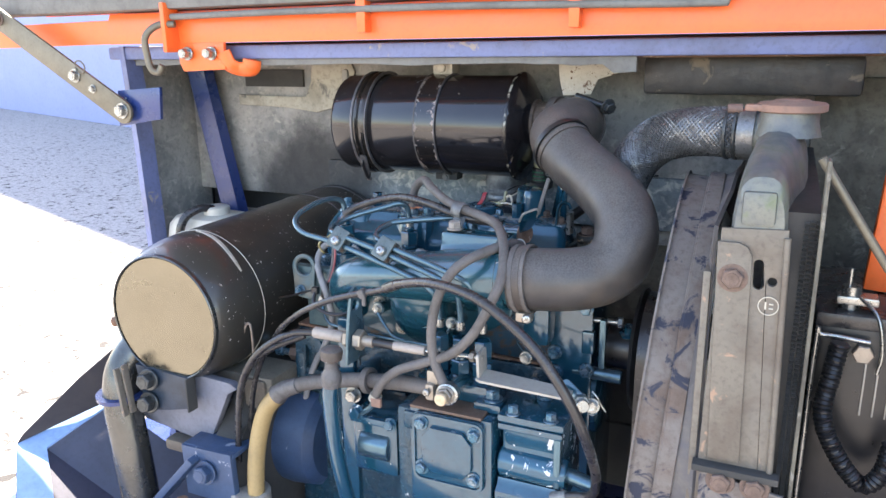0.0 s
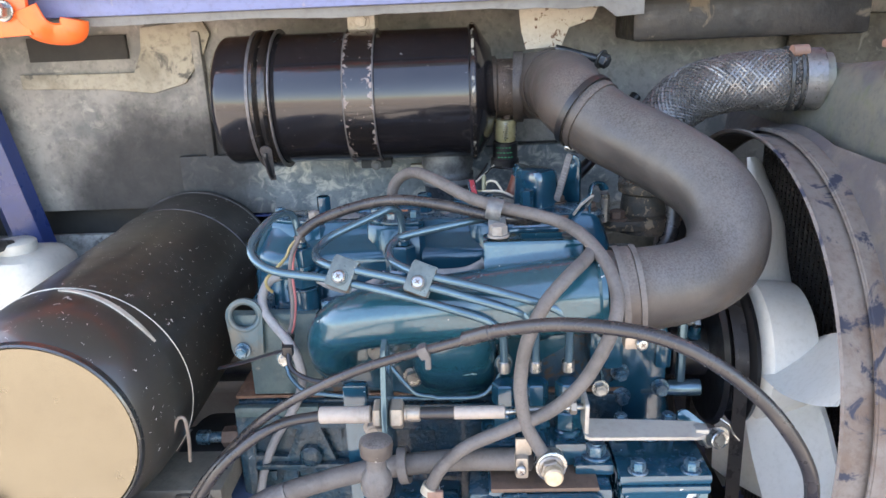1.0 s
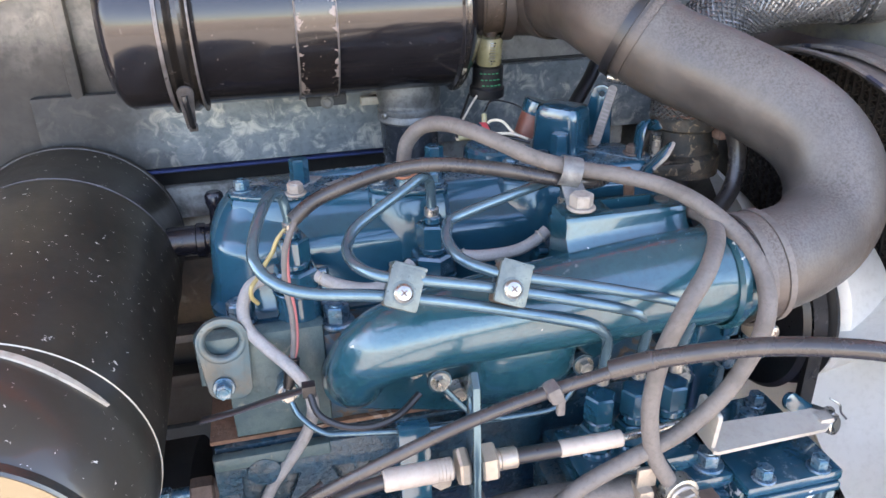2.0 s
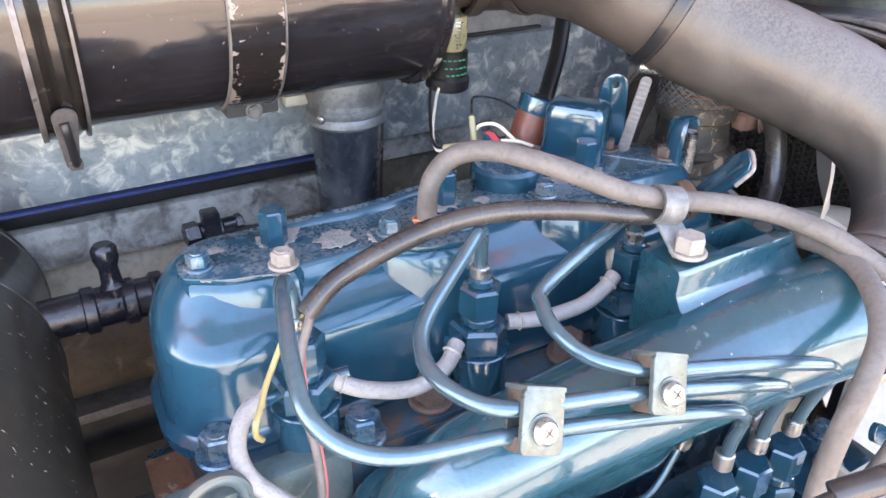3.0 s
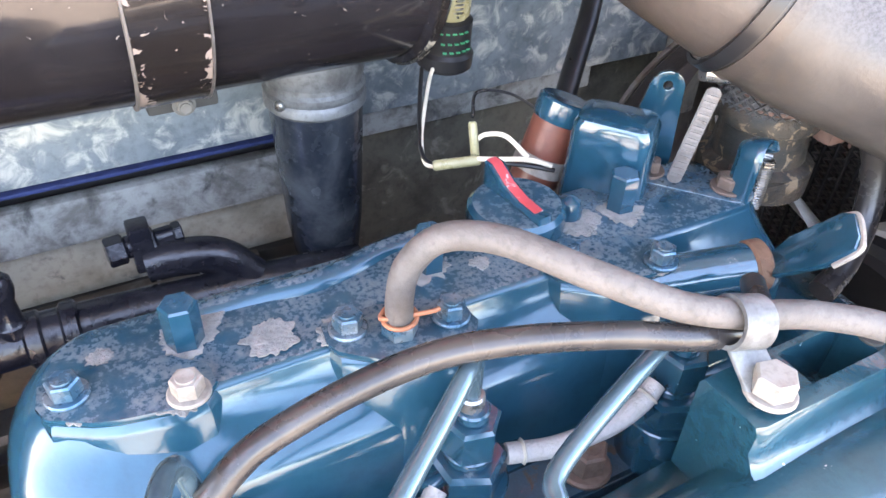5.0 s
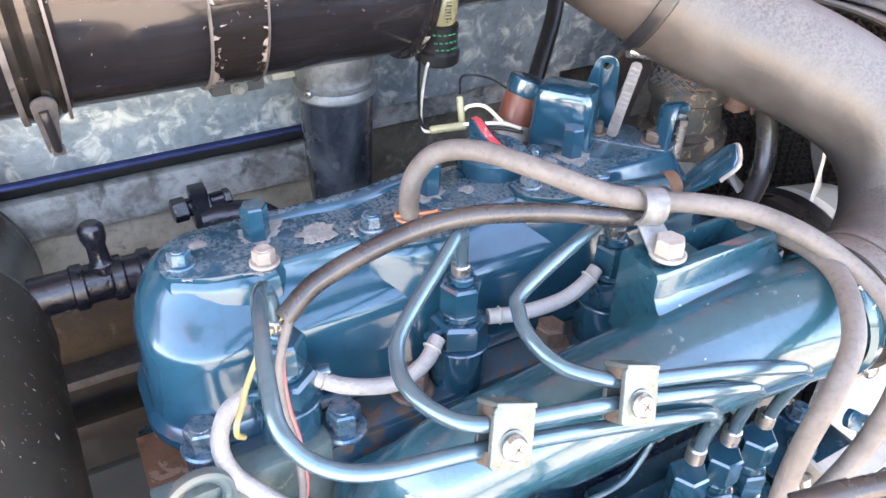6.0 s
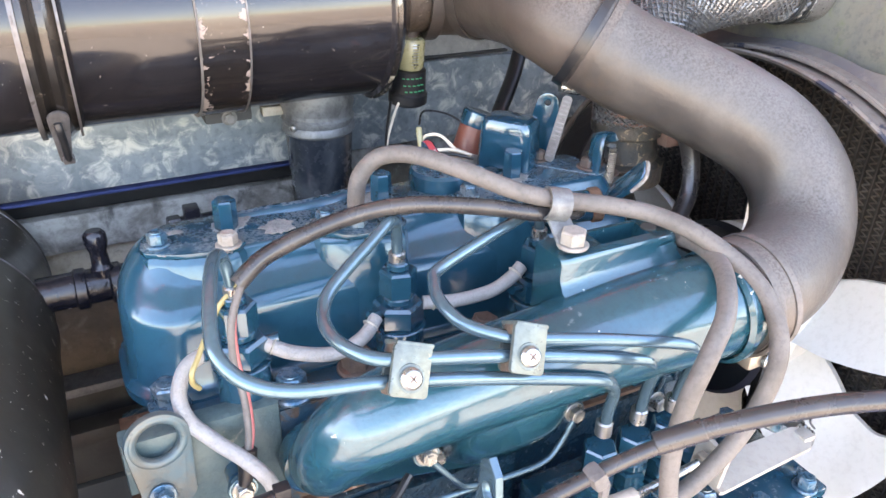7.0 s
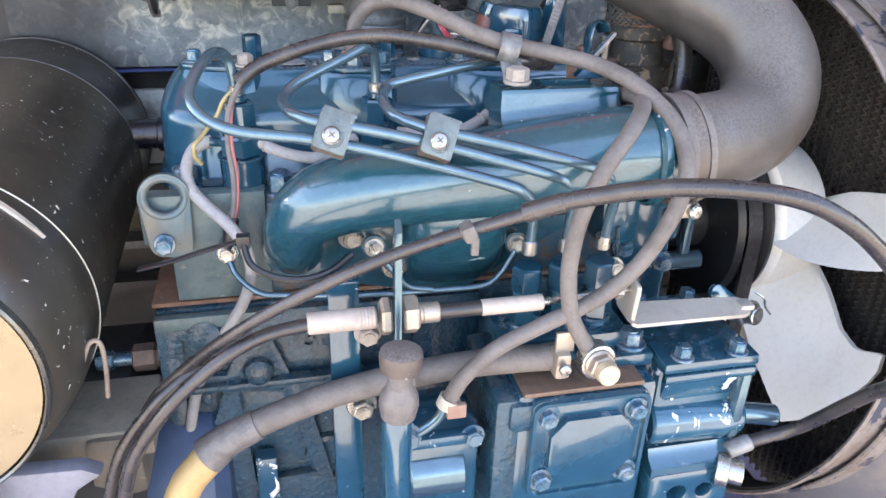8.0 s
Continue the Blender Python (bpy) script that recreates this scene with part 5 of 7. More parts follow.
def head_and_block():
    part("cylinder_head", box((-0.1955, 0.880, 1.2810), (0.325, 0.118, 0.071), 0.006), M_peel, engine, "head with peeling blue paint")
    part("head_pad", sheet([(-0.378, 1.326), (-0.298, 1.326), (-0.298, 1.2475), (-0.362, 1.2475), (-0.362, 1.292), (-0.378, 1.292)], basis((0, 0.824, 0), (1, 0, 0), (0, 0, 1)), 0.014, 0.003), M_headside, engine, "dusty grey teal pad")
    part("gasket", box((-0.205, 0.880, 1.2445), (0.350, 0.122, 0.003), 0), M_rust, engine, "rusty gasket edge")
    part("block", box((-0.205, 0.885, 1.102), (0.350, 0.14, 0.282), 0.008), M_block, engine)
    # cast ribs and bosses on the block's front face
    pockets = [[(-0.362, 1.222), (-0.324, 1.217), (-0.336, 1.189), (-0.364, 1.191)], [(-0.302, 1.218), (-0.200, 1.213), (-0.200, 1.178), (-0.290, 1.182)],
               [(-0.374, 1.179), (-0.340, 1.175), (-0.352, 1.137), (-0.376, 1.136)], [(-0.328, 1.173), (-0.298, 1.169), (-0.277, 1.087), (-0.323, 1.084)], [(-0.281, 1.168), (-0.239, 1.162), (-0.240, 1.081), (-0.263, 1.079)]]
    part("ribbed_face", sheet([(-0.379, 1.240), (-0.150, 1.240), (-0.150, 0.97), (-0.379, 0.97)], basis((0, 0.811, 0), (1, 0, 0), (0, 0, 1)), 0.008, 0.0018, holes=pockets), M_block, engine, "rough cast rib face")
    part("ledge", box((-0.290, 0.806, 1.1815), (0.150, 0.010, 0.0055), 0.002), M_block, engine)
    part("top_ledge", box((-0.340, 0.8085, 1.2365), (0.076, 0.008, 0.010), 0.002), M_headside, engine)
    part("boss", lathe([(0, 0.0115), (0.007, 0.0105), (0.009, 0.008), (0.0105, 0.004)], (-0.313, 0.809, 1.191), (0, -1, 0), 24), M_block, engine)
    part("boss", lathe([(0, 0.012), (0.005, 0.011), (0.006, 0.006)], (-0.347, 0.809, 1.226), (0, -1, 0), 24), M_block, engine)
    for x, z in ((-0.362, 1.166), (-0.352, 1.165)):
        part("casting_bar", box((x, 0.8135, z), (0.006, 0.003, 0.011), 0.001), M_block, engine)
    part("flaked_rib", box((-0.314, 0.804, 1.085), (0.016, 0.014, 0.06), 0.003), M_flaky, engine, "rib with flaking paint")
    part("core_plug", lathe([(0, 0.02), (0.006, 0.019), (0.007, 0.015), (0.003, 0.013)], (-0.265, 0.816, 1.10), (0, -1, 0), 28), M_block, engine)
    # raised casting mark
    txt = bpy.data.curves.new("mark", "FONT")
    txt.body, txt.size, txt.extrude, txt.align_x = "13", 0.022, 0.0015, "LEFT"
    tmp = bpy.data.objects.new("mark", txt)
    scene.collection.objects.link(tmp)
    mesh = bpy.data.meshes.new_from_object(tmp.evaluated_get(bpy.context.evaluated_depsgraph_get()))
    bpy.data.objects.remove(tmp)
    mesh.transform(basis((-0.2915, 0.8135, 1.203), (1, 0, 0), (0, 0, 1)))
    mesh.materials.clear()
    mesh.materials.append(M_block)
    part("casting_mark", mesh, M_block, engine)
    for x in (-0.262, -0.249):
        part("casting_bar", box((x, 0.8135, 1.2105), (0.009, 0.003, 0.015), 0.001), M_block, engine)
    # rusty deck between rocker cover and manifold, with head bolts
    part("deck", box((-0.1985, 0.845, 1.3160), (0.317, 0.044, 0.006), 0.002), M_peel, engine, "dark rust stained deck")
    for x, y, mm in ((-0.350, 0.848, M_bolt), (-0.288, 0.828, M_bolt), (-0.248, 0.835, M_rustbolt), (-0.165, 0.832, M_rustbolt)):
        bolt(engine, (x, y, 1.319), (0, 0, 1), 0.0085, 0.013, mm, "head_bolt")
    # flywheel housing flange, plugs and sump on the far left
    part("rear_flange", box((-0.372, 0.885, 1.09), (0.016, 0.16, 0.24), 0.006), M_block, engine)
    # housing coloured near-black for the deep shade below the muffler
    part("bell_housing", lathe([(0, 0.15), (0.01, 0.165), (0.05, 0.165), (0.07, 0.14)], (-0.395, 0.85, 1.02), (-1, 0, 0), 48), M_dark, engine)
    part("plug", hexes([(0, 0.016, 0.010), (0.016, 0.04, -0.008)]), M_rustbolt, engine, "", aim((-0.40, 0.828, 1.198), (1, 0, 0)))
    part("plug", hexes([(0, 0.012, 0.007), (0.012, 0.03, -0.005)]), M_bolt, engine, "", aim((-0.425, 0.828, 1.198), (1, 0, 0)))
    part("stiff_web", box((-0.405, 0.775, 1.165), (0.035, 0.05, 0.05), 0.008), M_radside, engine)


head_and_block()


COVER_BASE, LEDGE, DECK = 1.3155, 1.3755, 1.3920


def cover_outline(z, front, back, left, right, r_left, r_right):
    """The cover seen from above at height z: a long box, well rounded at its left end."""
    x0, x1, y0, y1 = -0.3665 + left, -0.036 - right, 0.8495 + front, 0.9320 - back
    ring = []
    for cx, cy, r, a0 in ((x1 - r_right, y1 - r_right, r_right, 0), (x0 + r_left, y1 - r_left, r_left, 90), (x0 + r_left, y0 + r_left, r_left, 180), (x1 - r_right, y0 + r_right, r_right, 270)):
        ring += [(cx + r * math.cos(radians(a0 + 90 * k / 8)), cy + r * math.sin(radians(a0 + 90 * k / 8)), z) for k in range(9)]
    return ring


def rocker_cover():
    rows = [(COVER_BASE, -0.006, -0.006, -0.004, -0.004, 0.036, 0.014), (COVER_BASE + 0.0055, -0.006, -0.006, -0.004, -0.004, 0.036, 0.014), (COVER_BASE + 0.0075, -0.002, -0.002, -0.001, -0.001, 0.035, 0.013),
            (COVER_BASE + 0.010, 0.0, 0.0, 0.0, 0.0, 0.034, 0.012), (LEDGE - 0.0170, 0.0020, 0.002, 0.0012, 0.002, 0.033, 0.012)]
    # rounded shoulder from the wall up to the flat deck
    for k in range(10):
        a = k / 9
        round_in, round_up = 1 - math.cos(a * math.pi / 2), math.sin(a * math.pi / 2)
        inset, rise = 0.4 * a + 0.6 * round_in, 0.4 * a + 0.6 * round_up
        z = LEDGE - 0.0120 + (DECK - 0.0008 - LEDGE + 0.0120) * rise
        front = float(np.interp(z, (LEDGE - 0.0120, LEDGE - 0.0085, LEDGE - 0.0050, LEDGE + 0.0030, LEDGE + 0.0085, DECK - 0.0008), (0.0026, 0.0040, 0.0078, 0.0180, 0.0225, 0.0256)))
        rows.append((z, front, 0.003 + 0.008 * inset, 0.0016 + 0.0178 * inset, 0.002 + 0.009 * inset, 0.033 - 0.012 * inset, 0.012 - 0.002 * inset))
    rows.append((DECK, 0.0285, 0.0122, 0.0225, 0.013, 0.018, 0.009))
    c = part("rocker_cover", loft([cover_outline(*row) for row in rows]), M_cover, engine, "dusty blue rocker cover", sharp=60)
    # raised swage along the back of the deck
    part("swage", tube([(-0.292, 0.914, DECK - 0.0042), (-0.270, 0.913, DECK - 0.0030), (-0.252, 0.9105, DECK - 0.0022), (-0.236, 0.9125, DECK - 0.0024), (-0.215, 0.9185, DECK - 0.0032), (-0.190, 0.921, DECK - 0.0046)], 0.0062, 16, 8), M_cover, c)
    return c


cover = rocker_cover()
for x, y, mm in ((-0.339, 0.889, M_bolt), (-0.3045, 0.873, M_whitebolt), (-0.248, 0.878, M_bolt), (-0.212, 0.868, M_bolt), (-0.155, 0.877, M_bolt), (-0.121, 0.859, M_bolt)):
    bolt(cover, (x, y, DECK + 0.0028), (0, 0, 1), 0.0054, 0.0068, mm, "cover_bolt", 1.32)
# a flat lid on a squared boss under each pair of bolts
for bx in (-0.339, -0.2475, -0.1550):
    far = 0.008 if bx < -0.3 else 0.0
    plan = [(-0.0085, 0.0095), (-0.0098, 0.0), (-0.0075, -0.0060), (0.0050, -0.0165 + far * 0.4), (0.0120, -0.0190 + far * 0.4), (0.0300, -0.0215 + far * 0.3), (0.0395, -0.0195 + far * 0.2), (0.0440, -0.0130), (0.0430, -0.0040), (0.0340, 0.0040), (0.0120, 0.0110)]
    edge = [(bx + x, 0.8880 - (0.0125 if bx > -0.3 else 0.0) + y) for x, y in plan]
    mx, my = sum(p[0] for p in edge) / len(edge), sum(p[1] for p in edge) / len(edge)

    def spread(k):
        return [(mx + (x - mx) * k, my + (y - my) * k) for x, y in edge]
    part("boss", loft([[(x, y - dy, z) for x, y in spread(k)] for z, k, dy in ((LEDGE - 0.040, 1.03, 0.0075), (LEDGE - 0.012, 1.02, 0.0055), (DECK - 0.0045, 0.995, 0.0016), (DECK - 0.0030, 0.985, 0.0008), (DECK - 0.0014, 0.965, 0.0), (DECK - 0.0008, 0.93, 0.0))]), M_cover, cover, sharp=24)
    part("lid", sheet(spread(1.0), basis((0, 0, DECK + 0.0012), (1, 0, 0), (0, 1, 0)), 0.0032, 0.0010), M_cover, cover)
for x in (-0.300, -0.2045, -0.109):
    part("cap_nut", hexes([(-0.001, 0.0182, 0.0066)], None, 0.4), M_engine, cover, "", aim((x, 0.900, 1.392), (0, 0, 1)))
def dirt_patch(c, r, seed):
    """A thin crust of dried dirt with a ragged outline."""
    ring = []
    for i in range(84):
        a = 2 * math.pi * i / 84
        k = r * (0.95 + 0.34 * noise.noise((1.6 * math.cos(a), 1.6 * math.sin(a), seed)) + 0.28 * noise.noise((4 * math.cos(a), 4 * math.sin(a), seed + 3)) + 0.10 * noise.noise((14 * math.cos(a), 14 * math.sin(a), seed + 6)))
        ring.append((c[0] + k * math.cos(a), c[1] + k * math.sin(a)))
    part("dirt", sheet(ring, basis((0, 0, c[2]), (1, 0, 0), (0, 1, 0)), 0.0007, 0.0002), M_dirt, cover)


for k, (x, y, z, r) in enumerate(((-0.336, 0.885, 1.3939, 0.0105), (-0.307, 0.876, 1.3939, 0.0125), (-0.298, 0.903, 1.3922, 0.0145), (-0.250, 0.880, 1.3939, 0.0105), (-0.215, 0.870, 1.3939, 0.0100), (-0.206, 0.902, 1.3922, 0.0135), (-0.122, 0.861, 1.3939, 0.010), (-0.110, 0.897, 1.3922, 0.013), (-0.1335, 0.900, 1.3920, 0.014), (-0.328, 0.905, 1.3920, 0.006), (-0.185, 0.893, 1.3922, 0.005), (-0.285, 0.912, 1.3921, 0.0045))):
    dirt_patch((x, y, z), r * 0.8, k * 5.3)
# dried splash of pale dirt
dirt_patch((-0.273, 0.888, 1.3932), 0.0095, 41.7)


def filler_cap():
    c = Vector((-0.158, 0.910, 1.392))
    f = part("oil_filler_cap", lathe([(0, 0.021), (0.003, 0.0215), (0.009, 0.021), (0.011, 0.019), (0.0115, 0.0)], c, (0, 0, 1), 36), M_cover, engine, "dusty blue oil filler cap")
    g = [(-0.019, 0.009), (-0.019, 0.0225), (-0.015, 0.0225), (-0.006, 0.0172), (0.004, 0.0145), (0.018, 0.0140), (0.019, 0.009)]
    m = basis(c, (0.12, -0.99, 0), (0, 0, 1))
    part("grip", sheet(g, m, 0.0075, 0.001), M_engine, f)
    edge = [(-0.0193, 0.0228), (-0.0149, 0.0229), (-0.0059, 0.0176), (0.004, 0.0149), (0.014, 0.0144), (0.014, 0.0136), (0.004, 0.0141), (-0.0061, 0.0168), (-0.0151, 0.0221), (-0.0193, 0.0221)]
    part("grip_edge", sheet(edge, m, 0.0048, 0.0003), M_red, f, "red painted grip edge")


filler_cap()


def stop_solenoid():
    t = Matrix.Rotation(radians(-53), 3, "Z")
    c = Vector((-0.0985, 0.9225, 1.414))
    b = bmesh.new()
    rings = []
    for z, s, r in ((1.380, 1.12, 0.005), (1.400, 1.07, 0.005), (1.4160, 1.04, 0.006), (1.4215, 1.01, 0.006), (1.4245, 0.92, 0.006), (1.4255, 0.74, 0.006)):
        rings.append([c + t @ Vector((x, y, z - c.z)) for x, y in rounded(0.036 * s, 0.026 * s, r * s, 4)])
    part("governor_housing", loft(rings, True, b), M_engine, engine, "glossy blue box housing")
    part("dome", lathe([(0, 0.006), (0.004, 0.006), (0.008, 0.0045), (0.010, 0.001)], (-0.1335, 0.905, 1.392), (0, 0, 1), 18), M_engine, engine)
    # brown cylinder with a blue end, wires and white clip
    s = thing("glow_timer", "red brown capacitor tube with blue end cap", "sensor", (-0.122, 0.958, 1.385))
    d = Vector((0.34, 0.02, 0.94)).normalized()
    p = Vector((-0.1215, 0.952, 1.372))
    part("tube", lathe([(0, 0.0125), (0.041, 0.0125)], p, d, 28), M_redbrown, s)
    part("end_cap", lathe([(0.040, 0.0127), (0.043, 0.0135), (0.050, 0.0135), (0.051, 0.0122)], p, d, 28, None, False), M_engine, s, "blue end cap")
    part("end_disc", lathe([(0.0505, 0.0), (0.0512, 0.0122)], p, d, 28, None, False), M_engine, s, "blue end disc")
    part("clip", band(p + d * 0.018, d, 0.0128, 0.009, 0.001, 28), M_whitebolt, s, "white clip")
    for k, (pts, mm) in enumerate((([(-0.120, 0.938, 1.395), (-0.131, 0.942, 1.399), (-0.143, 0.950, 1.398), (-0.150, 0.957, 1.396)], M_cream_wire), ([(-0.118, 0.938, 1.392), (-0.130, 0.943, 1.395), (-0.146, 0.956, 1.394)], M_plastic), ([(-0.130, 0.944, 1.399), (-0.136, 0.955, 1.406), (-0.143, 0.962, 1.405), (-0.146, 0.966, 1.400)], M_cream_wire))):
        part("wire", tube(pts, 0.0012, 8), mm, s)
    w = thing("wire_connector", "yellowed sleeve connector with cream and black wires", "connector", (-0.155, 0.962, 1.385))
    part("sleeve", lathe([(0, 0.0018), (0.001, 0.0026), (0.022, 0.0026), (0.023, 0.0018)], (-0.148, 0.957, 1.395), (-0.9, 0.35, -0.1), 14), M_olive, w)
    part("sleeve", lathe([(0, 0.0016), (0.001, 0.0022), (0.016, 0.0022), (0.017, 0.0015)], (-0.148, 0.962, 1.394), (0.05, 0.35, 0.9), 14), M_olive, w)
    part("wire", tube([(-0.166, 0.967, 1.390), (-0.168, 0.976, 1.388), (-0.162, 0.992, 1.392), (-0.150, 1.012, 1.398), (-0.138, 1.030, 1.404), (-0.131, 1.036, 1.410)], 0.0011, 8), M_cream_wire, w)
    part("wire", tube([(-0.166, 0.968, 1.390), (-0.167, 0.980, 1.389), (-0.160, 0.998, 1.394), (-0.150, 1.018, 1.401), (-0.142, 1.032, 1.409)], 0.0012, 8), M_plastic, w)
    part("wire", tube([(-0.146, 0.970, 1.411), (-0.135, 0.985, 1.415), (-0.115, 0.985, 1.410), (-0.10, 0.975, 1.40)], 0.0008, 6), M_cable, w)


stop_solenoid()


def throttle_gear():
    # bracket strip, upright tab, strap, spring, shaft and lever beside the thermostat
    g = thing("throttle_linkage", "blue throttle levers, return spring and bracket", "linkage", (-0.06, 0.90, 1.385))
    part("strip", sheet(hull2([(-0.080, 0.918, 0.008), (-0.052, 0.888, 0.010)]), basis((0, 0, 1.3905), (1, 0, 0), (0, 1, 0)), 0.004), M_bolt, g)
    for x, y in ((-0.078, 0.918), (-0.053, 0.890)):
        bolt(g, (x, y, 1.3925), (0, 0, 1), 0.0062, 0.006, M_rustbolt)
    part("upright_tab", sheet(hull2([(0, 0.0, 0.013), (0.004, 0.036, 0.0080)]), basis((-0.066, 0.934, 1.391), (0.8, -0.6, 0), (0.0, 0.05, 1)), 0.003, 0.0006, holes=[circle(0.004, 0.037, 0.0022, 14)]), M_engine, g)
    up = Vector((0.015, -0.003, 0.038)).normalized()
    side = Vector((0.75, -0.62, -0.2))
    face = basis((-0.0755, 0.8985, 1.4210), side, up)
    part("strap", sheet(rounded(0.0068, 0.046, 0.0030), face, 0.0014, 0.0004), M_tape, g, "ribbed steel tie strap")
    for i in range(14):
        part("strap_rib", box(face @ Vector((0, (i - 6.5) * 0.0029, 0.0008)), (0.0052, 0.0012, 0.0009), 0, face.to_3x3()), M_flange, g)
    part("upper_lever", tube([(-0.054, 0.884, 1.388), (-0.053, 0.884, 1.408), (-0.050, 0.886, 1.4165), (-0.043, 0.888, 1.4165), (-0.039, 0.888, 1.411)], 0.0070, 12, 6, None, None, 0.25), M_engine, g)
    part("spring", tube([Vector((-0.0390 + 0.0038 * math.cos(i * 1.2566), 0.885 + 0.0038 * math.sin(i * 1.2566), 1.408 - 0.00029 * i)) for i in range(90)], 0.0008, 6, 2), M_zinc, g, "coil return spring")
    part("shaft", rod((-0.125, 0.862, 1.3825), (-0.0815, 0.8465, 1.3880), 0.0102, 28, None, 0.001), M_engine, g)
    part("shaft_collar", rod((-0.0835, 0.8470, 1.3878), (-0.0765, 0.8448, 1.3886), 0.0112, 28, None, 0.001), M_rust, g)
    plate = basis((-0.0720, 0.829, 1.4070), (0.010, -0.018, 0.024), (0.009, 0.020, -0.004))
    part("lever", sheet([(-0.018, -0.007), (0.004, -0.011), (0.016, -0.009), (0.018, -0.004), (0.017, 0.008), (0.012, 0.011), (-0.010, 0.010), (-0.018, 0.006)], plate, 0.0032, 0.0008), M_engine, g, "blue lever with worn white rim")
    part("lever_rim", tube([plate @ Vector((a, b, -0.001)) for a, b in ((0.006, -0.0112), (0.016, -0.009), (0.018, -0.004), (0.0172, 0.008), (0.012, 0.0112), (0.002, 0.011))], 0.0012, 8), M_whitebolt, g, "chipped white rim")
    return g


throttle_gear()


def thermostat():
    t = thing("thermostat_housing", "greasy thermostat housing with rusty hose clamp", "thermostat", (-0.004, 0.905, 1.36))
    part("body", lathe([(0, 0.030), (0.015, 0.030), (0.018, 0.025), (0.040, 0.0225)], (0.008, 0.925, 1.362), (0, 0.02, 1), 32), M_thermo, t)
    part("foot", sheet(hull2([(-0.025, 0.91, 0.012), (0.034, 0.935, 0.012), (0.008, 0.925, 0.03)]), basis((0, 0, 1.372), (1, 0, 0), (0, 1, 0)), 0.010, 0.002), M_thermo, t)
    part("corroded_ring", lathe([(0.036, 0.024), (0.038, 0.027), (0.044, 0.0275), (0.048, 0.025)], (0.008, 0.925, 1.362), (0, 0.02, 1), 32, None, False), M_thermo, t)
    for z in (1.417, 1.411):
        part("clamp_wire", lathe([(-0.0012, 0.0248), (0, 0.0262), (0.0012, 0.0248)], (0.009, 0.926, z), (0, 0.02, 1), 36, None, False), M_caprust, t, "rusty wire clamp")
    part("clamp_ear", box((0.028, 0.900, 1.399), (0.016, 0.012, 0.011), 0.003), M_caprust, t)
    bolt(t, (-0.024, 0.906, 1.377), (0, 0, 1), 0.0075, 0.008, M_rustbolt)
    bolt(t, (0.034, 0.894, 1.398), (0.5, -0.8, 0.2), 0.005, 0.006, M_caprust)
    h = thing("bypass_hose", "thin grey bypass hose curling down by the fan", "hose", (0.01, 0.89, 1.33))
    part("hose", tube([(0.004, 0.880, 1.425), (0.013, 0.872, 1.415), (0.018, 0.866, 1.395), (0.013, 0.858, 1.372), (-0.004, 0.850, 1.356), (-0.02, 0.846, 1.350)], 0.0065), M_cable, h)
    return t


thermostat()


def fuel_filter():
    f = thing("filter_bowl", "dark cylindrical fuel filter with a pale metal head", "filter", (-0.186, 1.085, 1.25))
    p = Vector((-0.1875, 1.079, 1.246))
    part("bowl", lathe([(0, 0.014), (0.006, 0.019), (0.05, 0.024), (0.134, 0.0278)], p, (0, 0, 1), 40), M_bowl, f)
    part("neck_ring", lathe([(0.132, 0.0281), (0.134, 0.0298), (0.138, 0.0298), (0.140, 0.0284), (0.142, 0.0297), (0.145, 0.0297), (0.147, 0.0280), (0.152, 0.0280)], p, (0, 0, 1), 40), M_strap, f)
    part("head", lathe([(0.150, 0.0284), (0.156, 0.030), (0.170, 0.0285), (0.176, 0.018)], p, (0, 0, 1), 40), M_strap, f)
    screw(f, p + Vector((-0.0255, -0.0155, 0.141)), (-0.8, -0.55, 0), 0.0032)
    part("stay", box(p + Vector((-0.033, 0.010, 0.150)), (0.022, 0.010, 0.008), 0.002), M_bandend, f)
    return f


fuel_filter()


def oily_pipes():
    o = thing("coolant_rail", "oily black pipe with banjo fittings behind the engine", "pipe", (-0.33, 1.04, 1.28))
    part("rail", tube([(-0.46, 1.036, 1.297), (-0.40, 1.037, 1.297), (-0.345, 1.039, 1.295), (-0.25, 1.041, 1.287), (-0.18, 1.041, 1.279)], 0.0132, 20), M_greasy, o)
    for x in (-0.392, -0.368, -0.350):
        part("collar", lathe([(0, 0.0136), (0.0015, 0.0154), (0.008, 0.0154), (0.0095, 0.0136)], (x, 1.038, 1.296), (1, 0, -0.03), 24), M_greasy, o)
    part("fitting", lathe([(0, 0.0082), (0.013, 0.0082), (0.015, 0.0066), (0.026, 0.0060), (0.029, 0.0072), (0.033, 0.0082), (0.039, 0.0080), (0.042, 0.0055)], (-0.3705, 1.036, 1.298), (-0.02, 0.1, 1), 22), M_greasy, o)
    part("banjo", hexes([(0, 0.010, 0.0085), (0.010, 0.018, -0.0065), (0.018, 0.026, 0.0080), (0.026, 0.036, -0.0055), (0.036, 0.041, 0.0062)]), M_greasy, o, "", aim((-0.3190, 1.058, 1.3230), (1, 0.1, 0)))
    part("banjo_block", box((-0.3005, 1.058, 1.3230), (0.012, 0.013, 0.030), 0.002), M_greasy, o)
    part("branch", tube([(-0.3005, 1.056, 1.311), (-0.286, 1.054, 1.312), (-0.262, 1.050, 1.308), (-0.245, 1.043, 1.292)], 0.0110, 16), M_greasy, o)
    return o


oily_pipes()


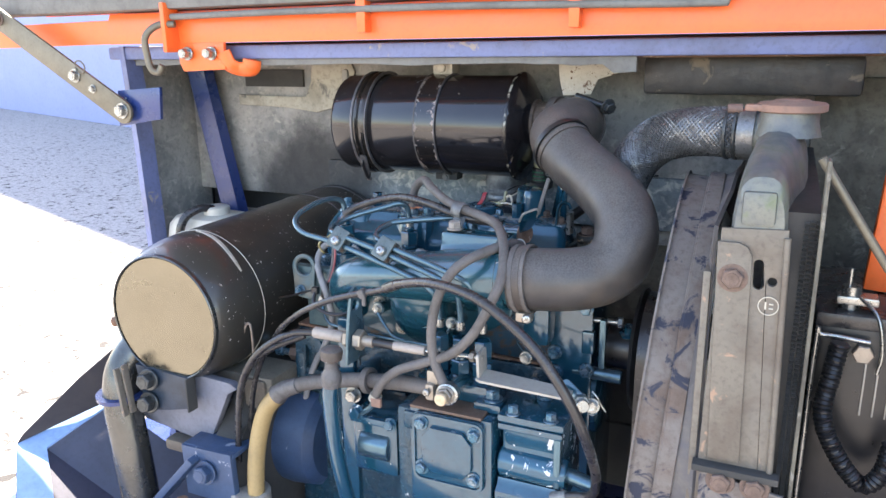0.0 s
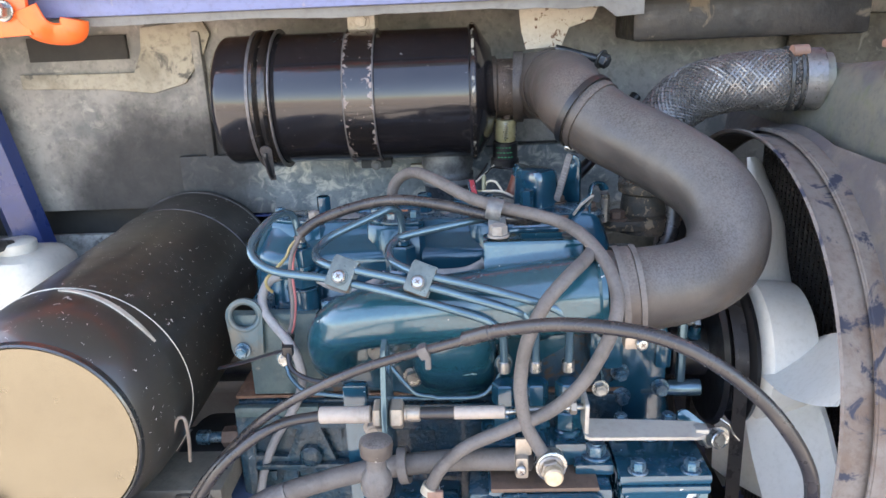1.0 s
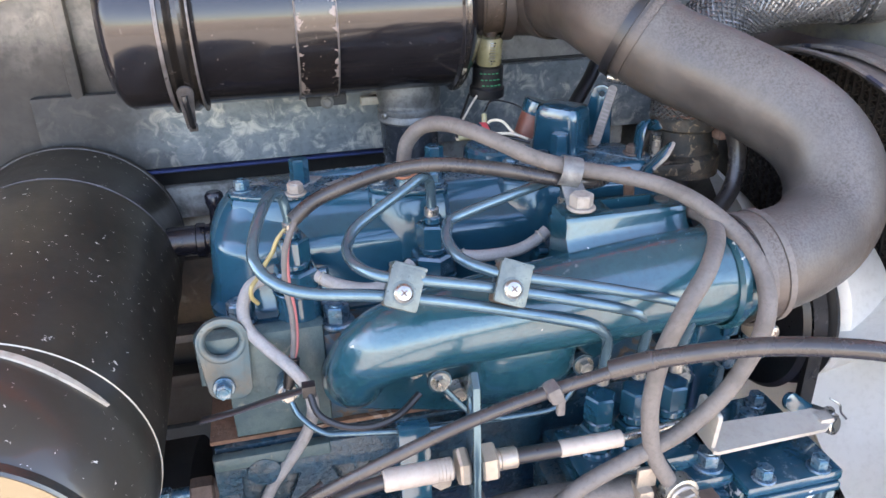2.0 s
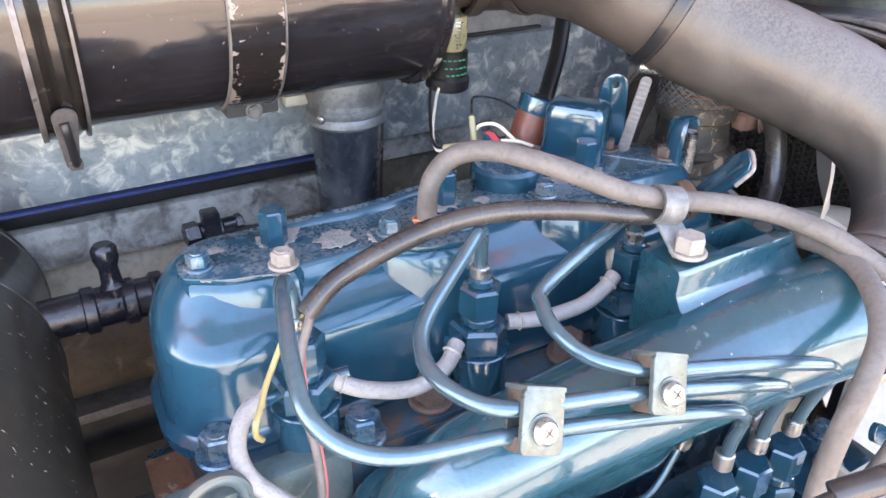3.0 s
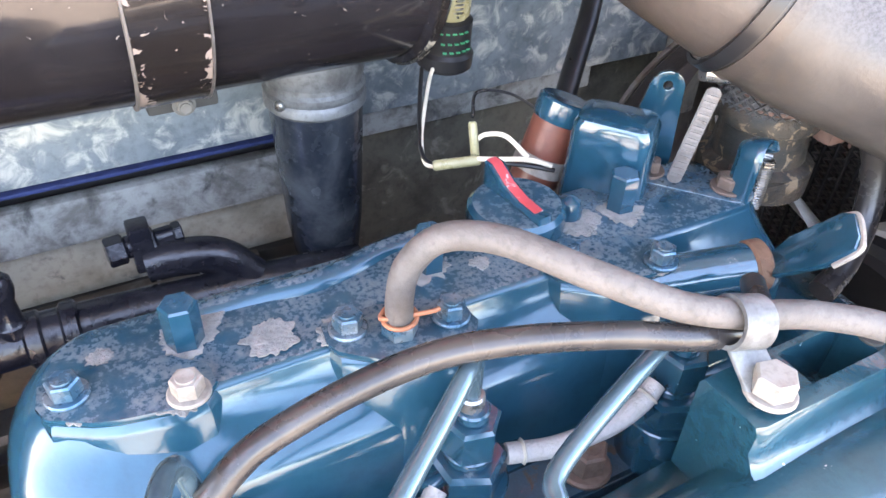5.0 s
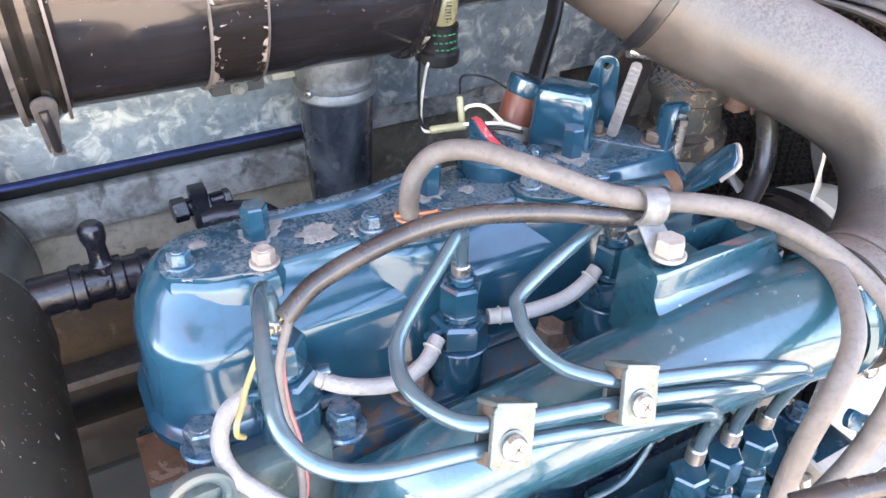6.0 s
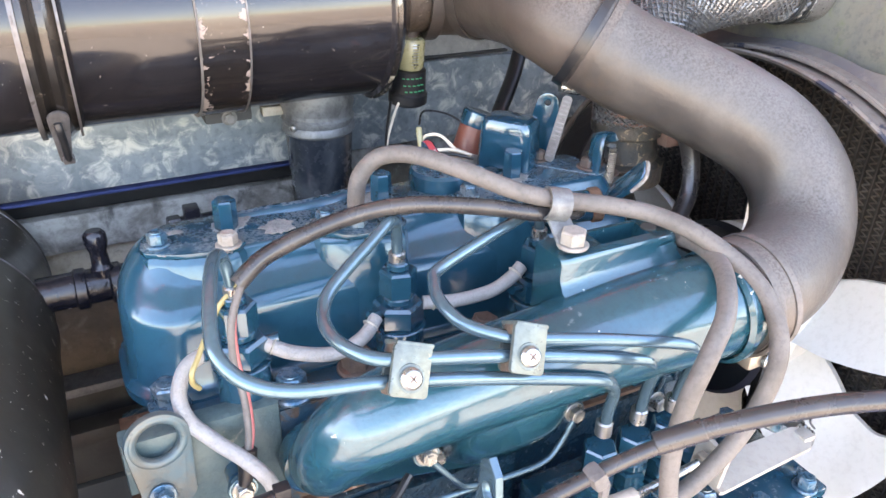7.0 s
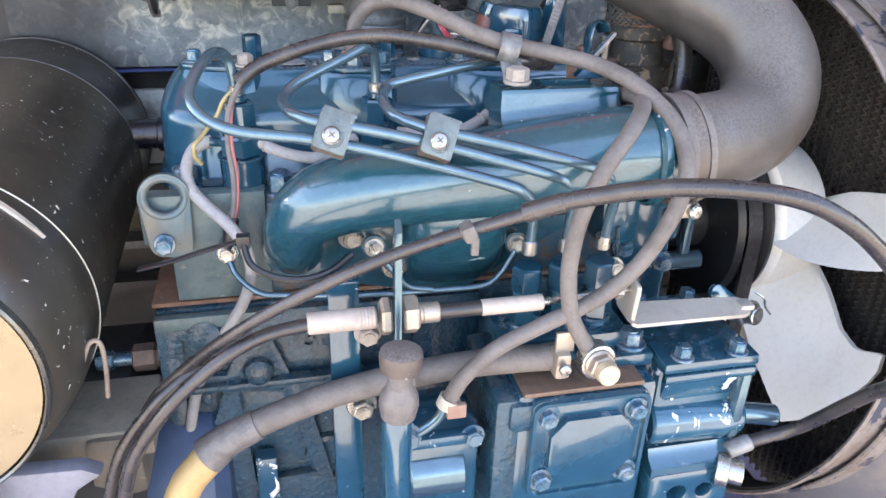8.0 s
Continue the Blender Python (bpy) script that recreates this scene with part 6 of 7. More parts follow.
def rear_cable():
    c = thing("rear_cable", "black cable running down the bulkhead", "cable", (-0.02, 1.05, 1.38))
    part("cable", tube([(0.03, 1.09, 1.47), (0.006, 1.075, 1.445), (-0.018, 1.05, 1.415), (-0.05, 1.02, 1.39), (-0.075, 0.995, 1.37)], 0.0065), M_plastic, c)


rear_cable()


# ---- intake manifold, injectors, fuel pipes ----
def manifold():
    m = thing("intake_manifold", "glossy blue cast intake manifold along the cylinder head", "manifold", (-0.17, 0.78, 1.28))
    log = [(-0.052, 0.7480, 1.3660), (-0.075, 0.7510, 1.3640), (-0.110, 0.7575, 1.3585), (-0.160, 0.7640, 1.3515), (-0.205, 0.7670, 1.3465), (-0.240, 0.7690, 1.3420), (-0.264, 0.7730, 1.3340), (-0.278, 0.7800, 1.3200), (-0.2820, 0.7900, 1.3030), (-0.281, 0.807, 1.2880)]
    part("log", tube(log, [0.0300, 0.0298, 0.0292, 0.0278, 0.0258, 0.0245, 0.0232, 0.0205, 0.0190, 0.0190], 44, 10), M_casting, m, sharp=60)
    part("end_bead", lathe([(-0.002, 0.0300), (0, 0.0325), (0.004, 0.0325), (0.006, 0.0300)], (-0.068, 0.7485, 1.3645), (1, -0.02, 0.04), 44, None, False), M_casting, m)
    run = []
    for x, y, z, w, h in ((-0.180, 0.770, 1.350, 0.030, 0.024), (-0.1795, 0.770, 1.334, 0.033, 0.0235), (-0.179, 0.776, 1.312, 0.035, 0.0225), (-0.178, 0.788, 1.292, 0.0355, 0.0215), (-0.177, 0.803, 1.276, 0.035, 0.0205), (-0.1765, 0.816, 1.266, 0.034, 0.020)):
        run.append([(x + w * math.copysign(abs(math.cos(a)) ** 0.6, math.cos(a)), y + h * 0.72 * math.copysign(abs(math.sin(a)) ** 0.7, math.sin(a)), z + h * 0.62 * math.copysign(abs(math.sin(a)) ** 0.7, math.sin(a))) for a in np.linspace(0, 2 * math.pi, 40, False).tolist()])
    part("runner", loft(run), M_casting, m, sharp=60)
    part("web", tube([(-0.112, 0.762, 1.354), (-0.114, 0.776, 1.338), (-0.118, 0.802, 1.328)], [0.023, 0.023, 0.023], 30, 8), M_casting, m, sharp=60)
    part("flange", sheet(hull2([(-0.281, 1.290, 0.022), (-0.177, 1.272, 0.027), (-0.10, 1.312, 0.022)]), basis((0, 0.808, 0), (1, 0, 0), (0, 0, 1)), 0.014, 0.002), M_casting, m)
    for x, z in ((-0.244, 1.297), (-0.146, 1.292), (-0.215, 1.272)):
        bolt(m, (x, 0.800, z), (0, -1, 0.05), 0.0068, 0.007, M_zinc)
    # raised pad on top with the clamp bolt
    pad = []
    for x, s, hollow in ((-0.152, 0.92, 0), (-0.149, 1.0, 0), (-0.1215, 1.0, 0), (-0.1190, 1.0, 1), (-0.0900, 1.0, 1), (-0.0880, 1.0, 0), (-0.078, 1.0, 0), (-0.0745, 0.92, 0)):
        zf = 1.383 + (x + 0.152) * 0.11
        back, top = (1 - s) * 0.02, 1.3985 - (1 - s) * 0.01
        pad.append([(x, y, z) for y, z in ((0.7600, 1.352), (0.7600, zf - 0.016), (0.7660, zf - 0.008), (0.7730 + back, zf - 0.003), (0.7768 + back, zf + 0.003), (0.7765 + back, top - 0.0025), (0.778 + back, top), (0.7840, top + 0.0004),
                                             (0.7848, top - 0.024 * hollow), (0.7985, top - 0.024 * hollow), (0.7995, top), (0.8020, top), (0.8035, top - 0.0025), (0.8035, 1.352))])
    part("top_pad", loft(pad), M_casting, m)
    part("pad_hole", lathe([(0, 0.0045), (0.0012, 0.0045)], (-0.085, 0.790, 1.3985), (0, 0, 1), 20), M_dark, m)
    bolt(m, (-0.140, 0.7865, 1.4005), (0, 0, 1), 0.0072, 0.0085, M_whitebolt, "white_bolt", 1.22, False, "chalky white hexagon bolt")
    return m


manifold()


def p_clamp():
    c = thing("hose_clip", "grey metal strap clip holding hose and cable", "clip", (-0.14, 0.79, 1.40))
    part("ring", lathe([(-0.0060, 0.0075), (-0.0062, 0.0092), (0.0062, 0.0092), (0.0060, 0.0075)], (-0.1415, 0.8035, 1.4185), (1, -0.22, -0.22), 32, None, False), M_strap, c)
    part("leg", sheet([(-0.0075, 0), (0.0075, 0), (0.0068, 0.022), (-0.0068, 0.022)], basis((-0.1405, 0.7870, 1.4000), (1, 0, 0), (0.0, 0.55, 0.42)), 0.0022), M_strap, c)
    return c


p_clamp()


def injector_kind(x, y):
    i = thing("injector", "blue fuel injector with stacked hexagon nuts", "injector", (x, y, 1.334), "injectors in the cylinder head")
    at = aim((x, y, 1.334), (0.0, -0.02, 1))
    part("union_nut", hexes([(0.030, 0.047, 0.0108)], None, 0.3), M_engine, i, "", at)
    part("holder", hexes([(0.026, 0.031, -0.0095), (0.047, 0.0515, -0.0062)]), M_engine, i, "", at)
    part("body_nut", hexes([(0.011, 0.026, 0.0148)], None, 0.1), M_engine, i, "", at)
    part("base", hexes([(-0.018, 0.011, -0.0150), (0.0095, 0.0115, -0.0162)]), M_engine, i, "", at)
    for s in (-1, 1):
        part("return_stub", rod((x + s * 0.010, y - 0.002, 1.354), (x + s * 0.020, y - 0.005, 1.356), 0.0032, 12), M_engine, i)
    return i


first = injector_kind(-0.221, 0.836)
for dx, dy in ((-0.090, 0.002), (0.088, -0.008)):
    copy_thing(first, Matrix.Translation(first.location + Vector((dx, dy, 0))))


def fuel_line(pts, end, tip):
    f = thing("fuel_line", "bent blue steel injection pipe from pump to injector", "fuel pipe", tip, "injection pipes")
    part("pipe", tube(pts, 0.0033, 14, 8), M_linepaint, f)
    part("sleeve", rod(end, Vector(end) + Vector((0, 0, 0.010)), 0.0048, 14, None, 0.0008), M_zinc, f)
    part("cone", rod(Vector(tip) - Vector((0, 0, 0.004)), Vector(tip) + Vector((0, 0, 0.007)), 0.0048, 14, None, 0.0008), M_zinc, f)
    return f


fuel_line([(-0.3112, 0.838, 1.380), (-0.3120, 0.838, 1.396), (-0.3145, 0.836, 1.409), (-0.3195, 0.826, 1.4145), (-0.3250, 0.806, 1.4150), (-0.3310, 0.780, 1.4095), (-0.3320, 0.764, 1.4030), (-0.3240, 0.7525, 1.3955), (-0.3060, 0.7450, 1.3900), (-0.2680, 0.7400, 1.3855), (-0.2200, 0.7365, 1.3740), (-0.1620, 0.7335, 1.3560), (-0.1480, 0.7335, 1.3490), (-0.1405, 0.7370, 1.3380), (-0.1390, 0.7405, 1.3220), (-0.1390, 0.742, 1.304)], (-0.139, 0.742, 1.304), (-0.3112, 0.838, 1.384))
fuel_line([(-0.2212, 0.836, 1.380), (-0.2212, 0.836, 1.398), (-0.2232, 0.833, 1.4105), (-0.2300, 0.826, 1.4150), (-0.2420, 0.817, 1.4120), (-0.2720, 0.795, 1.4035), (-0.2810, 0.782, 1.3990), (-0.2825, 0.768, 1.3970), (-0.2780, 0.754, 1.3960), (-0.2680, 0.7440, 1.3950), (-0.2500, 0.7400, 1.3925), (-0.2000, 0.7365, 1.3805), (-0.1360, 0.7330, 1.3610), (-0.1220, 0.7330, 1.3540), (-0.1155, 0.7365, 1.3430), (-0.1148, 0.7405, 1.3250), (-0.1148, 0.742, 1.304)], (-0.1148, 0.742, 1.304), (-0.2212, 0.836, 1.384))
fuel_line([(-0.1330, 0.828, 1.380), (-0.1335, 0.828, 1.396), (-0.1370, 0.825, 1.4050), (-0.1460, 0.821, 1.4065), (-0.1620, 0.815, 1.4055), (-0.2140, 0.795, 1.4010), (-0.2230, 0.785, 1.3990), (-0.2260, 0.772, 1.3965), (-0.2220, 0.757, 1.3925), (-0.2100, 0.7460, 1.3895), (-0.1950, 0.7400, 1.3865), (-0.1500, 0.7345, 1.3760), (-0.1120, 0.7290, 1.3660), (-0.0985, 0.7280, 1.3600), (-0.0910, 0.7310, 1.3490), (-0.0898, 0.7380, 1.3270), (-0.0898, 0.742, 1.304)], (-0.0898, 0.742, 1.304), (-0.1330, 0.828, 1.384))


def line_clamp(c):
    k = thing("pipe_clamp", "small zinc plate clamp with cross-head screw on fuel pipes", "pipe clamp", c, "clamps on the injection pipes")
    n = Vector((-0.03, -0.86, 0.50)).normalized()
    up = Vector((0.30, 0.49, 0.81))
    across = Vector((0.935, -0.08, -0.37))
    c = Vector(c)
    part("front_plate", sheet(rounded(0.0185, 0.0228, 0.0022), basis(c + n * 0.0055, across, up), 0.0024, 0.0005), M_clamp, k)
    part("back_plate", sheet(rounded(0.0185, 0.0228, 0.0022), basis(c - n * 0.0055, across, up), 0.0024, 0.0005), M_clamp, k)
    m = basis(c, across, up)
    for s in (1, -1):
        part("cushion", box(c + m.to_3x3() @ Vector((0, s * 0.0085, 0)), (0.018, 0.0055, 0.008), 0.001, m.to_3x3()), M_neck, k)
    part("fold", box(c + m.to_3x3() @ Vector((0, 0.0112, 0)), (0.0183, 0.0022, 0.0132), 0.0008, m.to_3x3()), M_clamp, k)
    screw(k, c + n * 0.0066 - m.to_3x3() @ Vector((0, 0.003, 0)), n, 0.0050)
    part("washer", lathe([(0, 0.0064), (0.0012, 0.0062)], c + n * 0.0064 - m.to_3x3() @ Vector((0, 0.003, 0)), n, 24), M_clamp, k)
    return k


line_clamp((-0.2580, 0.7405, 1.3885))
line_clamp((-0.2000, 0.7380, 1.3835))


def hose_thing(name, label, pts, r, mat, category="hose", seg=16, kind_group=""):
    base = min((Vector(p) for p in pts), key=lambda p: p.z)
    h = thing(name, label, category, base, kind_group)
    part("hose", tube(pts, r, seg), mat, h)
    return h


h1 = hose_thing("breather_hose", "dusty brown rubber breather hose looping over the engine",
                [(-0.2320, 0.869, 1.394), (-0.2320, 0.869, 1.412), (-0.2290, 0.868, 1.4255), (-0.2190, 0.864, 1.4360), (-0.2050, 0.850, 1.4400), (-0.1870, 0.827, 1.4370), (-0.1630, 0.812, 1.4270), (-0.1400, 0.804, 1.4205), (-0.1150, 0.797, 1.4160), (-0.0920, 0.783, 1.4120), (-0.0775, 0.762, 1.4070), (-0.0665, 0.740, 1.3970), (-0.0605, 0.722, 1.3845), (-0.0600, 0.7105, 1.3700), (-0.0645, 0.703, 1.3560),
                 (-0.0725, 0.700, 1.3380), (-0.0865, 0.699, 1.3150), (-0.1080, 0.700, 1.2940), (-0.1400, 0.701, 1.2785), (-0.1690, 0.700, 1.2655), (-0.1890, 0.700, 1.2470), (-0.1990, 0.701, 1.2270)], 0.0050, M_hose)
part("wire_clip", tube([(-0.2320 + 0.0060 * math.cos(a), 0.869 + 0.0060 * math.sin(a), 1.4005 + 0.0003 * a) for a in np.linspace(0, 9.4, 16)] + [(-0.222, 0.866, 1.4030), (-0.218, 0.866, 1.4030)], 0.0009, 8, 4), M_orange_clip, h1, "orange rusty wire clip")
part("stub", hexes([(0.002, 0.0085, 0.0066)], None, 0.3), M_bolt, h1, "", aim((-0.232, 0.869, 1.3925), (0, 0, 1)))
part("end_clip", box((-0.194, 0.696, 1.2255), (0.012, 0.004, 0.010), 0.001), M_caprust, h1)
part("end_band", band((-0.198, 0.701, 1.2285), (-0.4, 0, -1), 0.0056, 0.007, 0.0012, 20), M_bandend, h1)
part("drain_pipe", tube([(-0.1985, 0.701, 1.230), (-0.204, 0.702, 1.216), (-0.216, 0.703, 1.206), (-0.232, 0.705, 1.202)], 0.0035, 12), M_linepaint, h1, "bent blue pipe stub")

h2 = hose_thing("fuel_hose", "dusty brown fuel hose dropping to the pump banjo",
           [(-0.0720, 0.806, 1.384), (-0.0680, 0.790, 1.3900), (-0.0690, 0.765, 1.3960), (-0.0780, 0.739, 1.3965), (-0.0960, 0.716, 1.3890), (-0.1115, 0.707, 1.3740), (-0.1235, 0.704, 1.3490), (-0.1285, 0.702, 1.3250), (-0.1290, 0.700, 1.3050), (-0.1246, 0.6985, 1.2820), (-0.1145, 0.696, 1.2630), (-0.1080, 0.693, 1.2530)], 0.0050, M_hose)

part("end_band", band((-0.1115, 0.6945, 1.2580), (0.6, -0.25, -1), 0.0053, 0.007, 0.0012, 20), M_bandend, h2, "crimped end band")
part("upper_band", band((-0.0700, 0.799, 1.3870), (0.25, -0.9, 0.35), 0.0053, 0.006, 0.0011, 20), M_bandend, h2)


def control_cable():
    c = thing("control_cable", "dusty black control cable arching across the engine", "cable", (0.05, 0.65, 1.1))
    a = [(-0.410, 0.735, 1.04), (-0.404, 0.735, 1.11), (-0.393, 0.734, 1.180), (-0.374, 0.731, 1.227), (-0.348, 0.722, 1.259), (-0.316, 0.704, 1.292), (-0.280, 0.692, 1.318), (-0.245, 0.687, 1.336), (-0.212, 0.684, 1.348), (-0.180, 0.680, 1.358), (-0.160, 0.674, 1.366)]
    b = [(-0.165, 0.6765, 1.364), (-0.145, 0.667, 1.3735), (-0.105, 0.648, 1.3850), (-0.060, 0.630, 1.3860), (-0.028, 0.622, 1.3745), (0.006, 0.620, 1.3480), (0.028, 0.618, 1.3210), (0.043, 0.621, 1.2920), (0.0512, 0.632, 1.2600), (0.0515, 0.646, 1.2410), (0.0515, 0.662, 1.2180), (0.0480, 0.678, 1.1930), (0.0400, 0.688, 1.1775), (0.0250, 0.692, 1.1710), (0.0080, 0.694, 1.1650)]
    part("inner_sheath", tube(a, 0.0034), M_cable, c)
    part("outer_sheath", tube(b, 0.0046), M_cable, c)
    part("tape_end", rod((-0.168, 0.6785, 1.3625), (-0.150, 0.6695, 1.3715), 0.0052, 16, None, 0.0006), M_cable, c)
    part("clip", box((-0.196, 0.681, 1.353), (0.008, 0.0105, 0.0100), 0.003, Matrix.Rotation(-0.4, 3, "Y")), M_tape, c, "grey clip")
    part("ferrule", rod((0.0180, 0.6930, 1.1685), (0.0020, 0.6940, 1.1620), 0.0060, 18, None, 0.001), M_strap, c)
    part("clip_tail", box((-0.193, 0.678, 1.346), (0.004, 0.003, 0.010), 0.0008), M_tape, c)
    return c


control_cable()


def throttle_cable():
    t = thing("throttle_cable", "throttle cable with threaded brass ends in a bracket", "cable", (-0.23, 0.71, 1.26))
    y, z = 0.7115, 1.2875
    part("cable", tube([(-0.408, 0.712, 1.02), (-0.402, 0.710, 1.12), (-0.386, 0.704, 1.20), (-0.362, 0.700, 1.243), (-0.333, 0.703, 1.270), (-0.305, 0.7085, 1.2835), (-0.275, y, z)], 0.0040), M_cable, t)
    part("cable", tube([(-0.420, 0.722, 1.02), (-0.413, 0.722, 1.12), (-0.396, 0.718, 1.195), (-0.370, 0.717, 1.236), (-0.345, 0.722, 1.255), (-0.31, 0.735, 1.27)], 0.0038), M_cable, t)
    part("sleeve", rod((-0.279, y, z), (-0.240, y, z), 0.0064, 18, None, 0.0008), M_sleeve, t, "pale plastic sleeve")
    for run in (range(5), range(5, 9)):
        b = bmesh.new()
        lathe([(0, 0.0055), (0.0001, 0.0058)] + [q for k in range(len(run)) for q in ((k * 0.002 + 0.0004, 0.0058), (k * 0.002 + 0.001, 0.0066), (k * 0.002 + 0.0016, 0.0058))], (-0.250 + run[0] * 0.002 + (0.020 if run[0] else 0), y, z), (1, 0, 0), 18, b, False)
        part("thread", b, M_brass, t)
    for x, w in ((-0.2345, 0.0062), (-0.2205, 0.0095)):
        part("lock_nut", hexes([(0, w, 0.0115)], None, 0.3), M_brass, t, "", aim((x - w / 2, y, z), (1, 0, 0)))
    part("threaded_end", rod((-0.216, y, z), (-0.203, y, z), 0.0062, 18, None, 0.0008), M_brass, t)
    part("boot", rod((-0.204, y, z), (-0.176, y - 0.001, z + 0.0005), 0.0046, 16, None, 0.0006), M_cable, t)
    part("sleeve", rod((-0.178, y - 0.001, z + 0.0005), (-0.140, y - 0.002, z + 0.001), 0.0050, 16, None, 0.0006), M_sleeve, t, "pale plastic sleeve")
    part("rod", rod((-0.140, y - 0.002, z + 0.001), (-0.078, y + 0.003, z + 0.0015), 0.0024, 12), M_zinc, t)
    part("rod_nut", hexes([(0, 0.005, 0.0055)]), M_brass, t, "", aim((-0.092, y + 0.002, z + 0.0015), (1, 0, 0)))
    m = basis((-0.2275, 0.7130, 1.300), (0.10, 0.995, 0), (0, -0.10, 1))
    part("bracket", sheet([(-0.016, -0.038), (0.016, -0.038), (0.015, 0.0), (0.010, 0.040), (0.002, 0.047), (-0.006, 0.042), (-0.013, 0.0)], m, 0.004, 0.0008, holes=[circle(0.001, 0.026, 0.006, 18)]), M_linepaint, t, "blue steel bracket plate")
    return t


throttle_cable()


def pump_lever():
    l = thing("pump_lever", "pale grey cranked steel lever on the injection pump", "lever", (-0.04, 0.72, 1.255))
    part("tab", sheet(rounded(0.022, 0.028, 0.003), basis((-0.0805, 0.7155, 1.2830), (0, 1, 0.1), (0.0, -0.1, 1)), 0.0032), M_tab, l)
    part("arm", loft([[(x, y0, z), (x, y1, z + 0.004), (x, y1, z + 0.0015), (x, y0, z - 0.0025)] for x, y0, y1, z in ((-0.082, 0.703, 0.7235, 1.2712), (-0.078, 0.7035, 0.7240, 1.2690), (-0.03, 0.7080, 0.7260, 1.2655), (0.004, 0.7110, 0.7270, 1.2630), (0.010, 0.7150, 0.7240, 1.2622))]), M_tab, l)
    part("arm_tip", box((0.0075, 0.720, 1.2645), (0.010, 0.010, 0.004), 0.001), M_tab, l)
    part("pivot", hexes([(0, 0.012, 0.009), (0.012, 0.020, -0.0065)]), M_zinc, l, "", aim((0.016, 0.741, 1.2475), (0.35, -0.9, 0.2)))
    part("link", sheet(hull2([(0, 0, 0.006), (0.034, -0.010, 0.005)]), basis((0.001, 0.742, 1.262), (0.9, 0.0, -0.35), (0.2, 0.3, 0.9)), 0.004), M_engine, l)
    bolt(l, (0.0285, 0.7385, 1.2465), (0.1, -1, 0.2), 0.0058, 0.006, M_zinc)
    part("cotter", tube([(0.028, 0.738, 1.262), (0.034, 0.735, 1.258), (0.038, 0.736, 1.250), (0.043, 0.735, 1.244)], 0.0008, 6), M_zinc, l)
    return l


pump_lever()


def injection_pump():
    p = thing("injection_pump", "blue diesel injection pump with ribbed cover plate", "fuel pump", (-0.10, 0.74, 1.05))
    part("body", box((-0.108, 0.745, 1.155), (0.094, 0.100, 0.150), 0.005), M_engine, p)
    part("rust_ledge", box((-0.112, 0.716, 1.2315), (0.080, 0.046, 0.0035), 0.001), M_ledge, p, "rust brown top ledge")
    # cover plate with its frame and raised panel
    part("cover_plate", sheet(rounded(0.080, 0.078, 0.008, 5, -0.1075, 1.190), basis((0, 0.6925, 0), (1, 0, 0), (0, 0, 1)), 0.006, 0.0012), M_engine, p)
    b = bmesh.new()
    rim = rounded(0.076, 0.074, 0.008, 5, -0.1075, 1.190)
    ring = [Vector((x, 0.6890, z)) for x, z in rim]
    rows = []
    for i, v in enumerate(ring):
        c = Vector((-0.1075, v.y, 1.190))
        out = (v - c).normalized()
        rows.append([v - out * 0.0022 + Vector((0, 0.001, 0)), v - out * 0.0014 - Vector((0, 0.0018, 0)), v + out * 0.0014 - Vector((0, 0.0018, 0)), v + out * 0.0022 + Vector((0, 0.001, 0))])
    loft(rows + [rows[0]], False, b)
    part("raised_rim", b, M_engine, p)
    panel = [(-0.028, -0.014), (-0.018, -0.026), (0.018, -0.026), (0.028, -0.014), (0.028, 0.014), (0.018, 0.026), (-0.018, 0.026), (-0.028, 0.014)]
    part("raised_panel", sheet([(x - 0.1075, z + 1.190) for x, z in panel], basis((0, 0.6875, 0), (1, 0, 0), (0, 0, 1)), 0.007, 0.0022), M_engine, p)
    for x, z in ((-0.1375, 1.2175), (-0.0775, 1.2155), (-0.1375, 1.1660), (-0.0785, 1.1640)):
        bolt(p, (x, 0.6895, z), (0, -1, 0), 0.0062, 0.0055, M_bolt)
    part("head_block", box((-0.1145, 0.745, 1.241), (0.088, 0.046, 0.022), 0.004), M_engine, p)
    for x in (-0.139, -0.1148, -0.0898):
        at = aim((x, 0.742, 1.250), (0, 0, 1))
        v = part("delivery_valve", hexes([(0.0, 0.006, -0.0115), (0.006, 0.022, 0.0112), (0.022, 0.028, -0.0085)], None, 0.2), M_engine, p, "", at)
        part("union_nut", hexes([(0.028, 0.046, 0.0100)], None, 0.5), M_engine, v, "", aim((x, 0.742, 1.250), (0, 0, 1)))
    bolt(p, (-0.0705, 0.722, 1.241), (0, 0, 1), 0.0078, 0.010, M_bolt)
    part("bolt_pad", box((-0.073, 0.722, 1.236), (0.030, 0.024, 0.010), 0.003), M_engine, p)
    # end housing with its lid, barrel, flange and drilled foot; its paint is flaking
    g = part("governor_case", box((-0.0235, 0.745, 1.185), (0.062, 0.078, 0.100), 0.005), M_flaky, p, "blue case with flaking white paint")
    part("case_lid", box((-0.0225, 0.738, 1.2355), (0.068, 0.082, 0.008), 0.002), M_engine, g)
    part("case_rib", box((-0.0225, 0.6985, 1.2275), (0.066, 0.006, 0.007), 0.0018), M_engine, g)
    part("barrel", lathe([(0, 0.0150), (0.002, 0.0168), (0.054, 0.0168), (0.060, 0.0150), (0.068, 0.0150), (0.070, 0.0135)], (-0.056, 0.7125, 1.1830), (1, -0.03, -0.02), 32), M_flaky, g, "polished blue barrel")
    part("case_flange", box((0.0055, 0.7020, 1.1990), (0.007, 0.012, 0.056), 0.002), M_linepaint, g)
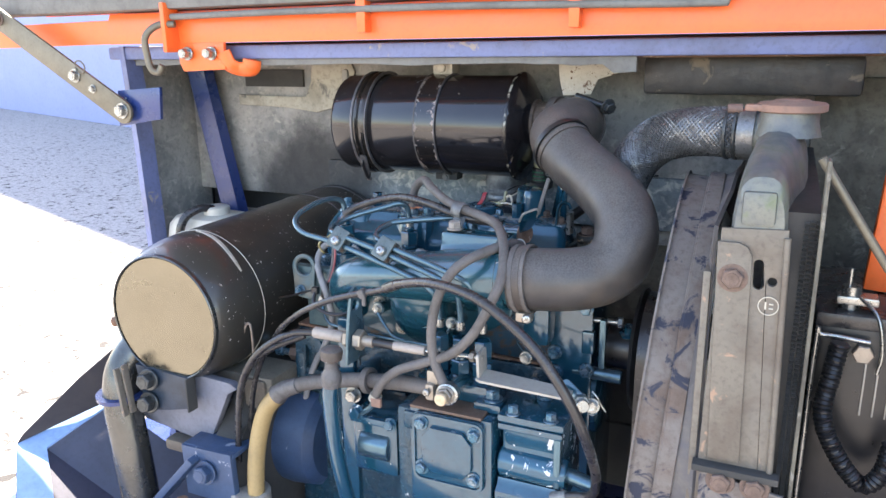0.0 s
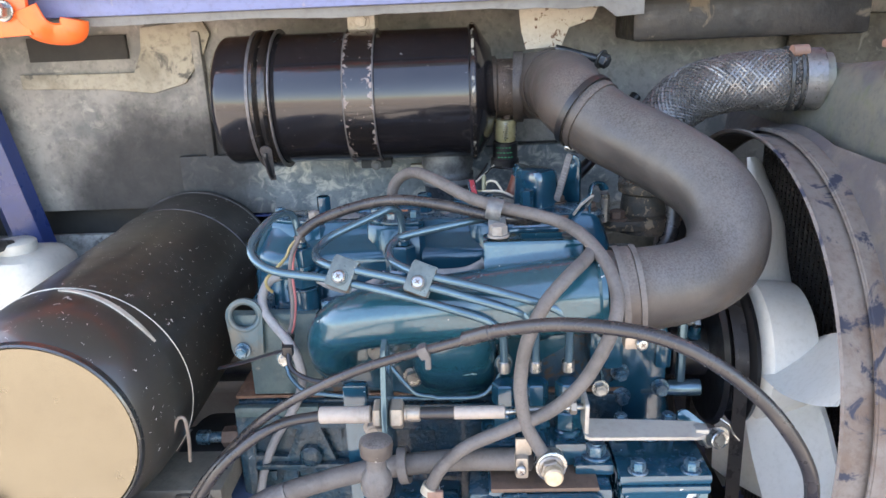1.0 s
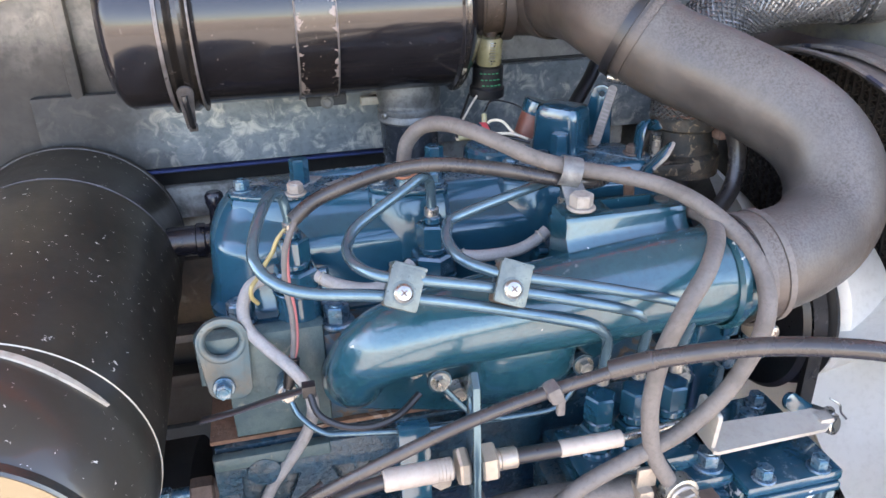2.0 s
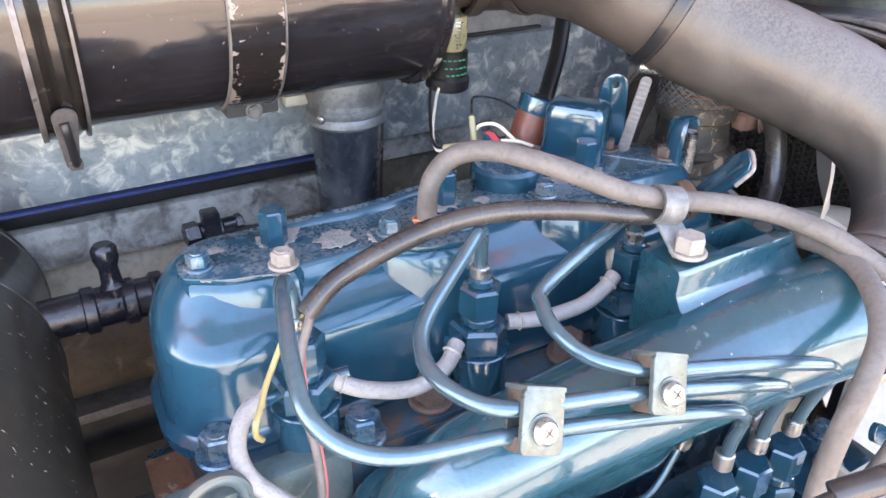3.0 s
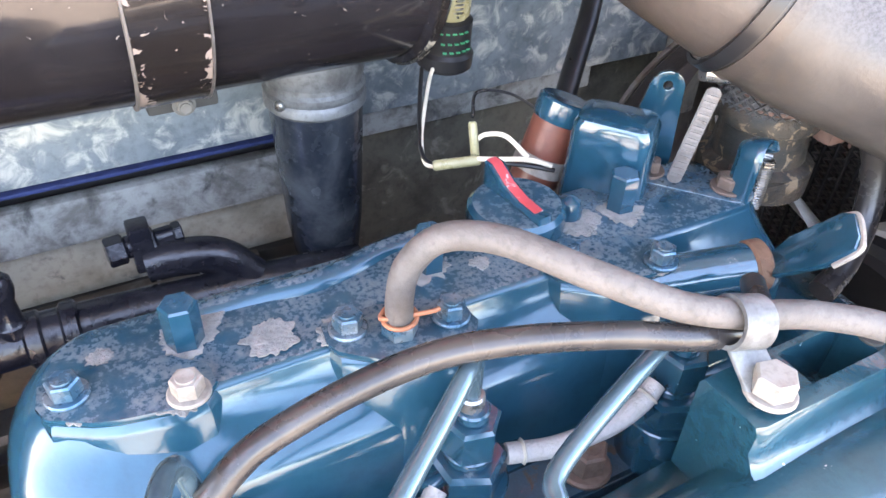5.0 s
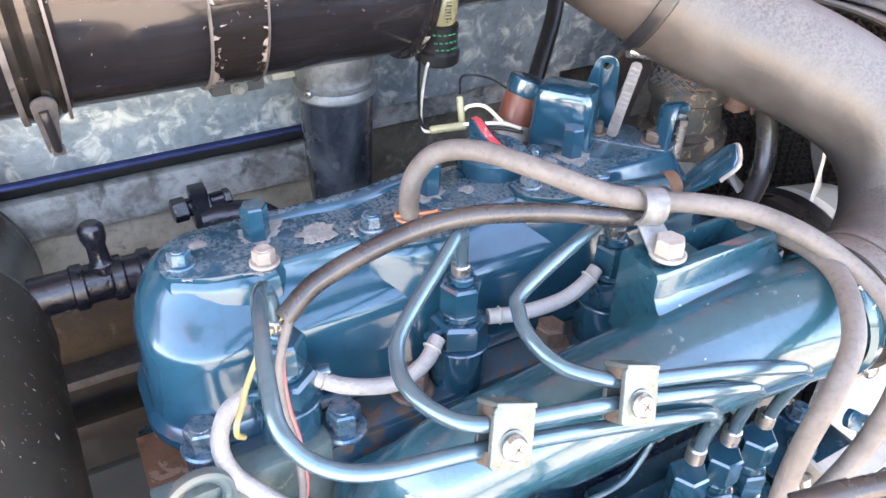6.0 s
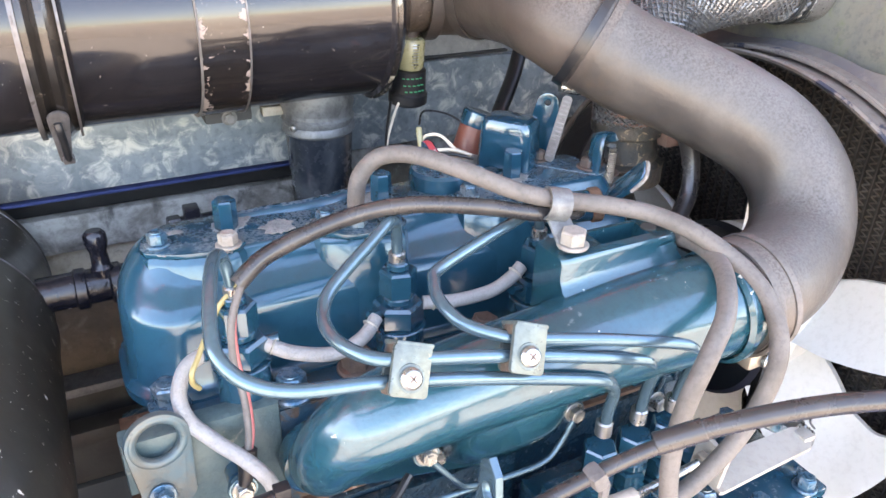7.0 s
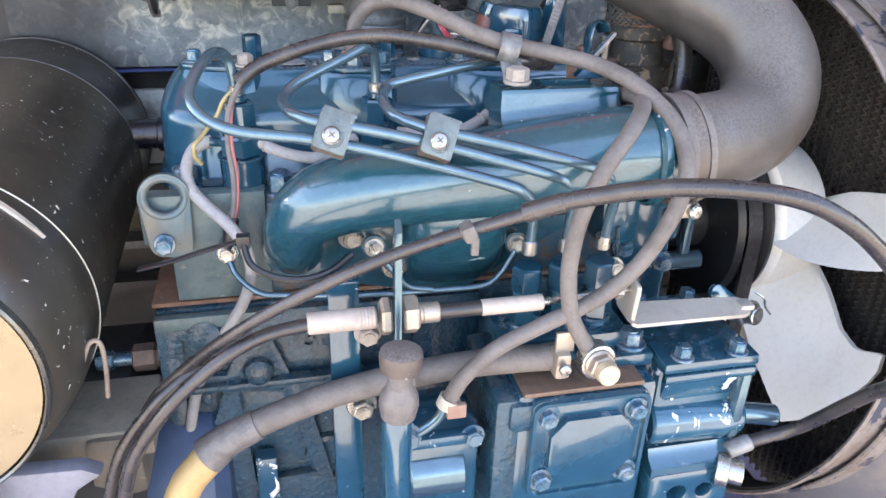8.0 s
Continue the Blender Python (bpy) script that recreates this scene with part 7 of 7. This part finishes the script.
    part("case_web", box((-0.0235, 0.7090, 1.2120), (0.056, 0.010, 0.028), 0.004, Matrix.Rotation(0.25, 3, "X")), M_flaky, g)
    part("step", loft([[(x, y, z) for y, z in ((0.7000, 1.1680), (0.6975, 1.1620), (0.6905, 1.1570), (0.6900, 1.1500), (0.7300, 1.1500), (0.7300, 1.1680))] for x in (-0.0560, 0.0060)]), M_engine, g)
    part("lower_case", sheet(rounded(0.062, 0.052, 0.004, 3, -0.0250, 1.1260), basis((0, 0.715, 0), (1, 0, 0), (0, 0, 1)), 0.052, 0.002, holes=[circle(-0.0340, 1.1330, 0.0070, 20), circle(-0.0130, 1.1330, 0.0060, 20)]), M_engine, g)
    part("bore_back", box((-0.0250, 0.7450, 1.1260), (0.060, 0.006, 0.050), 0), M_dark, g)
    for x, y in ((-0.0420, 0.7035), (-0.0030, 0.7030), (-0.0420, 0.770), (-0.0030, 0.770)):
        bolt(g, (x, y, 1.2395), (0, 0, 1), 0.0056, 0.008, M_bolt)
    part("side_stub", rod((0.008, 0.712, 1.1815), (0.0440, 0.706, 1.1770), 0.0078, 20, None, 0.001), M_linepaint, g)
    part("lower_stub", lathe([(0, 0.0125), (0.008, 0.0125), (0.009, 0.009), (0.018, 0.009)], (-0.004, 0.694, 1.1480), (0.8, -0.5, 0), 24), M_zinc, g)
    # flange and priming block on the left
    part("rough_flange", box((-0.160, 0.735, 1.165), (0.018, 0.080, 0.125), 0.005), M_block, p)
    part("flange_rib", box((-0.150, 0.706, 1.215), (0.022, 0.030, 0.022), 0.006), M_block, p)
    f = part("feed_block", box((-0.2030, 0.728, 1.168), (0.056, 0.046, 0.070), 0.005), M_engine, p)
    part("feed_window", lathe([(-0.018, 0.0165), (-0.017, 0.0175), (0.017, 0.0175), (0.018, 0.0165)], (-0.2030, 0.713, 1.166), (1, 0, 0), 32), M_linepaint, f, "bright round bowl")
    part("feed_rim", box((-0.2030, 0.704, 1.1985), (0.056, 0.010, 0.008), 0.002), M_flaky, f)
    bolt(f, (-0.2230, 0.702, 1.2050), (0, -1, 0.2), 0.0068, 0.007, M_flaky)
    bolt(f, (-0.1810, 0.702, 1.1990), (0, -1, 0.2), 0.0058, 0.006, M_flaky)
    # banjo fitting with brass-headed bolt
    part("banjo_eye", lathe([(0, 0.0095), (0.001, 0.0115), (0.010, 0.0115), (0.011, 0.0095)], (-0.1090, 0.6995, 1.2535), (0.12, -1, 0.05), 28), M_zinc, p)
    part("banjo_nut", hexes([(0.010, 0.014, -0.0096), (0.013, 0.019, 0.0086)], None, 0.2), M_brass, p, "", aim((-0.1090, 0.6995, 1.2535), (0.05, -1, 0.08)))
    part("banjo_bolt", lathe([(0.018, 0.0056), (0.0195, 0.0068), (0.0255, 0.0068), (0.027, 0.0056)], (-0.1090, 0.6995, 1.2535), (0.05, -1, 0.08), 24), M_banjo, p, "pale worn banjo bolt head")
    part("banjo_post", rod((-0.1090, 0.705, 1.2535), (-0.1100, 0.735, 1.2500), 0.008, 18), M_engine, p)
    return p


injection_pump()


def suction_hose():
    s = thing("suction_hose", "grey fuel hose taped to an ochre sleeve", "hose", (-0.37, 0.70, 1.0))
    part("sleeve", tube([(-0.372, 0.700, 0.99), (-0.374, 0.702, 1.06), (-0.372, 0.708, 1.12), (-0.360, 0.715, 1.172), (-0.336, 0.718, 1.2015)], 0.0104, 20), M_ochre, s, "ochre heat sleeve")
    part("hose", tube([(-0.340, 0.718, 1.199), (-0.315, 0.720, 1.2125), (-0.290, 0.7225, 1.2200), (-0.260, 0.7255, 1.2265), (-0.225, 0.7245, 1.2335), (-0.187, 0.7215, 1.2395), (-0.155, 0.7135, 1.2455), (-0.122, 0.7030, 1.2520)], [0.0092, 0.0085, 0.0082, 0.0082, 0.0085, 0.0085, 0.0085, 0.0085], 20), M_hose, s)
    part("tape", tube([(-0.343, 0.7175, 1.196), (-0.330, 0.719, 1.2055), (-0.312, 0.720, 1.2135)], [0.0121, 0.0105, 0.0093], 20, 6), M_tape, s, "wrinkled grey tape")
    part("end_clip", box((-0.1290, 0.6990, 1.2510), (0.010, 0.014, 0.018), 0.003), M_brass, s, "brass hose clip")
    part("clip_tab", box((-0.1275, 0.6985, 1.2660), (0.012, 0.003, 0.014), 0.001), M_brass, s)
    screw(s, (-0.1300, 0.6885, 1.2530), (0, -1, 0), 0.0038)
    part("saddle", lathe([(-0.0035, 0.0100), (-0.0035, 0.0145), (0.0035, 0.0145), (0.0035, 0.0100)], (-0.2190, 0.7240, 1.2345), (1, -0.05, 0.15), 28, None, False), M_hose, s)
    part("collar", lathe([(0, 0.022), (0.002, 0.0245), (0.07, 0.025)], (-0.384, 0.704, 1.066), (0, 0, -1), 24), M_tab, s, "pale collar at the foot")
    return s


suction_hose()


def oil_tube():
    o = thing("oil_dipstick_tube", "blue oil tube with dark rubber plug", "dipstick", (-0.225, 0.69, 0.95))
    part("tube", tube([(-0.2337, 0.672, 1.252), (-0.2350, 0.670, 1.23), (-0.2330, 0.675, 1.16), (-0.2230, 0.690, 1.06), (-0.215, 0.71, 0.95)], 0.0086, 20), M_engine, o)
    part("plug_neck", lathe([(-0.006, 0.0098), (0.002, 0.0112), (0.008, 0.0105), (0.013, 0.0074), (0.020, 0.0068), (0.025, 0.0085)], (-0.2335, 0.672, 1.254), (0.05, 0.02, 1), 24), M_tape, o)
    part("plug", lathe([(0, 0.0085), (0.002, 0.0112), (0.009, 0.0120), (0.0125, 0.0114), (0.0145, 0.0080), (0.015, 0.0)], (-0.2325, 0.6725, 1.277), (0.05, 0.02, 1), 28), M_elbow, o, "dusty rubber plug")
    b = thing("side_bracket", "upright dark blue steel bracket plate on the engine side", "bracket", (-0.255, 0.74, 1.0))
    part("plate", box((-0.2560, 0.7420, 1.165), (0.019, 0.010, 0.265), 0.002), M_engine, b)
    part("foot", box((-0.2560, 0.775, 1.175), (0.012, 0.065, 0.10), 0.003), M_engine, b)
    bolt(b, (-0.2470, 0.7360, 1.207), (0, -1, 0), 0.0075, 0.008, M_zinc)
    bolt(b, (-0.2420, 0.7360, 1.262), (0, -1, 0), 0.0065, 0.007, M_whitebolt)
    return o


oil_tube()


def lift_eye():
    e = thing("lifting_eye", "grey steel lifting eye bolted to the cylinder head", "lifting eye", (-0.362, 0.81, 1.285))
    m = basis((-0.3605, 0.8130, 1.3270), (1, 0.12, 0), (0, 0.10, 1))
    part("plate", sheet(hull2([(0, 0, 0.0160), (-0.003, -0.0300, 0.0098), (0.006, -0.033, 0.008)]), m, 0.005, 0.0012, holes=[circle(0, 0, 0.0106, 28)]), M_eye, e)
    part("hole_lip", tube([m @ Vector((0.0129 * math.cos(a), 0.0129 * math.sin(a), 0.0)) for a in np.linspace(0, 2 * math.pi, 25)], 0.0030, 12, 2), M_eye, e)
    bolt(e, m @ Vector((-0.003, -0.0300, 0)) + Vector((0, -0.003, 0)), (0, -1, 0.1), 0.0054, 0.0068, M_bolt, "bolt", 1.3)
    part("spacer", rod((-0.3635, 0.812, 1.297), (-0.3635, 0.825, 1.297), 0.009, 20), M_engine, e)
    return e


lift_eye()


def leak_pipes():
    l = thing("leak_off_hose", "grey woven leak-off hose from the first injector", "hose", (-0.35, 0.80, 1.15), "leak-off hoses")
    part("hose", tube([(-0.3290, 0.836, 1.3555), (-0.3400, 0.832, 1.3520), (-0.3460, 0.826, 1.3410), (-0.3440, 0.818, 1.3300), (-0.3340, 0.8075, 1.3210), (-0.3220, 0.7960, 1.3130), (-0.3130, 0.7900, 1.3010), (-0.3105, 0.7920, 1.2860), (-0.3120, 0.7970, 1.2700), (-0.3190, 0.8020, 1.2500), (-0.3310, 0.8060, 1.2290), (-0.3460, 0.8080, 1.2050), (-0.360, 0.806, 1.17), (-0.375, 0.80, 1.10)], 0.0040), M_braidthin, l)
    for pts in ([(-0.3000, 0.834, 1.3545), (-0.2860, 0.8260, 1.3490), (-0.2650, 0.8200, 1.3460), (-0.2480, 0.8220, 1.3500), (-0.2370, 0.8290, 1.3560)], [(-0.2080, 0.830, 1.3575), (-0.1900, 0.8250, 1.3570), (-0.1680, 0.8225, 1.3590), (-0.1540, 0.8225, 1.3650), (-0.1460, 0.8245, 1.3700)]):
        h = thing("leak_off_hose", "short grey woven leak-off hose between injectors", "hose", pts[2], "leak-off hoses")
        part("hose", tube(pts, 0.0040), M_braidthin, h)
        for p, q in ((pts[0], pts[1]), (pts[-1], pts[-2])):
            d = (Vector(q) - Vector(p)).normalized()
            part("wire_clip", lathe([(-0.0008, 0.0040), (0, 0.0050), (0.0008, 0.0040)], Vector(p) + d * 0.006, d, 18, None, False), M_tab, h)
    # glow-plug wires under the manifold
    g = thing("glow_plug_wire", "thin blue painted bus wire linking the glow plugs", "wire", (-0.23, 0.77, 1.26))
    part("wire", tube([(-0.3240, 0.796, 1.2880), (-0.3190, 0.790, 1.2780), (-0.3060, 0.781, 1.2700), (-0.290, 0.777, 1.2690), (-0.245, 0.770, 1.2685), (-0.190, 0.7665, 1.2690), (-0.160, 0.766, 1.2700), (-0.1480, 0.767, 1.2780), (-0.1390, 0.768, 1.2930)], 0.0020, 10), M_linepaint, g)
    part("wire", tube([(-0.2320, 0.769, 1.3000), (-0.2260, 0.7675, 1.2920), (-0.2180, 0.766, 1.2820), (-0.2100, 0.766, 1.2735), (-0.1950, 0.7665, 1.2700)], 0.0020, 10), M_linepaint, g)
    for c, d in (((-0.3249, 0.8060, 1.2905), (0, -1, 0.1)), ((-0.2325, 0.7790, 1.3005), (0, -1, 0.15)), ((-0.1380, 0.7770, 1.2970), (0, -1, 0.1))):
        part("terminal", lathe([(0, 0.0075), (0.002, 0.0080), (0.004, 0.0075)], Vector(c) + Vector(d) * 0.003, d, 20), M_linepaint, g)
        bolt(g, Vector(c) + Vector(d) * 0.007, d, 0.0047, 0.005, M_zinc)
        part("glow_plug", rod(c, Vector(c) - Vector(d) * 0.04, 0.0065, 16), M_engine, g)
    return l


leak_pipes()


def harness():
    h = thing("wiring_sheath", "dark plastic wiring sheath arching over the rocker cover", "wiring", (-0.22, 0.83, 1.36))
    part("sheath", tube([(-0.3095, 0.8320, 1.3940), (-0.2980, 0.8350, 1.4020), (-0.2870, 0.8360, 1.4070), (-0.2630, 0.8350, 1.4150), (-0.2390, 0.8320, 1.4205), (-0.2147, 0.8250, 1.4228), (-0.1810, 0.8150, 1.4195), (-0.1520, 0.8060, 1.4140), (-0.1250, 0.8080, 1.4080), (-0.1050, 0.8280, 1.4020)], 0.0046), M_cable, h)
    part("yellow_wire", tube([(-0.3050, 0.8370, 1.3950), (-0.3110, 0.8360, 1.3900), (-0.3191, 0.8350, 1.3819), (-0.3240, 0.8345, 1.3725), (-0.3300, 0.8290, 1.3665), (-0.3344, 0.8230, 1.3621), (-0.3385, 0.8175, 1.3590), (-0.3390, 0.8180, 1.3520), (-0.3360, 0.8220, 1.3450)], 0.0014, 10), M_yellow, h, "yellow wire")
    part("red_wire", tube([(-0.3070, 0.8310, 1.3960), (-0.3145, 0.8250, 1.3800), (-0.3165, 0.8190, 1.3600), (-0.3150, 0.8130, 1.3400), (-0.3160, 0.8060, 1.3230), (-0.3195, 0.8010, 1.3120)], 0.0018, 10), M_pink, h, "faded red wire")
    part("grey_wire", tube([(-0.3075, 0.8300, 1.3950), (-0.3155, 0.8240, 1.3790), (-0.3180, 0.8180, 1.3590), (-0.3165, 0.8115, 1.3390), (-0.3175, 0.8050, 1.3225), (-0.3205, 0.8005, 1.3120)], 0.0020, 10), M_hose, h)
    part("boot", tube([(-0.3190, 0.8015, 1.3150), (-0.3215, 0.7990, 1.3050), (-0.3245, 0.7975, 1.2960)], [0.0042, 0.0048, 0.0030], 14), M_plastic, h, "black rubber boot")
    z = thing("cable_tie", "black plastic cable tie round the manifold end", "cable tie", (-0.31, 0.76, 1.29))
    part("tail", tube([(-0.3765, 0.7815, 1.2935), (-0.355, 0.776, 1.3005), (-0.335, 0.771, 1.3085), (-0.3140, 0.7650, 1.3165)], 0.0034, 8, 6, None, None, 0.35), M_plastic, z)
    part("head", box((-0.3120, 0.7650, 1.3160), (0.008, 0.007, 0.008), 0.001), M_plastic, z)
    part("loop", tube([(-0.3120, 0.7640, 1.3150), (-0.3080, 0.7545, 1.3050), (-0.2950, 0.7480, 1.2990), (-0.2780, 0.7470, 1.2965), (-0.2620, 0.7510, 1.2985), (-0.2480, 0.7600, 1.3040)], 0.0022, 8, 6), M_plastic, z)
    return h


harness()


def gear_case():
    g = thing("timing_case", "dark blue timing case with stubs and bolts", "timing case", (-0.01, 0.85, 1.0))
    part("case", box((-0.018, 0.890, 1.175), (0.046, 0.13, 0.33), 0.008), M_engine, g)
    part("case_rim", box((-0.018, 0.824, 1.225), (0.050, 0.006, 0.22), 0.002), M_engine, g)
    part("upright", box((0.0190, 0.820, 1.280), (0.007, 0.010, 0.056), 0.002), M_linepaint, g, "worn bright bracket bar")
    part("stud_block", box((0.003, 0.822, 1.279), (0.014, 0.012, 0.026), 0.003), M_engine, g)
    part("switch", lathe([(0, 0.008), (0.004, 0.0095), (0.016, 0.0095), (0.018, 0.006), (0.026, 0.005)], (0.036, 0.858, 1.268), (0.2, -0.3, 1), 20), M_engine, g)
    part("long_screw", rod((-0.012, 0.829, 1.302), (0.032, 0.833, 1.302), 0.0030, 12), M_zinc, g)
    part("screw_head", hexes([(0, 0.006, 0.0058)]), M_zinc, g, "", aim((0.031, 0.833, 1.302), (1, 0.08, 0)))
    part("cross_stub", rod((-0.015, 0.8285, 1.2412), (0.040, 0.8275, 1.2405), 0.0078, 20, None, 0.001), M_linepaint, g)
    part("front_cover", lathe([(0, 0.050), (0.006, 0.048), (0.010, 0.040)], (0.005, 0.872, 1.20), (1, 0, 0), 40), M_engine, g)
    for x, y, z in ((-0.034, 0.820, 1.262), (-0.032, 0.820, 1.238), (-0.034, 0.820, 1.325), (0.000, 0.820, 1.318), (0.002, 0.820, 1.246)):
        bolt(g, (x, y, z), (0, -1, 0), 0.0062, 0.008, M_bolt)
    part("dark_lug", box((-0.050, 0.812, 1.300), (0.03, 0.03, 0.05), 0.006), M_engine, g)
    part("flange_stud", lathe([(0, 0.0085), (0.003, 0.0085), (0.004, 0.0065), (0.012, 0.006), (0.013, 0.004)], (-0.0235, 0.750, 1.2400), (0, 0, 1), 20), M_bolt, g)
    # small clip hanging on a wire behind the pump
    part("clip_wire", tube([(-0.062, 0.778, 1.300), (-0.0600, 0.780, 1.290), (-0.0560, 0.785, 1.278), (-0.0545, 0.788, 1.270)], 0.0016, 8), M_linepaint, g)
    part("clip_wire", tube([(-0.061, 0.780, 1.296), (-0.0660, 0.783, 1.284), (-0.0625, 0.787, 1.273), (-0.0570, 0.789, 1.268)], 0.0013, 8), M_linepaint, g)
    bolt(g, (-0.0566, 0.786, 1.2645), (0, -1, 0.1), 0.0055, 0.006, M_zinc, "clip_bolt")
    return g


gear_case()
